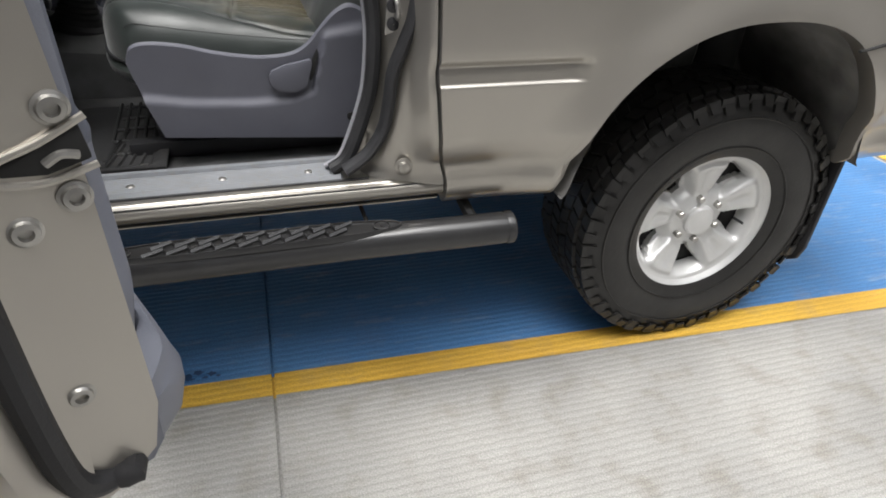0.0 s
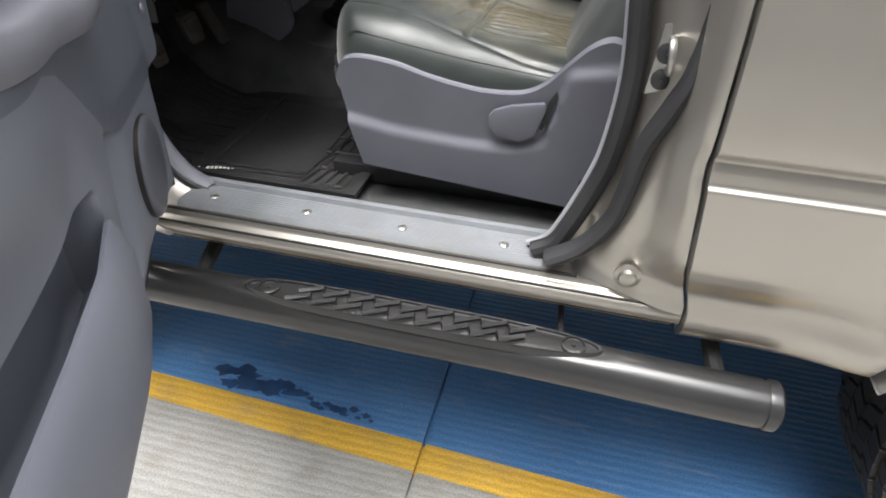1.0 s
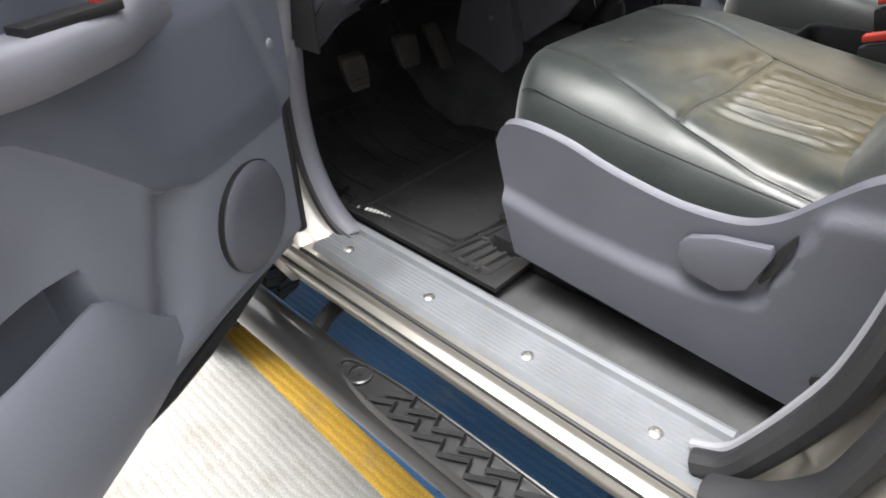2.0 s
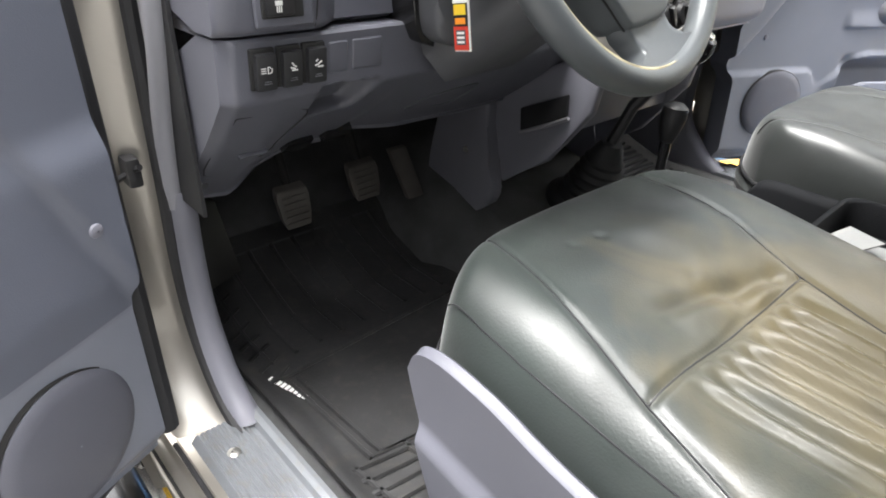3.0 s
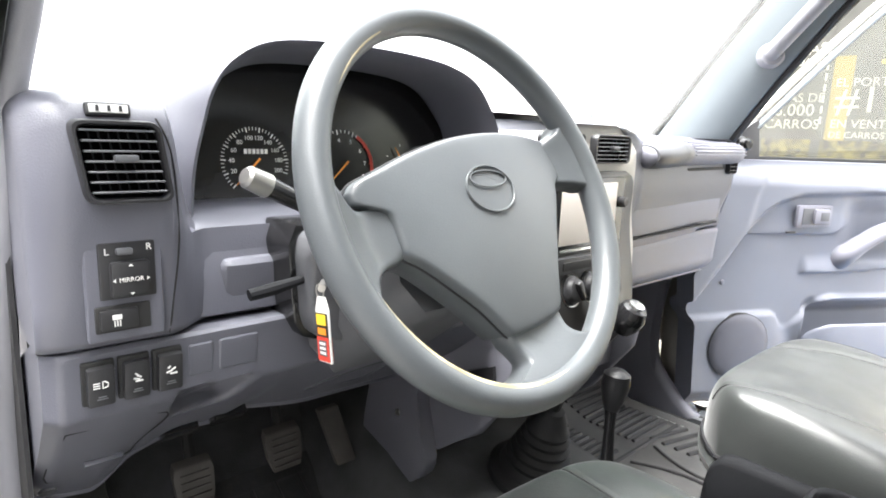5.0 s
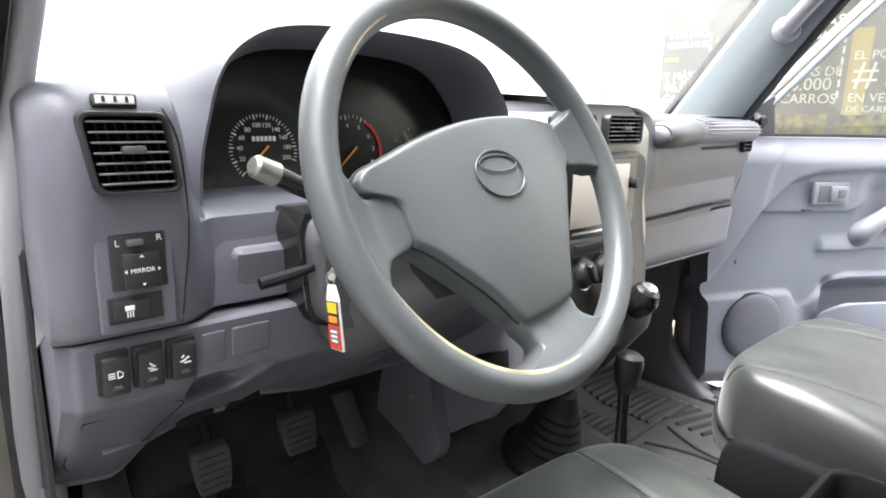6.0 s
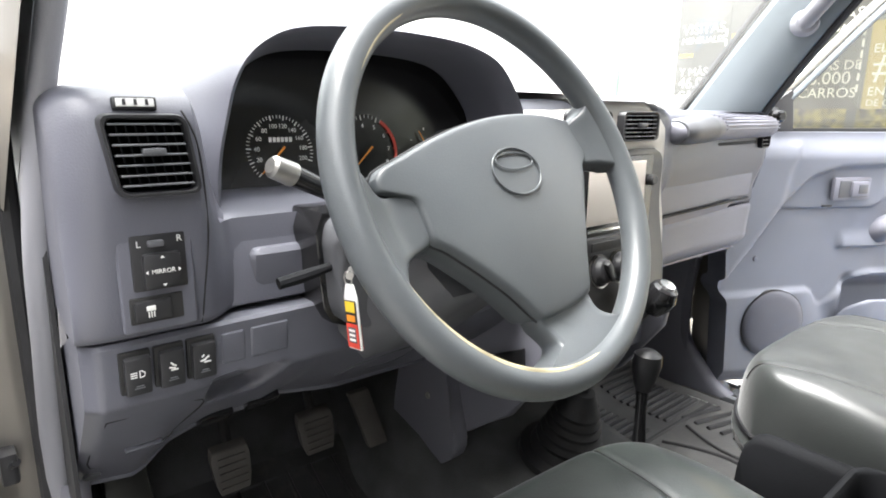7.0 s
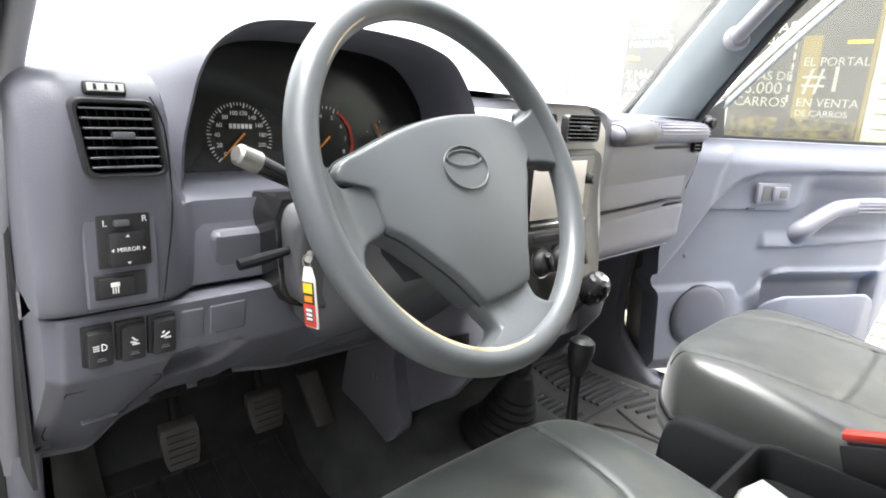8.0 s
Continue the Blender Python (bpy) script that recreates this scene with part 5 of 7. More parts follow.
def seat(mirror, worn):
    """A front seat. Built for the driver and mirrored for the passenger."""
    def M(x, y, z):
        return V(x, (2 * CX - y) if mirror else y, z)

    ob = new("seat")
    ob.parent = car
    tagged(ob, "worn black-green leather driver's seat with grey plastic base" if worn else "grey leather passenger seat with grey plastic base")
    mat = LEATHER if worn else LEATHER_PLAIN
    yl, yr, xf, xb = (0.275, 0.785, -0.668, -0.10) if worn else (0.255, 0.715, -0.672, -0.10)
    yc = (yl + yr) / 2
    hw = (yr - yl) / 2

    def top_z(x, y):
        s = (y - yc) / hw
        z = 0.914 - 0.035 * smooth(-0.55, -0.15, x)
        z += 0.005 * math.exp(-((abs(s) - 0.72) / 0.25) ** 2)
        z += 0.012 * math.exp(-((x + 0.56) / 0.12) ** 2)
        # seams: two along the seat that close in towards the back, one across
        left = lerp([(-0.66, 0.392), (-0.5, 0.348), (-0.4, 0.320), (-0.3, 0.300), (-0.1, 0.29)], x)
        right = lerp([(-0.66, 0.672), (-0.487, 0.640), (-0.395, 0.605), (-0.295, 0.585), (-0.1, 0.57)], x)
        front = smooth(-0.665, -0.63, x)
        for q in (left, right):
            z -= front * 0.0025 * math.exp(-((y - q) / 0.005) ** 2)
        z -= 0.004 * smooth(-0.05, 0.09, min(y - left, right - y))
        cross = -0.400 + 0.006 * (y - 0.3) / 0.26
        inside = smooth(0.0, 0.004, min(y - left, right - y))
        z -= inside * 0.004 * math.exp(-((x - cross) / 0.005) ** 2)
        # folds and sag behind the cross seam, creases in front of it
        if worn:
            back = smooth(cross + 0.002, cross + 0.035, x) * (1 - smooth(-0.27, -0.21, x - 0.15 * (y - 0.45)))
            band = smooth(0.335, 0.385, y - 0.10 * (x + 0.4)) * (1 - smooth(0.535, 0.59, y))
            q = y - 0.16 * (x + 0.35) + 0.006 * noise.noise(V(x * 4, y * 8, 1.7))
            f = 0.5 + 0.5 * math.sin(q * 222 + 2.2 * noise.noise(V(x * 2, y * 7, 0.3)))
            z += back * band * (0.0160 * (f ** 1.6) * (0.8 + 0.6 * noise.noise(V(x * 3, y * 22, 4.0))) - 0.007)
            ahead = smooth(-0.50, -0.44, x) * (1 - smooth(cross - 0.006, cross, x)) * smooth(0.38, 0.46, y) * (1 - smooth(0.57, 0.61, y))
            z += ahead * (0.007 * noise.noise(V(x * 26 + y * 10, y * 16, 2.0)) - 0.007 * math.exp(-((x + 0.428 - 0.25 * (y - 0.52)) / 0.012) ** 2))
            for dx, dy in ((-0.562, 0.439), (-0.555, 0.477)):
                z -= 0.002 * math.exp(-((x - dx) ** 2 + (y - dy) ** 2) / 0.0065 ** 2)
            z += 0.0022 * noise.noise(V(x * 18 - y * 9, y * 14, 5.0)) * smooth(-0.6, -0.5, x) * inside
        z += 0.004 * noise.noise(V(x * 5, y * 5, 7.0 if worn else 3.0))
        return z

    NX, NY = (220, 250) if worn else (110, 120)
    rows = []
    for i in range(NX + 1):
        p = i / NX
        row = []
        for j in range(NY + 1):
            s = math.sin(math.pi / 2 * (-1 + 2 * j / NY))
            x = xf + (xb - xf) * p ** 1.25
            # plan outline: rounded front corners
            curl = 0.075 * abs(s) ** 3.2
            xx = xf + curl + (xb - xf - curl) * p ** 1.25
            y = yc + hw * s * (1 - 0.03 * (1 - smooth(0, 0.2, p)))
            edge = (max(0.0, 1 - abs(s) ** 7)) ** 0.42 if worn else (max(0.0, 1 - abs(s) ** 18)) ** 0.4
            fr = (max(0.0, 1 - (1 - min(1, p / 0.13)) ** 2.6)) ** 0.5
            k = min(edge, 1) * fr
            low = 0.815
            z = low + (top_z(xx, y) - low) * k
            row.append(M(xx, y, z))
        rows.append(row)
    bm = loft(rows, False, False)
    part("cushion", bm, mat, ob, "creased worn leather cushion" if worn else "smooth leather cushion", 80)
    # sewn seams
    left = [(-0.63, 0.384), (-0.6, 0.3755), (-0.55, 0.362), (-0.5, 0.348), (-0.45, 0.334), (-0.4, 0.320), (-0.35, 0.310), (-0.3, 0.300), (-0.2, 0.295)]
    right = [(-0.63, 0.666), (-0.6, 0.661), (-0.55, 0.652), (-0.487, 0.640), (-0.44, 0.622), (-0.395, 0.605), (-0.35, 0.596), (-0.295, 0.585), (-0.2, 0.5775)]
    across = [(-0.4 + 0.006 * (y - 0.3) / 0.26, y) for y in (0.3215, 0.36, 0.40, 0.44, 0.48, 0.52, 0.56, 0.605)]
    outer = [(-0.60, 0.300), (-0.55, 0.294), (-0.50, 0.291), (-0.40, 0.289), (-0.30, 0.288), (-0.20, 0.288)]
    for line in (left, right, across, outer):
        pts = [V(x, y, 0) for x, y in line]
        pts = [a.lerp(b, k / 10) for a, b in zip(pts, pts[1:]) for k in range(10)] + [pts[-1]]
        low = 0.815
        path = []
        for q in pts:
            sd = (q.y - yc) / hw
            curl = 0.075 * abs(sd) ** 3.2
            p0 = max(0.0, (q.x - xf - curl) / (xb - xf - curl)) ** 0.8
            fr = (max(0.0, 1 - (1 - min(1, p0 / 0.13)) ** 2.6)) ** 0.5
            edge = (1 - abs(sd) ** (7 if worn else 18)) ** 0.42
            path.append(M(q.x, q.y, low + (top_z(q.x, q.y) - low) * fr * edge))
        part("seam", tube(path, 0.0009, 6), BLACK, ob)
    # skirt under the cushion
    def outline(inset, z):
        pts = []
        for j in range(NY + 1):
            s = -1 + 2 * j / NY
            s = math.copysign(abs(s) ** 0.72, s)
            pts.append(M(xf + 0.075 * abs(s) ** 3.2 + inset, yc + (hw - inset) * s * 0.97, z))
        pts = [M(xb, yl + inset + 0.008, z)] + pts + [M(xb, yr - inset - 0.008, z)]
        return pts
    bm = loft([outline(0.0, 0.818), outline(-0.006, 0.805), outline(-0.004, 0.79), outline(0.012, 0.768), outline(0.05, 0.755)], False, False)
    part("cushion_skirt", bm, mat, ob)
    # piping
    line = [M(xf + 0.075 * abs(s) ** 3.2 - 0.002, yc + hw * s * 0.972, 0.822) for s in (math.copysign(abs(q) ** 0.72, q) for q in (-1 + 2 * j / 40 for j in range(41)))]
    part("piping", tube([M(xb, yl + 0.004, 0.822)] + line + [M(xb, yr - 0.004, 0.822)], 0.0035, 6), BLACK, ob)
    # plastic side cover
    top = [(-0.604, 0.84), (-0.592, 0.864), (-0.56, 0.872), (-0.50, 0.866), (-0.446, 0.852), (-0.39, 0.842), (-0.344, 0.838), (-0.29, 0.843), (-0.255, 0.862), (-0.225, 0.895), (-0.195, 0.925), (-0.165, 0.938), (-0.135, 0.925), (-0.118, 0.895), (-0.112, 0.86)]
    tl = curve([V(x, 0, z) for x, z in top], 4)
    rows = []
    for p in tl:
        f = (p.x + 0.604) / 0.492
        bx = -0.562 + 0.405 * max(0, f)
        bz = 0.676 - 0.030 * f
        ring = [M(p.x, 0.270, p.z - 0.012), M(p.x, 0.2675, p.z - 0.003), M(p.x, 0.2635, p.z), M(p.x, 0.258, p.z - 0.004)]
        for k in range(1, 45):
            s = k / 44
            x = p.x + (bx - p.x) * s ** 1.2
            z = p.z + (bz - p.z) * s
            ridge = lerp([(-0.62, 0.768), (-0.5, 0.748), (-0.38, 0.742), (-0.30, 0.745), (-0.25, 0.76), (-0.235, 0.82), (-0.22, 0.88), (-0.1, 0.9)], x)
            y = 0.253 - 0.012 * (1 - smooth(-0.010, 0.012, z - ridge)) + 0.012 * s
            ring.append(M(x, y, z))
        ring += [M(bx, 0.29, bz + 0.002)]
        rows.append(ring)
    part("side_cover", loft(rows, False, False), SEAT_PLASTIC, ob, "grey plastic seat side cover", 55)
    bm = prism([M(x, 0.2535, z) for x, z in ((-0.340, 0.800), (-0.332, 0.811), (-0.305, 0.822), (-0.252, 0.832), (-0.248, 0.822), (-0.262, 0.775), (-0.285, 0.762), (-0.325, 0.768), (-0.338, 0.782))], M(0, -0.012, 0) - M(0, 0, 0), 0.004)
    part("recline_lever", bm, SEAT_PLASTIC, ob, "grey recline lever")
    bm = prism([M(x, 0.2515, z) for x, z in ((-0.247, 0.832), (-0.236, 0.852), (-0.234, 0.842), (-0.244, 0.800), (-0.253, 0.785), (-0.256, 0.788))], M(0, -0.004, 0) - M(0, 0, 0))
    part("lever_slot", bm, DARK, ob)
    part("cover_plug", lathe([(0.010, 0), (0.009, 0.002), (0.001, 0.002)], M(-0.170, 0.2485, 0.700), M(0, -1, 0) - M(0, 0, 0), 14), DARK, ob)
    if not worn:
        # dark plastic cover on the side towards the console
        top = curve([V(-0.600, 0, 0.700), V(-0.598, 0, 0.79), V(-0.588, 0, 0.828), V(-0.565, 0, 0.842), V(-0.50, 0, 0.842), V(-0.40, 0, 0.842), V(-0.30, 0, 0.850), V(-0.20, 0, 0.860)], 4)
        rows = [[M(p.x, 0.705, p.z - 0.006), M(p.x, 0.722, p.z), M(p.x - 0.002, 0.733, p.z - 0.004), M(p.x - 0.002, 0.738, p.z - 0.014), M(p.x + 0.01, 0.738, 0.69 + 0.4 * (p.z - 0.69)), M(p.x + 0.02, 0.732, 0.66)] for p in top]
        part("inner_cover", loft(rows, False, False), CONSOLE, ob, "black plastic seat side cover", 60)
    # base, rails and backrest
    part("seat_base", box(M(-0.38, yc, 0.70), (0.42, 0.42, 0.12), 0.02), DARK, ob)
    for y in (0.33, 0.72):
        part("seat_rail", box(M(-0.40, y, 0.622), (0.50, 0.035, 0.036), 0.004), BLACK, ob)
    rows = []
    for k in range(13):
        s = k / 12
        x, z = -0.16 + 0.26 * s, 0.86 + 0.58 * s
        w = hw * (1.0 - 0.14 * s ** 2)
        t = 0.10 - 0.035 * s
        ring = []
        for q in range(20):
            a = 2 * math.pi * q / 20
            ca, sa = math.cos(a), math.sin(a)
            bol = 0.02 * max(0, -ca) * abs(sa) ** 2
            ring.append(M(x + math.copysign(abs(ca) ** 0.6, ca) * t * 0.8 - bol, yc + math.copysign(abs(sa) ** 0.55, sa) * w, z - 0.02 * ca))
        rows.append(ring)
    part("backrest", loft(rows, True, True), LEATHER_PLAIN, ob, "leather backrest", 70)
    rows = []
    for k in range(7):
        s = k / 6
        w = 0.14 * math.sin(math.pi * (0.18 + 0.64 * s)) ** 0.4
        rows.append([M(0.115 + 0.02 * s + 0.05 * math.cos(a), yc + w * math.copysign(abs(math.sin(a)) ** 0.6, math.sin(a)), 1.47 + 0.15 * s) for a in (2 * math.pi * q / 16 for q in range(16))])
    part("headrest", loft(rows, True, True), LEATHER_PLAIN, ob, "", 70)
    return ob


seat(False, True)
seat(True, False)

# rear bench in the dark behind
bm = box((0.55, CX, 0.84), (0.42, 1.15, 0.2), 0.05, seg=3)
box((0.80, CX, 1.10), (0.14, 1.15, 0.55), 0.05, rot=Euler((0, radians(12), 0)).to_matrix(), bm=bm, seg=3)
part("rear_bench", bm, LEATHER_PLAIN, car)

# ---- dashboard ----
LEDGE = 1.114


def dash_end(y):
    """How far the rounded ends of the dashboard fall back."""
    k = max(0.0, (0.222 - y) / 0.032, (y - 1.472) / 0.032)
    return 0.036 * (1 - math.sqrt(max(0.0, 1 - min(1.0, k) ** 2)))


def dash_row(y):
    """The upper dashboard's cross-section at y, from the windscreen down to the lower panel."""
    cl = smooth(0.288, 0.335, y) * (1 - smooth(0.762, 0.790, y))
    mid = smooth(0.762, 0.790, y) * (1 - smooth(1.00, 1.03, y))
    right = smooth(1.0, 1.05, y)
    end = dash_end(y)
    top = 1.318 - 0.012 * right - 0.6 * end
    back = 0.035 * smooth(1.03, 1.46, y)
    face = -0.772 - back - 0.008 * right - 0.045 * cl * (1 - mid) - end
    face2 = -0.780 - back - 0.020 * right - 0.030 * cl * (1 - mid) - 0.3 * end
    pts = [(-1.29, 1.235), (-1.18, 1.285), (-1.05, top - 0.004), (-0.92, top + 0.002), (-0.83, top), (face - 0.024, top - 0.003), (face - 0.008, top - 0.011), (face, top - 0.028), (face + 0.002, top - 0.08), (face, 1.20), (face2, 1.15), (face2, LEDGE + 0.008), (face2 - 0.002, LEDGE + 0.003), (face2 - 0.006, LEDGE), (face2 - 0.04, LEDGE)]
    # a well under the instrument hood
    well = [(-1.0, 1.29), (-0.955, 1.21), (-0.90, 1.208), (-0.85, 1.206), (-0.832, 1.198), (-0.820, 1.18)]
    k = cl * (1 - mid)
    for i, (x, z) in enumerate(well):
        a, b = pts[3 + i]
        pts[3 + i] = (a + (x - a) * k, b + (z - b) * k)
    return [V(x, y, z) for x, z in pts]


ys = [0.190, 0.1905, 0.192, 0.195, 0.199, 0.204, 0.210, 0.216, 0.222] + [0.226 + 0.008 * k for k in range(155)] + [1.464, 1.472, 1.480, 1.488, 1.494, 1.499, 1.502, 1.5035, 1.504]
part("dashboard", loft([dash_row(y) for y in ys], False, False), DASH, car, "grey plastic dashboard", 40)
for y in (0.190, 1.504):
    bm = bmesh.new()
    bm.faces.new([bm.verts.new(p) for p in dash_row(y)])
    part("dashboard_end", bm, DASH, car)


def low_edge(y):
    """Lower edge of the knee panel: x and z."""
    x = -0.955 + 0.045 * smooth(0.32, 0.5, y) + 0.05 * smooth(1.0, 1.05, y)
    z = lerp([(0.19, 0.902), (0.25, 0.893), (0.262, 0.898), (0.29, 0.921), (0.33, 0.933), (0.385, 0.940), (0.41, 0.954), (0.49, 0.949), (0.62, 0.946), (1.0, 0.955)], y) + 0.055 * smooth(1.05, 1.1, y)
    return x, z


def knee(y, z):
    """The knee panel's face: an upright switch band, then a slope back to its lower edge."""
    lx, lz = low_edge(y)
    side = 0.012 * smooth(0.90, 1.05, y) + 0.035 * smooth(1.03, 1.46, y)
    top_x, crease = -0.786 - side, 1.052
    if z > crease:
        x = top_x - 0.08 * (LEDGE - z)
    else:
        k = (crease - z) / max(0.01, crease - lz)
        x = top_x - 0.005 + (lx - top_x) * k + 0.010 * math.sin(math.pi * min(1, k))
    # small open bin under the switches
    w = smooth(0.292, 0.304, y) * (1 - smooth(0.352, 0.372, y + 0.4 * (1.05 - z))) * smooth(1.012, 1.030, z) * (1 - smooth(1.050, 1.058, z))
    x -= 0.030 * w
    e = max(0.0, (0.206 - y) / 0.012, (y - 1.49) / 0.012)
    return x - 0.012 * min(1, e) ** 2 - 0.003 * (z > LEDGE - 0.005)


def knee_panel(y0, y1, ny, nz):
    rows = []
    for i in range(ny + 1):
        y = y0 + (y1 - y0) * i / ny
        lx, lz = low_edge(y)
        row = [V(knee(y, LEDGE - 0.004) - 0.03, y, LEDGE - 0.003)]
        row += [V(knee(y, z), y, z) for z in (LEDGE - 0.003 + (lz - LEDGE + 0.003) * j / nz for j in range(nz + 1))]
        row += [V(lx - 0.006, y, lz - 0.005), V(lx - 0.03, y, lz - 0.001), V(lx - 0.2, y, lz + 0.06)]
        rows.append(row)
    bm = loft(rows, False, False)
    for row in (rows[0], rows[-1]):
        bm.faces.new([bm.verts.new(p) for p in row])
    return bm


part("knee_panel", knee_panel(0.192, 0.735, 136, 60), DASH, car, "grey lower dashboard panel with switches", 40)
part("knee_panel", knee_panel(1.005, 1.502, 30, 20), TRIM, car, sharp=40)


part("end_gap", box((-0.905, 0.187, 1.08), (0.060, 0.004, 0.34)), RUBBER, car)
part("panel_filler", box((-0.90, 0.252, 1.1125), (0.16, 0.112, 0.010)), DASH, car)


def on_knee(y, z, off=0.0):
    return V(knee(y, z) + off, y, z)


def groove(points, r=0.0011, mat=None):
    return part("panel_groove", tube(curve(points, 5), r, 6), mat or DARK, car)


# seam between the vent pod and the instrument surround
SEAM = [(0.2815, 1.298), (0.290, 1.276), (0.295, 1.245), (0.2955, 1.20), (0.292, 1.16), (0.286, 1.117)]


def on_dash(y, z):
    row = dash_row(y)
    for a, b in zip(row[5:], row[6:]):
        if (a.z - z) * (b.z - z) <= 0 and a.z != b.z:
            return V(a.x + (b.x - a.x) * (z - a.z) / (b.z - a.z), y, z)
    return V(row[8].x, y, z)


groove([on_dash(p.x, p.y) for p in curve([V(y, z, 0) for y, z in SEAM], 4)], 0.0008)


def vent(y0, y1, z0, z1, x, slats, shear=0.0, knob=True):
    """An air vent: near-black duct-shade sheet, rounded frame, slats, vanes and a slider."""
    ob = new("air_vent")
    ob.parent = car
    tagged(ob, "black air vent with horizontal slats")
    yc, zc, w, h = (y0 + y1) / 2, (z0 + z1) / 2, y1 - y0, z1 - z0
    def P(y, z, dx=0.0):
        return V(x + dx, y + shear * (z - zc), z)
    outer = []
    for cy, cz, a0 in ((y1 - 0.006, z1 - 0.006, 0), (y0 + 0.006, z1 - 0.006, 90), (y0 + 0.006, z0 + 0.006, 180), (y1 - 0.006, z0 + 0.006, 270)):
        outer += [(cy + 0.007 * math.cos(radians(a0 + q)), cz + 0.007 * math.sin(radians(a0 + q))) for q in (0, 30, 60, 90)]
    def ring(k, dx):
        return [P(yc + (y - yc) * k, zc + (z - zc) * k, dx) for y, z in outer]
    part("vent_frame", loft([ring(1.14, -0.002), ring(1.13, 0.005), ring(1.10, 0.009), ring(1.03, 0.009), ring(0.99, 0.007), ring(0.97, 0.001)], True, False), BLACK, ob)
    # flat near-black sheet painted as the shade inside the duct
    part("duct_shade", prism(ring(1.0, 0.0), (0.0012, 0, 0)), VENT_SHADE, ob)
    for k in range(slats):
        z = z0 + h * (k + 0.6) / slats
        bm = box(P(yc, z, 0.0055), (0.006, w * 0.97, 0.0015), 0.0005, seg=1)
        part("slat", bm, SLAT_GREY, ob)
    for k in range(1, 8):
        y = y0 + w * k / 8
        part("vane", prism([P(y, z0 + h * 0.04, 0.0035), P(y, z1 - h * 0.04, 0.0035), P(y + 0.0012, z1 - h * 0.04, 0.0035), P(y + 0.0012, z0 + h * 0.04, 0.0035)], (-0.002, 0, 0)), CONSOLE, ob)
    if knob:
        part("vent_slider", box(P(yc + w * 0.02, zc + h * 0.06, 0.009), (0.008, 0.017, 0.0055), 0.002), TRIM_DARK, ob)
    return ob


SLAT_GREY = material("grey_slat_plastic", (0.11, 0.113, 0.122), 0.28, 0, 0.1, 500, 0.1, 10)
vent(0.227, 0.281, 1.237, 1.291, -0.7695, 7, -0.15)
vent(0.750, 0.830, 1.264, 1.299, -0.7620, 6)
vent(0.868, 0.948, 1.264, 1.299, -0.7620, 6)
vent(1.438, 1.470, 1.236, 1.268, -0.8130, 4, knob=False)

# small clear slot over the left vent
TIP = Euler((0, radians(-15), 0)).to_matrix()
dial_frame = part("vent_dial", box((-0.7765, 0.2475, 1.3030), (0.006, 0.032, 0.0105), 0.0025, rot=TIP), BLACK, car, "white vent slot in a black frame")
part("dial_window", box((-0.7734, 0.2475, 1.3038), (0.002, 0.027, 0.0066), 0.0008, rot=TIP), WHITE, dial_frame)
for k in (-1, 0, 1):
    part("dial_mark", box((-0.7722, 0.2475 + 0.008 * k, 1.3042), (0.001, 0.0022, 0.0045), rot=TIP), BLACK, dial_frame)

# raised frame round the left controls
part("switch_frame", box((-0.7755, 0.2515, 1.164), (0.006, 0.058, 0.086), 0.003, seg=3), DASH, car)
bm = box((-0.7735, 0.2535, 1.1785), (0.006, 0.042, 0.046), 0.002)
mirror_sw = part("mirror_switch", bm, BLACK, car, "black mirror control with arrows")
part("control_pad", box((-0.7695, 0.2545, 1.172), (0.008, 0.029, 0.029), 0.003), BLACK, mirror_sw)
part("selector", box((-0.7690, 0.251, 1.1945), (0.007, 0.012, 0.005), 0.0015), TRIM_DARK, mirror_sw)
RIGHT, UP = (0, 1, 0), (0, 0, 1)
letters("marking", "L", 0.0075, facing((-0.7700, 0.2385, 1.1945), RIGHT, UP), WHITE, mirror_sw)
letters("marking", "R", 0.0075, facing((-0.7700, 0.2695, 1.1965), RIGHT, UP), WHITE, mirror_sw)
letters("marking", "MIRROR", 0.0050, facing((-0.7650, 0.2545, 1.172), RIGHT, UP), WHITE, mirror_sw)
for dy, dz in ((0.0115, 0), (-0.0115, 0), (0, 0.0108), (0, -0.0108)):
    a = V(0, dy, dz).normalized()
    b = V(0, -a.z, a.y)
    c = V(-0.7655, 0.2545 + dy, 1.172 + dz)
    part("arrow", prism([c + a * 0.002, c + b * 0.0016, c - b * 0.0016], (0.0006, 0, 0)), WHITE, mirror_sw)
part("button_recess", box((-0.7732, 0.2485, 1.140), (0.005, 0.041, 0.022), 0.0015), DARK, car)
btn = part("defrost_button", box((-0.7715, 0.245, 1.1395), (0.007, 0.028, 0.017), 0.002), BLACK, car, "black push button")
bm = box((-0.7677, 0.243, 1.142), (0.001, 0.007, 0.004), 0.0004)
for k in range(3):
    box((-0.7677, 0.241 + 0.002 * k, 1.137), (0.001, 0.0008, 0.005), bm=bm)
part("symbol", bm, WHITE, btn)

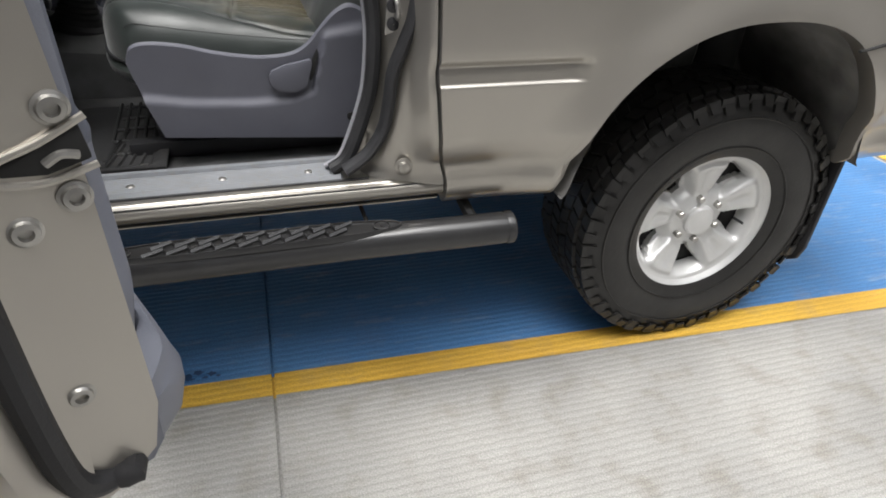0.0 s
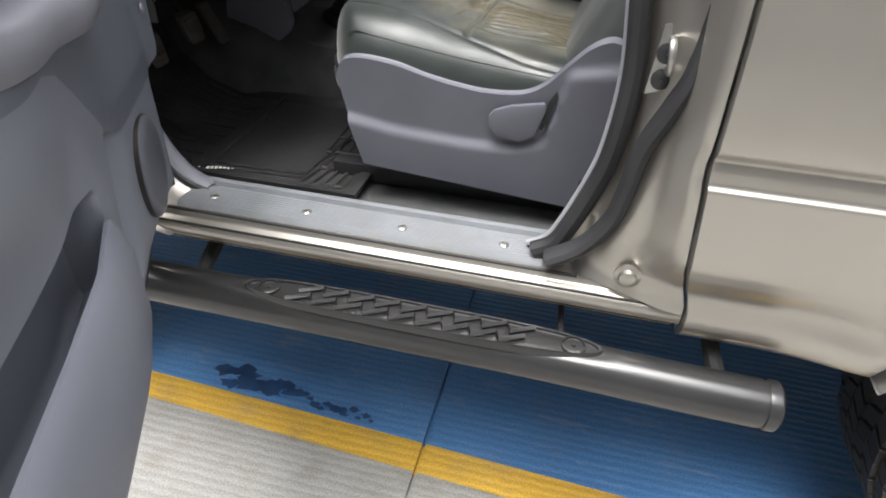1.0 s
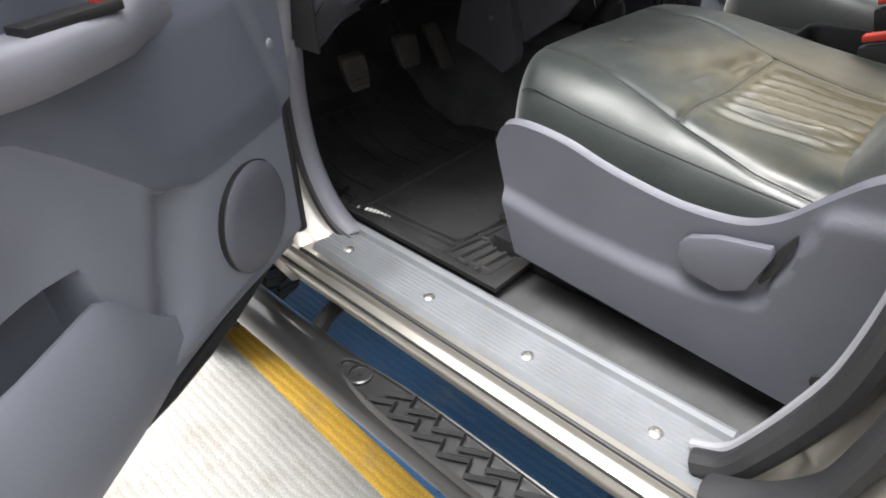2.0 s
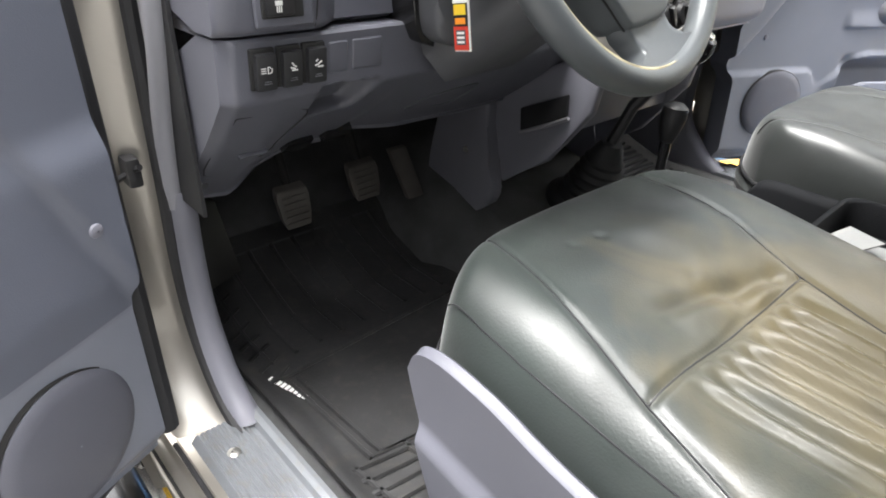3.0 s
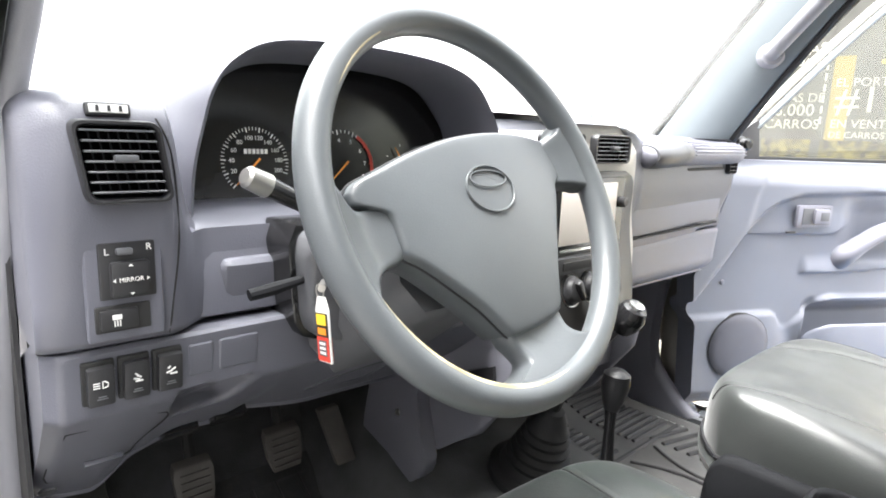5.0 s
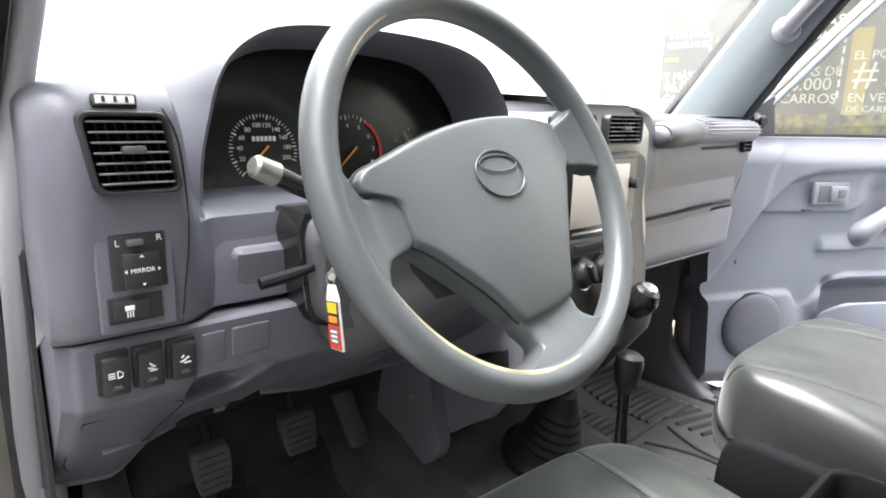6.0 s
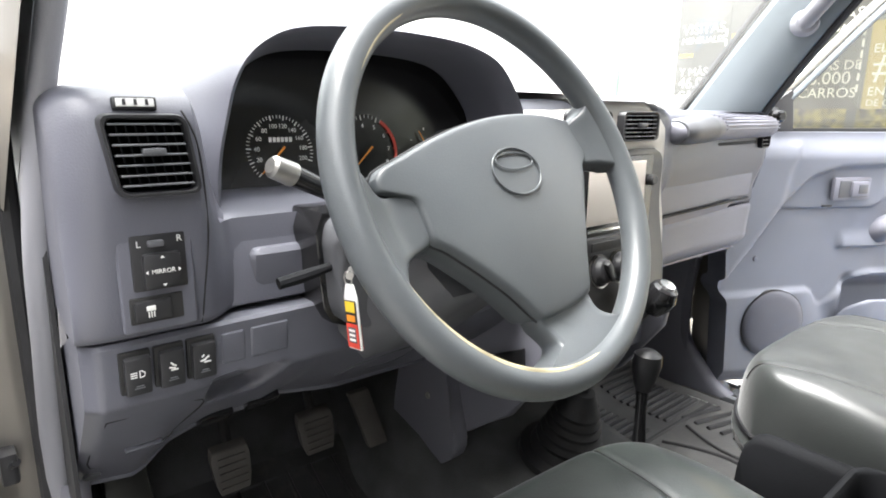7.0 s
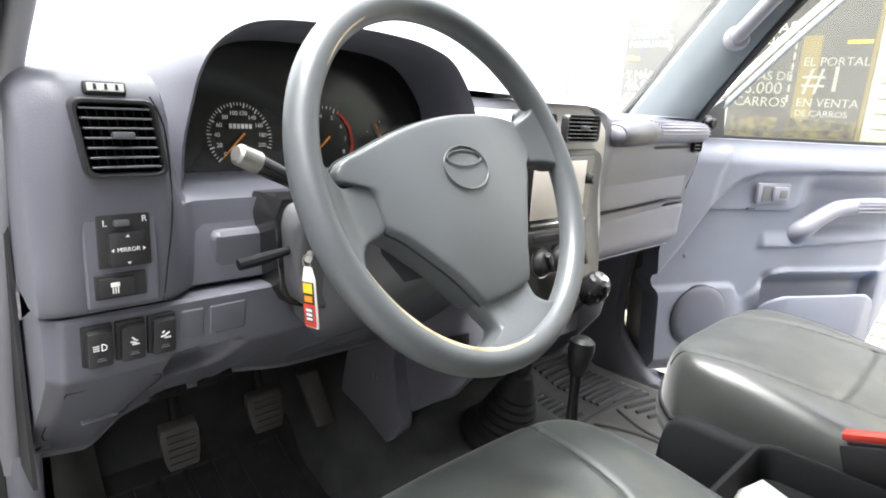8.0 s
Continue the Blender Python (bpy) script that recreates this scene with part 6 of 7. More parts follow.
# three rocker switches and blanks on the lower panel
LEAN = Euler((0, radians(6), 0)).to_matrix()
for k, y in enumerate((0.231, 0.258, 0.285)):
    o = on_knee(y, 1.082, 0.003)
    sw = part("rocker_switch", box(o, (0.014, 0.0205, 0.034), 0.0025, rot=LEAN), BLACK, car, "black rocker switch with white symbol")
    part("switch_gap", box(o + V(-0.004, -0.001, 0.002), (0.010, 0.0245, 0.038), 0.0015, rot=LEAN), DARK, sw)
    c = o + V(0.0077, 0, 0.002)
    bm = bmesh.new()
    if k == 0:
        tube([c + V(0, 0.0005, -0.003), c + V(0, 0.004, -0.002), c + V(0, 0.0045, 0.001), c + V(0, 0.002, 0.003), c + V(0, 0.0005, 0.003)], 0.0005, 5, bm=bm, closed=True)
        for q in range(3):
            box(c + V(0, -0.004, -0.002 + 0.002 * q), (0.0008, 0.005, 0.0007), bm=bm)
    else:
        for q in range(4):
            box(c + V(0, (-1) ** q * 0.0015 * k * 0.6, -0.003 + 0.002 * q), (0.0008, 0.006 - 0.001 * q, 0.0012), bm=bm, rot=Euler((0.5 * q * (k - 1.5), 0, 0)).to_matrix())
    part("symbol", bm, WHITE, sw)
    part("caption_bar", box(c + V(-0.0008, 0, -0.0105), (0.0012, 0.006, 0.0007)), SLAT_GREY, sw)
    part("caption_bar", box(c + V(-0.001, 0, -0.0125), (0.0012, 0.008, 0.0007)), SLAT_GREY, sw)
for y0, y1 in ((0.303, 0.3255), (0.331, 0.369)):
    part("blank_cover", box(on_knee((y0 + y1) / 2, 1.085, -0.0015), (0.006, y1 - y0, 0.031), 0.0028, rot=LEAN, seg=3), DASH, car)
corners = ((0.207, 1.036), (0.291, 1.028), (0.277, 0.985), (0.262, 0.965), (0.202, 0.948))
groove([on_knee(y, z, 0.0) for y, z in corners] + [on_knee(0.207, 1.036)], 0.0008)
part("lid_catch", box(on_knee(0.245, 0.975, 0.002), (0.006, 0.034, 0.006), 0.002, rot=Euler((0, radians(45), 0)).to_matrix()), DASH, car)
part("panel_screw", lathe([(0.009, 0), (0.008, 0.003), (0.001, 0.003)], on_knee(0.206, 0.925, 0.0), (0.7, 0, -0.7), 14), TRIM_DARK, car)
SLOPE = Euler((0, radians(48), 0)).to_matrix()
for y, z in ((0.336, 0.950), (0.391, 0.955)):
    b = part("lower_switch", box(on_knee(y, z, 0.003), (0.014, 0.038, 0.026), 0.002, rot=SLOPE), GLOSS_BLACK, car, "small black switch under the dashboard")
    part("symbol", box(on_knee(y - 0.002, z, 0.0100), (0.001, 0.007, 0.004), rot=SLOPE), SLAT_GREY, b)
corners = ((0.462, 0.988), (0.482, 1.006), (0.556, 1.014), (0.558, 0.996), (0.536, 0.980))
groove([on_knee(y, z, 0.0005) for y, z in corners] + [on_knee(0.462, 0.988, 0.0005)], 0.0008, TRIM_DARK)
# smooth pad beside the column
part("column_pad", box((-0.817, 0.386, 1.142), (0.024, 0.088, 0.058), 0.0115, rot=Euler((0, radians(8), 0)).to_matrix(), seg=3), DASH, car)

# instrument binnacle: hood, face and dials
hood_line = [(0.322, 1.19), (0.327, 1.25), (0.338, 1.296), (0.347, 1.325), (0.362, 1.350), (0.385, 1.369), (0.415, 1.381), (0.464, 1.387), (0.54, 1.3885), (0.618, 1.385), (0.665, 1.3775), (0.702, 1.363), (0.730, 1.335), (0.752, 1.299), (0.763, 1.25), (0.768, 1.19)]
hl = curve([V(0, y, z) for y, z in hood_line], 5)
cen = V(0, 0.545, 1.25)
rows = []
for p in hl:
    d = (p - cen)
    def at(x, k, dz=0.0):
        return V(x, cen.y + d.y * k, cen.z + d.z * k + dz)
    rows.append([at(-1.06, 1.12, -0.05), at(-0.96, 1.08, -0.01), at(-0.88, 1.03), at(-0.845, 1.005), at(-0.836, 0.985), at(-0.840, 0.965), at(-0.87, 0.925), at(-0.925, 0.86)])
part("instrument_hood", loft(rows, False, False), DASH, car, "curved dashboard hood over the dials", 60)
bm = bmesh.new()
bm.faces.new([bm.verts.new(V(-0.917 - 0.167 * (cen.z + (p.z - cen.z) * 0.90 - 1.19), cen.y + (p.y - cen.y) * 0.90, cen.z + (p.z - cen.z) * 0.90)) for p in hl])
part("instrument_face", bm, GLOSS_BLACK, car)
part("lower_surround", loft([[V(x, y, z) for y in (0.318, 0.35, 0.45, 0.6, 0.76, 0.80)] for x, z in ((-0.805, 1.118), (-0.808, 1.16), (-0.82, 1.195), (-0.845, 1.212), (-0.92, 1.214))], False, False), DASH, car)


def dial(y, z, r, labels, red_from, needle, group, first=225, sweep=270):
    """A dial with ticks, figures and an orange needle."""
    ob = new("dial")
    ob.parent = car
    tagged(ob, group)
    lean = V(0.985, 0, 0.17)
    upv = V(-0.17, 0, 0.985)
    c = V(-0.917 - 0.167 * (z - 1.19), y, z) + lean * 0.002
    def P(a, k, off=0.0):
        return c + (V(0, 1, 0) * math.cos(a) + upv * math.sin(a)) * r * k + lean * off
    n = len(labels)
    bm, rb = bmesh.new(), bmesh.new()
    m = 4 if n > 3 else 2
    for k in range((n - 1) * m + 1):
        f = k / ((n - 1) * m)
        a = radians(first - sweep * f)
        big = k % m == 0
        t = V(0, 1, 0) * -math.sin(a) + upv * math.cos(a)
        w = 0.0007 if big else 0.0004
        q = [P(a, 1.0) + t * w, P(a, 1.0) - t * w, P(a, 0.86 if big else 0.91) - t * w, P(a, 0.86 if big else 0.91) + t * w]
        prism(q, lean * 0.0006, bm=rb if f > red_from else bm)
        if big and labels[k // m]:
            letters("figure", labels[k // m], r * 0.175, facing(P(a, 0.70, 0.0006), (0, 1, 0), upv), WHITE, ob, 0.0002)
    part("tick", bm, WHITE, ob)
    if red_from < 0.8:
        arc = [radians(first - sweep * (red_from + (1 - red_from) * i / 16)) for i in range(17)]
        for a, b in zip(arc, arc[1:]):
            prism([P(a, 1.0), P(b, 1.0), P(b, 0.90), P(a, 0.90)], lean * 0.0004, bm=rb)
    if len(rb.faces):
        part("red_tick", rb, RED, ob)
    else:
        rb.free()
    a = radians(first - sweep * needle)
    t = V(0, 1, 0) * -math.sin(a) + upv * math.cos(a)
    part("needle", prism([P(a, 0.9, 0.003) + t * 0.0004, P(a, 0.9, 0.003) - t * 0.0004, P(a, -0.15, 0.003) - t * 0.0013, P(a, -0.15, 0.003) + t * 0.0013], lean * 0.001), ORANGE, ob)
    return ob, c, lean, upv


sp, c, lean, upv = dial(0.4345, 1.253, 0.0412, ["0", "20", "40", "60", "80", "100", "120", "140", "160", "180", "200"], 2, 0.0, "speedometer with white figures and orange needle", 224, 243)
bm = bmesh.new()
for k in range(6):
    box(c + V(0.001, -0.0125 + 0.005 * k, 0.013), (0.001, 0.0034, 0.0055), bm=bm)
part("odometer_bar", bm, WHITE, sp)
tach, c, lean, upv = dial(0.5545, 1.2495, 0.0455, ["0", "1", "2", "3", "4", "5", "6", "7", "8"], 0.66, 0.02, "rev counter with red band", 227, 256)
letters("marking", "x1000r/min", 0.0055, facing(c + V(0.001, 0.016, -0.034), (0, 1, 0), upv), WHITE, tach, 0.0002)
part("warning_lamp", box((-0.916, 0.352, 1.252), (0.002, 0.004, 0.003)), ORANGE, car)
dial(0.648, 1.252, 0.026, ["C", "", "H"], 0.9, 0.4, "small temperature gauge")

# ---- centre panel ----
def panel_x(z):
    return -0.762 + 0.03 * smooth(1.20, 1.02, z) - 0.012 * smooth(1.27, 1.31, z)


rows = []
for k in range(25):
    z = 1.318 - 0.318 * k / 24
    x = panel_x(z)
    tuck = 0.045 * smooth(1.272, 1.320, z) ** 2
    wl, wr = 0.722 + 0.036 * smooth(1.20, 1.27, z) + tuck + 0.02 * smooth(1.1, 1.0, z), 0.998 - tuck - 0.05 * smooth(1.15, 1.0, z)
    rows.append([V(x - 0.09, wl - 0.004, z), V(x - 0.012, wl, z), V(x - 0.002, wl + 0.008, z), V(x, wl + 0.02, z), V(x, wr - 0.02, z), V(x - 0.002, wr - 0.008, z), V(x - 0.012, wr, z), V(x - 0.09, wr + 0.006, z)])
part("centre_panel", loft(rows, False, False), CREAM, car, "grey centre dashboard moulding", 50)
part("panel_top", loft([[V(x, y, z) for y in (0.775, 0.79, 0.865, 0.965, 1.01)] for x, z in ((-0.765, 1.316), (-0.79, 1.324), (-0.90, 1.330), (-1.1, 1.31))], False, False), DASH, car)
rows = []
for k in range(31):
    z = 1.005 + 0.245 * k / 30
    yr = lerp([(1.005, 0.94), (1.02, 0.955), (1.08, 0.968), (1.20, 0.980), (1.222, 0.981), (1.236, 0.979), (1.245, 0.970), (1.250, 0.955)], z)
    x = panel_x(z)
    rows.append([V(x - 0.003, 0.752, z), V(x + 0.004, 0.754, z), V(x + 0.006, 0.758, z), V(x + 0.006, yr - 0.006, z), V(x + 0.004, yr - 0.002, z), V(x - 0.003, yr, z)])
bm = loft(rows, False, False)
part("panel_bezel", bm, BEZEL, car, "dark glossy radio and heater surround")
radio = part("radio", box((-0.752, 0.853, 1.190), (0.012, 0.166, 0.104), 0.004), GLOSS_BLACK, car, "car stereo with large touch screen")
part("screen", box((-0.7455, 0.847, 1.192), (0.002, 0.132, 0.084), 0.0008), SCREEN, radio, "screen under pale protective film")
part("radio_knob", lathe([(0.008, 0), (0.008, 0.008), (0.006, 0.010), (0.001, 0.010)], V(-0.746, 0.926, 1.205), (1, 0, 0), 16), BLACK, radio)
part("radio_slot", box((-0.7455, 0.853, 1.1425), (0.004, 0.14, 0.004), 0.001), CHROME, radio)
clock = part("ashtray", box((-0.742, 0.828, 1.123), (0.012, 0.135, 0.024), 0.003), BLACK, car)
part("tray_slot", box((-0.7355, 0.822, 1.123), (0.003, 0.08, 0.012), 0.001), DARK, clock)
for y in (0.804, 0.849, 0.894):
    o = V(panel_x(1.088) + 0.006, y, 1.088)
    kn = part("heater_knob", lathe([(0.021, 0), (0.021, 0.003), (0.018, 0.005), (0.016, 0.012), (0.013, 0.014), (0.001, 0.014)], o, (1, 0, 0.2), 24), BLACK, car, "black rotary heater knob")
    part("knob_bar", box(o + V(0.016, 0, 0.003), (0.008, 0.008, 0.030), 0.002, rot=Euler((radians(30), 0, 0)).to_matrix()), BLACK, kn)
    part("knob_ring", lathe([(0.0215, 0.001), (0.0235, 0.002), (0.0235, -0.002)], o, (1, 0, 0.2), 24), STEEL, kn)
part("lighter_panel", box((-0.735, 0.865, 1.030), (0.014, 0.17, 0.035), 0.004), BLACK, car)

# lower console sides
for side in (False, True):
    fy = (lambda y: 2 * CX - y) if side else (lambda y: y)
    lobe = [(-1.045, 0.905), (-0.940, 0.955), (-0.928, 0.86), (-0.906, 0.79), (-0.918, 0.755), (-0.945, 0.735), (-0.985, 0.724), (-1.030, 0.724), (-1.062, 0.742), (-1.072, 0.785), (-1.060, 0.85)]
    face = [(-0.945, 0.955), (-0.80, 1.03), (-0.735, 1.02), (-0.745, 0.96), (-0.79, 0.90), (-0.815, 0.865), (-0.86, 0.835), (-0.905, 0.80)]
    d = 1 if not side else -1
    cs = part("console_side", prism([V(x, fy(0.716), z) for x, z in face], (0, 0.016 * d, 0), 0.005, seg=3), TRIM, car, "grey plastic console side panel")
    part("console_lobe", prism([V(x, fy(0.694), z) for x, z in [tuple(p)[:2] for p in curve([V(x, z, 0) for x, z in lobe + lobe[:1]], 3)[:-1]]], (0, 0.030 * d, 0), 0.007, seg=3), TRIM, cs, sharp=50)
    part("panel_screw", lathe([(0.006, 0), (0.005, 0.002), (0.001, 0.002)], V(-0.975, fy(0.694), 0.845), (0, -1 if not side else 1, 0), 12), STEEL, cs)
    part("map_pocket", prism([V(x, fy(0.714), z) for x, z in ((-0.872, 0.942), (-0.785, 0.983), (-0.782, 0.950), (-0.868, 0.905))], (0, -0.006 * d, 0), 0.002), BLACK, cs)
    part("pocket_lip", tube([V(x, fy(0.711), z) for x, z in ((-0.870, 0.903), (-0.820, 0.926), (-0.780, 0.948))], 0.0035, 8), PALE, cs)
bm = box((-0.86, CX, 0.965), (0.16, 0.30, 0.09), 0.012)
part("console_front", bm, TRIM, car)

# passenger side of the dashboard: grip, vent line, glove box
def far(y):
    """How far the passenger's side of the dashboard stands back at y."""
    return -0.035 * smooth(1.03, 1.46, y)


grip = part("dash_grip", loft([[V(-0.776 + far(y) + e * 0.030 * math.cos(a), y, 1.270 + 0.006 * smooth(1.03, 1.2, y) + k * 0.0205 * math.sin(a)) for a in (2 * math.pi * q / 20 for q in range(20))] for y, e, k in ((1.026, 0.3, 0.5), (1.032, 0.7, 0.8), (1.045, 0.9, 0.92), (1.08, 1.0, 0.95), (1.15, 1.0, 1.0), (1.25, 1.0, 1.05), (1.36, 1.0, 1.05), (1.43, 0.95, 1.05), (1.465, 0.75, 1.0), (1.478, 0.4, 0.7))], True, True), TRIM, car, "grey dashboard grab handle with ribbed end", 60)
for k in range(6):
    a = radians(-4 + 17 * k)
    part("grip_rib", tube([V(-0.776 + far(y) + 0.0305 * math.cos(a), y, 1.276 + 0.0220 * math.sin(a)) for y in (1.17, 1.22, 1.27, 1.32, 1.37, 1.42, 1.45)], 0.0014, 6), TRIM, grip)
part("grip_sleeve", loft([[V(-0.776 + far(y) + e * 0.033 * math.cos(a), y, 1.2715 + 0.004 * smooth(1.03, 1.15, y) + e * 0.0225 * math.sin(a)) for a in (2 * math.pi * q / 20 for q in range(20))] for y, e in ((1.036, 0.80), (1.045, 0.93), (1.07, 1.0), (1.13, 1.03), (1.158, 1.0), (1.162, 0.9))], True, True), TRIM_DARK, grip, "dark smooth grip pad", 60)
part("grip_shadow_gap", box((-0.800, 1.24, 1.246), (0.010, 0.36, 0.006), 0.001, rot=Euler((0, 0, radians(4.5))).to_matrix()), DARK, grip)
part("glove_lid", sheet(lambda u, v: V(-0.792 + far(1.03 + 0.42 * u) - 0.004 * v + 0.006 * math.sin(math.pi * v), 1.03 + 0.42 * u, 1.1345 + 0.105 * v), 14, 8, (-0.012, 0, 0)), TRIM, car, "grey upper glove box lid")
gl = part("glove_box", sheet(lambda u, v: V(-0.850 + far(1.02 + 0.34 * u) + 0.055 * v + 0.004 * math.sin(math.pi * v), 1.02 + (0.36 - 0.09 * (1 - v)) * u, 1.010 + 0.118 * v), 12, 8, (-0.012, 0, 0)), TRIM, car, "grey lower glove box")
part("glove_latch", box((-0.817, 1.07, 1.095), (0.008, 0.062, 0.026), 0.002, rot=Euler((0, radians(22), radians(4))).to_matrix()), DARK, gl)
part("latch_paddle", box((-0.813, 1.078, 1.093), (0.009, 0.040, 0.019), 0.002, rot=Euler((0, radians(22), radians(4))).to_matrix()), TRIM, gl)
part("glove_seam", box((-0.803, 1.23, 1.1305), (0.006, 0.40, 0.003), rot=Euler((0, 0, radians(4.5))).to_matrix()), DARK, gl)

# ---- steering ----
SC = V(-0.6276, 0.5125, 1.2391)
TA, TY = radians(26.3), radians(2.6)
SN = V(math.cos(TA) * math.cos(TY), math.sin(TY), math.sin(TA) * math.cos(TY))
SY = V(0, 0, 1).cross(SN).normalized()
SQ = SN.cross(SY)


def S(y, q, n=0.0):
    return SC + SY * y + SQ * q + SN * n


steer = new("steering_wheel")
steer.parent = car
tagged(steer, "grey three-spoke steering wheel, worn pale along the inner rim")
RR, RT = 0.1748, 0.0138


def rim_ring(k, n=18):
    """The rim's section at one angle: an upright oval with two thumb flats."""
    a = 2 * math.pi * k / 96
    ring = []
    for i in range(n):
        b = 2 * math.pi * i / n
        r = RR + RT * 0.97 * math.cos(b)
        ring.append(S(r * math.cos(a), r * math.sin(a), RT * 1.08 * math.sin(b)))
    return ring


bm = loft([rim_ring(k) for k in range(97)], True, False)
bmesh.ops.remove_doubles(bm, verts=bm.verts, dist=1e-6)
part("rim", bm, WHEEL_GREY, steer)
part("rim_wear", tube([S((RR - 0.0088) * math.cos(a), (RR - 0.0088) * math.sin(a), 0.0088) for a in (radians(196 + 92 * k / 40) for k in range(41))], [0.0030 * math.sin(math.pi * (k + 0.5) / 41) ** 0.5 for k in range(41)], 8), WEAR, steer, "worn pale inner edge of the rim")
part("rim_wear", tube([S((RR - 0.0070) * math.cos(a), (RR - 0.0070) * math.sin(a), 0.0106) for a in (radians(112 + 40 * k / 24) for k in range(25))], [0.0022 * math.sin(math.pi * (k + 0.5) / 25) ** 0.5 for k in range(25)], 8), WEAR, steer, "worn pale patch on the rim")
# hub cover, dished below the rim, with a wing on each side
COVER = ((-0.140, 0.016), (-0.132, 0.025), (-0.112, 0.0325), (-0.071, 0.0475), (-0.026, 0.0600), (0.022, 0.0680), (0.073, 0.0705), (0.122, 0.0665), (0.139, 0.061), (0.1465, 0.047), (0.140, 0.026), (0.126, 0.015), (0.120, 0.002), (0.104, -0.026), (0.093, -0.050), (0.081, -0.078), (0.073, -0.108), (0.064, -0.115), (0.036, -0.1205), (0.000, -0.1235), (-0.012, -0.119), (-0.036, -0.094), (-0.062, -0.071), (-0.088, -0.049), (-0.103, -0.039), (-0.106, -0.026), (-0.110, -0.004), (-0.128, 0.004), (-0.138, 0.008), (-0.140, 0.016))
pad = curve([V(y, q, 0) for y, q in COVER], 4)[:-1]
ctr = V(0.010, -0.012, 0)


def dome(y, q):
    """The hub's even, slightly domed face."""
    return 0.001 - 0.011 * ((y - 0.005) / 0.145) ** 2 - 0.009 * ((q + 0.010) / 0.11) ** 2


def cover_ring(s, n):
    pts = [(ctr.x + (p.x - ctr.x) * s, ctr.y + (p.y - ctr.y) * s) for p in pad]
    return [S(y, q, dome(y, q) + n) for y, q in pts]


rows = [cover_ring(0.80, -0.060), cover_ring(0.96, -0.040), cover_ring(0.995, -0.022)]
rows += [cover_ring(s, n) for s, n in ((1.0, -0.009), (0.993, -0.0045), (0.98, -0.0015), (0.962, -0.0003), (0.94, 0.0), (0.88, 0.0), (0.80, 0.0), (0.70, 0.0), (0.58, 0.0), (0.45, 0.0), (0.30, 0.0), (0.15, 0.0), (0.05, 0.0))]
part("airbag_cover", loft(rows, True, True), WHEEL_GREY, steer, "smooth grey hub cover", 50)
part("cover_seam", tube(cover_ring(1.003, -0.0085), 0.0011, 6, closed=True), RUBBER, steer)
SPOKES = (
    ((-0.120, 0.004), (-0.138, 0.003), (-0.150, 0.010), (-0.164, 0.022), (-0.170, -0.010), (-0.168, -0.036), (-0.153, -0.078), (-0.1437, -0.0667), (-0.1349, -0.0557), (-0.123, -0.0475), (-0.103, -0.040), (-0.096, -0.020), (-0.104, 0.0)),
    ((-0.014, -0.108), (-0.008, -0.126), (-0.002, -0.1365), (-0.0009, -0.148), (-0.013, -0.156), (-0.040, -0.164), (0.0, -0.172), (0.055, -0.165), (0.102, -0.141), (0.0876, -0.1405), (0.076, -0.136), (0.069, -0.127), (0.068, -0.108), (0.045, -0.095)),
    ((0.110, 0.055), (0.130, 0.064), (0.142, 0.071), (0.150, 0.082), (0.163, 0.060), (0.171, 0.030), (0.170, 0.004), (0.160, 0.006), (0.148, 0.011), (0.132, 0.014), (0.115, 0.016), (0.095, 0.03)),
)
for outline in SPOKES:  # left, lower and right
    ring = curve([V(y, q, 0) for y, q in outline + outline[:1]], 4)[:-1]
    c = sum(ring, V(0, 0, 0)) / len(ring)
    rows = []
    for k, n in ((0.90, -0.026), (1.0, -0.016), (1.0, -0.008), (0.985, -0.004), (0.95, -0.0012), (0.90, 0.0), (0.75, 0.0), (0.5, 0.0), (0.25, 0.0), (0.05, 0.0)):
        flat = [(c.x + (p.x - c.x) * k, c.y + (p.y - c.y) * k) for p in ring]
        # level with the hub's face inside, with the rim outside
        rows.append([S(y, q, n + dome(y, q) - 0.004 + (0.011 - dome(y, q)) * smooth(0.122, 0.172, math.hypot(y, q))) for y, q in flat])
    part("spoke", loft(rows, True, True), WHEEL_GREY, steer, sharp=70)
# plain raised emblem
ec = (0.009, 0.010)


def oval(rx, ry, cx=0.0, cy=0.0, n=40):
    return [S(ec[0] + cx + rx * math.cos(a), ec[1] + cy + ry * math.sin(a), 0.0012 + dome(ec[0] + cx + rx * math.cos(a), ec[1] + cy + ry * math.sin(a))) for a in (2 * math.pi * k / n for k in range(n))]


part("emblem_ring", tube(oval(0.0315, 0.0220), 0.0010, 6, closed=True), WHEEL_GREY, steer)
part("emblem_ring", tube(oval(0.0245, 0.0080, 0.0, 0.0095), 0.0007, 6, closed=True), WHEEL_GREY, steer)
bm = lathe([(0.075, -0.05), (0.06, -0.07), (0.045, -0.09)], SC, SN, 24)
part("hub_back", bm, BLACK, steer)
# column, stalks, key
part("column_shroud", loft([[SC + SN * (-0.06 - 0.026 * k) + SY * (y * (0.9 + 0.02 * k)) + SQ * (q * (0.85 + 0.02 * k) - 0.003 * k) for y, q in ((-0.055, 0.045), (0.055, 0.045), (0.075, 0.02), (0.08, -0.06), (0.06, -0.095), (-0.06, -0.095), (-0.08, -0.06), (-0.075, 0.02))] for k in range(7)], True, True), TRIM_DARK, car, "dark grey steering column shroud", 75)
stalk = part("light_stalk", tube([V(-0.735, 0.45, 1.205), V(-0.725, 0.39, 1.228), V(-0.718, 0.345, 1.249)], [0.007, 0.008, 0.0095], 12), GLOSS_BLACK, car, "black light stalk with grey tip")
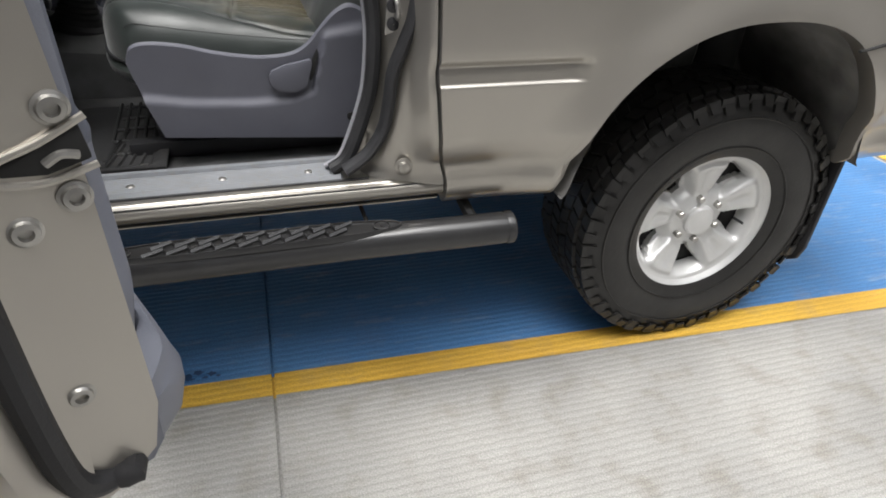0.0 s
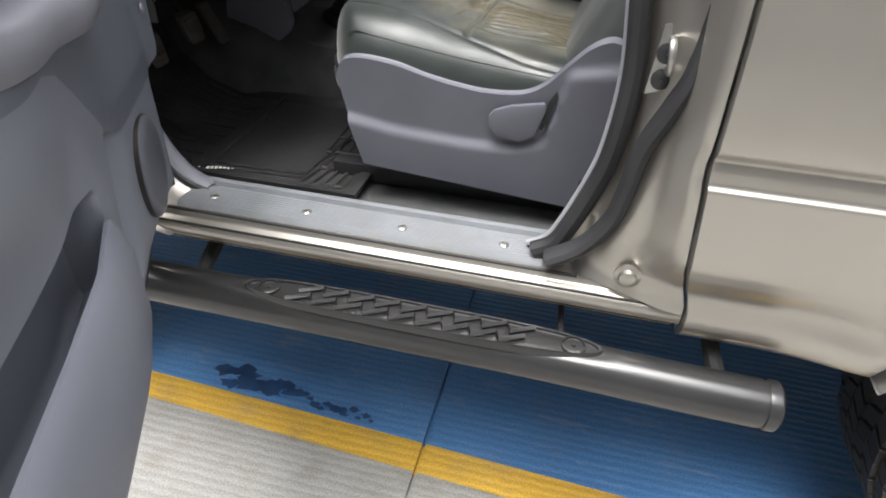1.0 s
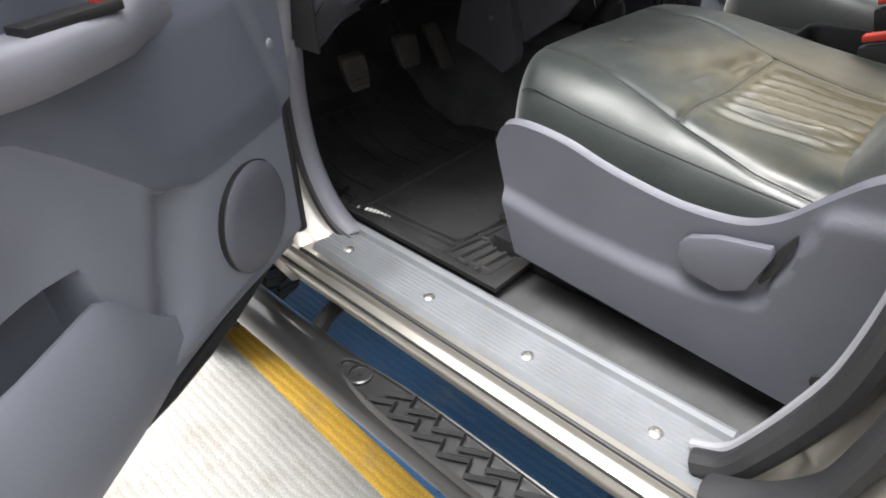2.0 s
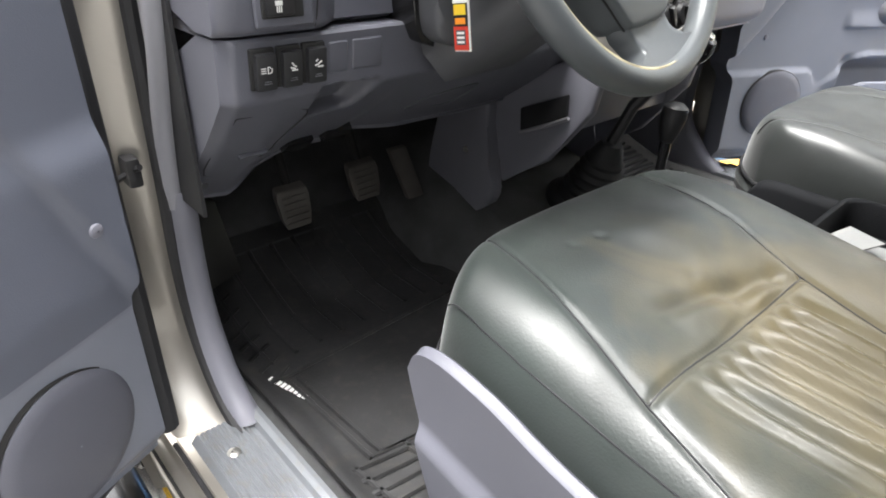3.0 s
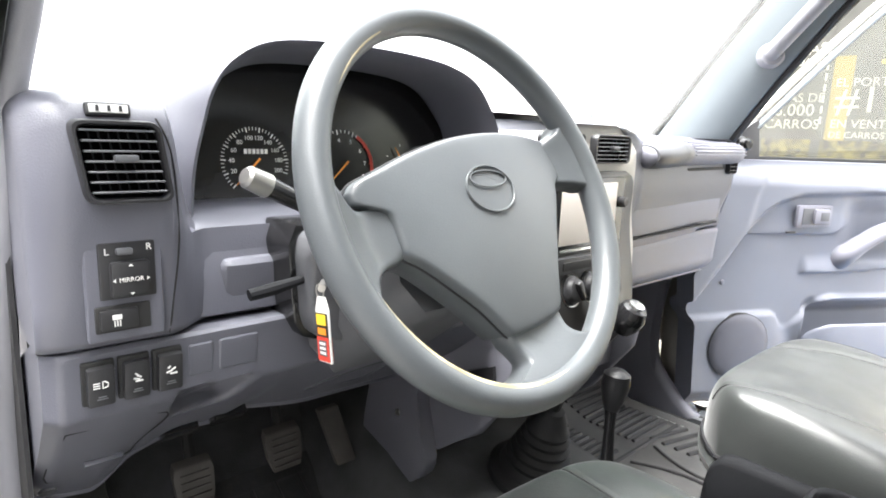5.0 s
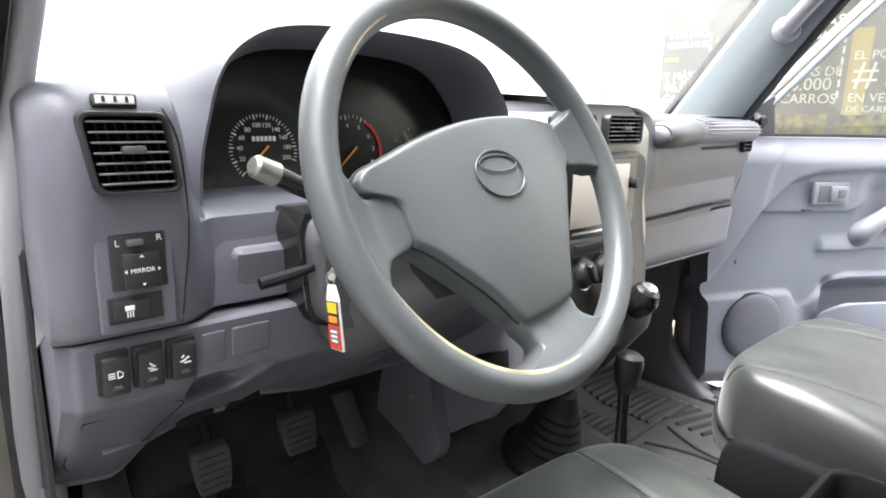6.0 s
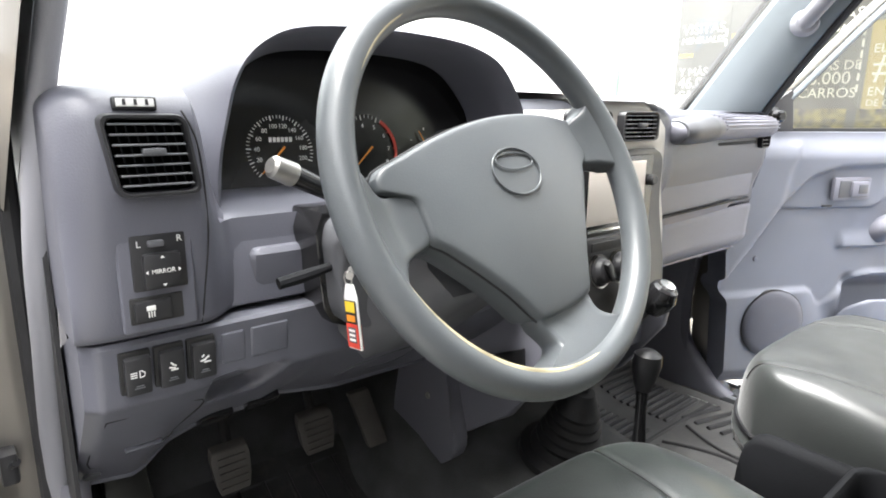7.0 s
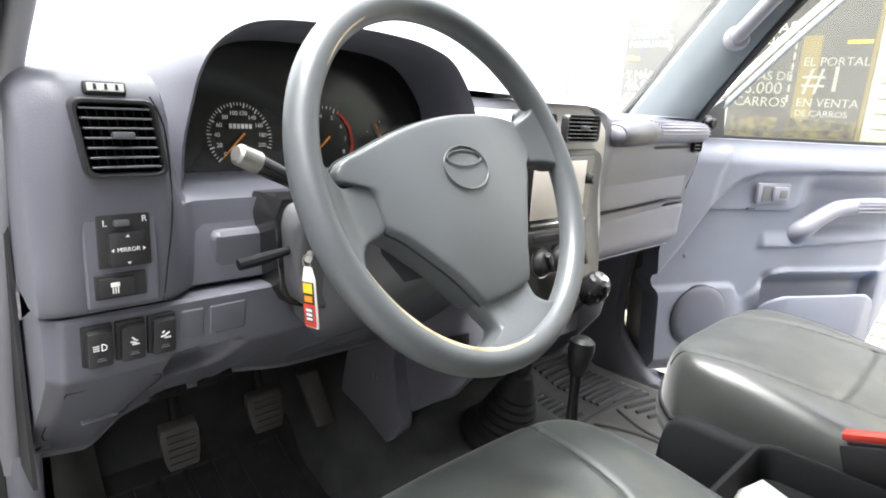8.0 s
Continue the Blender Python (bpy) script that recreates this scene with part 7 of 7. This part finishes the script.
part("stalk_tip", tube([V(-0.7185, 0.348, 1.2475), V(-0.7165, 0.330, 1.2555), V(-0.716, 0.3275, 1.2565)], [0.0102, 0.0094, 0.0065], 14), STEEL, stalk, "silver stalk end")
part("tilt_lever", tube([V(-0.758, 0.348, 1.146), V(-0.757, 0.37, 1.149), V(-0.756, 0.405, 1.155)], [0.0055, 0.006, 0.004], 10), CONSOLE, car, "dark column lever")
part("wiper_stalk", tube([V(-0.735, 0.57, 1.205), V(-0.725, 0.63, 1.225), V(-0.72, 0.68, 1.24)], [0.008, 0.009, 0.010], 12), BLACK, car)
HOUSING = [(0.400, 1.205), (0.392, 1.185), (0.396, 1.135), (0.398, 1.108), (0.407, 1.092), (0.425, 1.085), (0.50, 1.080), (0.56, 1.10), (0.56, 1.205)]
part("column_gap", prism([V(-0.83, y, z) for y, z in HOUSING], (0.062, 0, 0), 0.003), GLOSS_BLACK, car)
part("ignition_housing", prism([V(-0.80, 0.48 + (y - 0.48) * 0.93, 1.145 + (z - 1.145) * 0.93) for y, z in HOUSING], (0.062, 0, 0), 0.012, seg=4), TRIM_DARK, car, "dark grey steering column housing", 50)
part("ignition_lock", lathe([(0.014, -0.02), (0.014, 0.006), (0.011, 0.009), (0.001, 0.009)], V(-0.70, 0.425, 1.165), (0.8, -0.6, 0), 18), BLACK, car)

tag = thing("key_tag", "printed yellow, black and red key tag hanging from the ignition key", "key tag", (-0.687, 0.381, 1.166))
lathe_bm = lathe([(0.0035, -0.010), (0.0035, 0.010)], V(0, 0, 0.0), (0.8, -0.6, 0), 8, caps=True)
part("key", lathe_bm, STEEL, tag)
part("key_ring", tube([V(0.002 + 0.006 * math.cos(a), -0.004, -0.004 + 0.006 * math.sin(a)) for a in (2 * math.pi * k / 16 for k in range(16))], 0.0008, 6, closed=True), STEEL, tag)
TR = Euler((0, radians(-10), radians(-3))).to_matrix().to_4x4()
def TG(x, z, d=0.0):
    return TR @ V(x, d, z) + V(0.004, -0.004, -0.008)
part("tag_body", prism([TG(x, z, -0.001) for x, z in ((-0.011, -0.012), (-0.006, 0.0), (0.006, 0.0), (0.011, -0.012), (0.011, -0.056), (-0.011, -0.056))], TR.to_3x3() @ V(0, 0.002, 0), 0.0006), WHITE, tag)


def tag_patch(x0, x1, z0, z1, mat, lift=0.0):
    """A printed patch on both faces of the tag."""
    bm = bmesh.new()
    for d, k in ((-0.0016 - lift, -1), (0.0012 + lift, 1)):
        prism([TG(x0, z0, d), TG(x1, z0, d), TG(x1, z1, d), TG(x0, z1, d)], TR.to_3x3() @ V(0, 0.0004, 0), bm=bm)
    part("tag_print", bm, mat, tag)


tag_patch(-0.0100, 0.0100, -0.0140, -0.0545, BLACK)
tag_patch(-0.0100, 0.0100, -0.0340, -0.0545, RED, 0.0003)
tag_patch(-0.0080, 0.0080, -0.0150, -0.0240, YELLOW, 0.0006)
tag_patch(-0.0070, 0.0070, -0.0265, -0.0320, ORANGE, 0.0006)
tag_patch(-0.0065, 0.0065, -0.0370, -0.0500, TRIM_DARK, 0.0006)
for k in range(3):
    tag_patch(-0.0050, 0.0050, -0.0385 - 0.004 * k, -0.0405 - 0.004 * k, WHITE, 0.0009)

# ---- footwell: pedals, rest, mats, levers ----
for y, z, w, h in ((0.398, 0.785, 0.058, 0.060), (0.537, 0.795, 0.062, 0.058)):
    rot = Euler((0, radians(-35), 0)).to_matrix()
    bm = prism([V(-1.06, y + a * w / 2, z + b * h / 2) for a, b in ((-0.75, -1), (0.75, -1), (0.92, -0.4), (1, 0.6), (0.9, 1), (-0.9, 1), (-1, 0.6), (-0.92, -0.4))], (-0.014, 0, 0.006), 0.003)
    for v in bm.verts:
        v.co.x += 0.5 * (v.co.z - z) * -0.6
    ped = part("pedal", bm, PEDAL, car, "grey worn rubber pedal pad")
    bm = bmesh.new()
    for k in range(5):
        box((-1.0575 - 0.3 * (-0.02 + 0.01 * k), y, z - 0.02 + 0.01 * k), (0.0025, w * 0.7, 0.003), bm=bm)
    part("pedal_rib", bm, PEDAL, ped)
    part("pedal_arm", tube([V(-1.075, y, z + 0.01), V(-1.13, y + 0.01, z + 0.09), V(-1.16, y + 0.015, z + 0.24)], 0.008, 8), DARK, ped)
bm = prism([V(-1.05, y, z) for y, z in ((0.630, 0.735), (0.668, 0.735), (0.655, 0.825), (0.615, 0.825))], (-0.014, 0, 0), 0.004)
for v in bm.verts:
    v.co.x -= 0.45 * (v.co.z - 0.73)
ped = part("pedal", bm, PEDAL, car, "grey accelerator pedal")
bm = prism([V(-1.08, y, z) for y, z in ((0.235, 0.675), (0.305, 0.690), (0.300, 0.80), (0.245, 0.81))], (-0.03, 0, 0.0), 0.006)
for v in bm.verts:
    v.co.x -= 0.5 * (v.co.z - 0.68)
part("foot_rest", bm, BEZEL, car, "dark foot rest")


def floor_mat(y0, y1, x0, x1, label, chevrons, base, line):
    """A rubber mat with raised edge, bars and ribs, lying on the floor."""
    ob = thing("floor_mat", label, "floor mat", (0, 0, 0), "floor mats")
    z = 0.603
    def up(x):
        return z + 0.35 * max(0.0, -1.02 - x) + 0.25 * max(0.0, -1.12 - x)
    bm = sheet(lambda u, v: V(x0 + (x1 - x0) * u, y0 + (y1 - y0) * v, up(x0 + (x1 - x0) * u) + 0.010 + 0.012 * (max(abs(2 * u - 1), abs(2 * v - 1)) > 0.94)), 34, 34, (0, 0, -0.008))
    part("mat_base", bm, base, ob, sharp=50)
    bm = bmesh.new()
    w, l = y1 - y0, x1 - x0
    def rib(a, b, r=0.0042):
        n = 8
        tube([V(a[0] + (b[0] - a[0]) * k / n, a[1] + (b[1] - a[1]) * k / n, up(a[0] + (b[0] - a[0]) * k / n) + 0.012) for k in range(n + 1)], r, 6, bm=bm)
    if chevrons:
        for k in range(15):
            x = x0 + 0.05 * l + 0.43 * l * k / 14
            rib((x, y0 + 0.08 * w), (x, y0 + 0.42 * w), 0.0055)
            rib((x, y0 + 0.58 * w), (x, y0 + 0.92 * w), 0.0055)
        for k in range(9):
            x = x0 + 0.56 * l + 0.38 * l * k / 8
            rib((x, y0 + 0.06 * w), (x - 0.03, y0 + 0.32 * w), 0.0055)
            rib((x - 0.03, y0 + 0.68 * w), (x, y0 + 0.94 * w), 0.0055)
        rib((x0 + 0.52 * l, y0 + 0.06 * w), (x0 + 0.52 * l, y0 + 0.94 * w), 0.005)
        for s in (0.38, 0.62):
            path = [V(x0 + (0.55 + 0.4 * q) * l, y0 + (s + 0.10 * (0.5 - s) / 0.12 * math.sin(math.pi * q)) * w, z + 0.012) for q in (k / 10 for k in range(11))]
            tube(path, 0.0035, 6, bm=bm)
    else:
        for k in range(9):
            rib((x0 + 0.06 * l, y0 + (0.1 + 0.1 * k) * w), (x0 + 0.42 * l, y0 + (0.1 + 0.1 * k) * w))
        rib((x0 + 0.48 * l, y0 + 0.05 * w), (x0 + 0.46 * l, y0 + 0.95 * w), 0.005)
        for k in range(5):
            rib((x0 + (0.80 + 0.035 * k) * l, y0 + 0.04 * w), (x0 + (0.84 + 0.03 * k) * l, y0 + 0.35 * w))
            rib((x0 + (0.80 + 0.035 * k) * l, y0 + 0.40 * w), (x0 + (0.78 + 0.035 * k) * l, y0 + 0.95 * w))
        for k in range(6):
            rib((x0 + 0.80 * l, y0 + (0.06 + 0.165 * k) * w), (x0 + 0.95 * l, y0 + (0.09 + 0.16 * k) * w))
        for k in range(9):
            rib((x0 + (0.05 + 0.05 * k) * l, y0 + 0.14 * w), (x0 + (0.09 + 0.05 * k) * l, y0 + 0.02 * w))
        for s in (0.10, 0.135):
            rib((x0 + 0.5 * l, y0 + s * w), (x0 + 0.80 * l, y0 + (s + 0.02) * w))
            rib((x0 + 0.80 * l, y0 + (s + 0.02) * w), (x0 + 0.84 * l, y0 + 0.55 * w))
        for k in range(8):
            rib((x0 + 0.04 * l + 0.05 * l * k, y0 + 0.02 * w), (x0 + 0.0 * l + 0.05 * l * k, y0 + 0.14 * w))
    part("rib", bm, line, ob)
    return ob


fm = floor_mat(0.222, 0.655, -1.20, -0.57, "black ribbed rubber mat in the driver's footwell", False, MAT_RUBBER, MAT_RUBBER)
bm = bmesh.new()
r2 = random.Random(3)
for k in range(9):
    box((-0.905 + 0.0078 * k, 0.249 + 0.0022 * k, 0.6165), (0.0055, 0.007 + 0.003 * r2.random(), 0.001), bm=bm, rot=Euler((0, 0, 0.3)).to_matrix())
part("print_bar", bm, WHITE, fm)
fm = floor_mat(1.075, 1.508, -1.20, -0.57, "black ribbed rubber mat in the passenger's footwell", True, MAT_GREY, RUBBER)
bm = bmesh.new()
for k in range(9):
    box((-0.93 + 0.010 * k, 1.490, 0.6165), (0.008, 0.006 + 0.003 * r2.random(), 0.001), bm=bm)
part("print_bar", bm, WHITE, fm)

# gear lever, transfer lever and their boots
prof = [(0.075, 0.0), (0.074, 0.012), (0.060, 0.020)]
for k in range(6):
    prof += [(0.058 - 0.0045 * k, 0.026 + 0.014 * k), (0.052 - 0.0045 * k, 0.033 + 0.014 * k)]
prof += [(0.026, 0.115), (0.018, 0.13), (0.001, 0.132)]
gear = new("gear_lever")
gear.parent = car
tagged(gear, "black gear lever with ribbed rubber boot")
ax = V(0.25, 0.0, 1).normalized()
part("boot", lathe(prof, V(-0.810, 0.845, 0.755), ax, 28), RUBBER, gear)
part("shaft", tube([V(-0.788, 0.845, 0.86), V(-0.755, 0.85, 0.95), V(-0.70, 0.868, 1.03)], 0.010, 10), BLACK, gear)
part("knob", lathe([(0.001, -0.022), (0.014, -0.018), (0.021, -0.004), (0.023, 0.010), (0.018, 0.024), (0.008, 0.029), (0.001, 0.0295)], V(-0.685, 0.872, 1.045), (0.45, 0, 0.9), 20), GLOSS_BLACK, gear, "glossy black knob")
part("knob_cap", lathe([(0.013, 0.0255), (0.011, 0.0300), (0.001, 0.0305)], V(-0.685, 0.872, 1.045), (0.45, 0, 0.9), 16), CHROME, gear)
tr = new("transfer_lever")
tr.parent = car
tagged(tr, "black transfer lever with pear-shaped knob")
part("boot", loft([[V(-0.70 + dx * k, 0.885 + dy * k, z) for dx, dy in ((-0.05, -0.05), (0.05, -0.05), (0.05, 0.05), (-0.05, 0.05))] for k, z in ((1.0, 0.745), (0.95, 0.765), (0.5, 0.785), (0.25, 0.80), (0.12, 0.81))], True, True), RUBBER, tr, sharp=60)
part("shaft", tube([V(-0.702, 0.886, 0.79), V(-0.708, 0.893, 0.86), V(-0.711, 0.898, 0.90)], [0.011, 0.008, 0.010], 12), GLOSS_BLACK, tr)
part("knob", lathe([(0.001, -0.002), (0.011, 0.0), (0.017, 0.018), (0.0215, 0.042), (0.020, 0.058), (0.012, 0.064), (0.001, 0.065)], V(-0.711, 0.898, 0.892), (0.05, 0.05, 1), 18), BLACK, tr)

# centre console between the seats
cons = new("centre_console")
cons.parent = car
tagged(cons, "black plastic console with open tray between the seats")
TY0, TY1, TX0, TX1, TZ = 0.772, 0.985, -0.452, -0.130, 0.866
TYC, TXC = (TY0 + TY1) / 2, (TX0 + TX1) / 2
part("console_body", box((TXC, TYC, 0.765), (TX1 - TX0, TY1 - TY0, 0.10), 0.012, seg=3), CONSOLE, cons)


def tray_ring(k, z):
    """A rounded rectangle, drawn in by k."""
    pts = []
    for cx, cy, a0 in ((TX1, TY1, 0), (TX0, TY1, 90), (TX0, TY0, 180), (TX1, TY0, 270)):
        r = 0.03 - 0.5 * k
        ox, oy = cx - math.copysign(k + r, cx - TXC), cy - math.copysign(k + r, cy - TYC)
        pts += [V(ox + r * math.cos(radians(a0 + q)), oy + r * math.sin(radians(a0 + q)), z) for q in (0, 22, 45, 68, 90)]
    return pts


part("tray", loft([tray_ring(0.004, 0.79), tray_ring(0.0, TZ - 0.012), tray_ring(0.0, TZ - 0.003), tray_ring(0.003, TZ), tray_ring(0.008, TZ), tray_ring(0.011, TZ - 0.004), tray_ring(0.016, 0.820), tray_ring(0.030, 0.818)], True, True), CONSOLE, cons, "black open console tray with rounded rim", 50)
for s, m in ((1, RED), (-1, RED)):
    b = part("belt_buckle", box((-0.308 if s > 0 else -0.27, CX + s * 0.128, 0.892), (0.095, 0.026, 0.05), 0.006, rot=Euler((0, radians(-18), 0)).to_matrix()), BLACK, cons)
    part("release_button", box((-0.335 if s > 0 else -0.297, CX + s * 0.128, 0.920), (0.050, 0.022, 0.010), 0.003, rot=Euler((0, radians(-18), 0)).to_matrix()), m, b, "red release button")
paper = thing("paper", "folded white papers in the console tray", "paper", (-0.36, 0.875, 0.822))
part("sheet", prism([V(-0.06, -0.04, 0.0), V(0.03, -0.045, 0.004), V(0.035, 0.03, 0.012), V(-0.05, 0.035, 0.006)], (0, 0, 0.003)), PAPER, paper)
part("sheet", prism([V(-0.09, -0.02, 0.006), V(-0.05, -0.05, 0.010), V(-0.01, 0.0, 0.03), V(-0.06, 0.03, 0.026)], (0, 0, 0.002)), PAPER, paper)
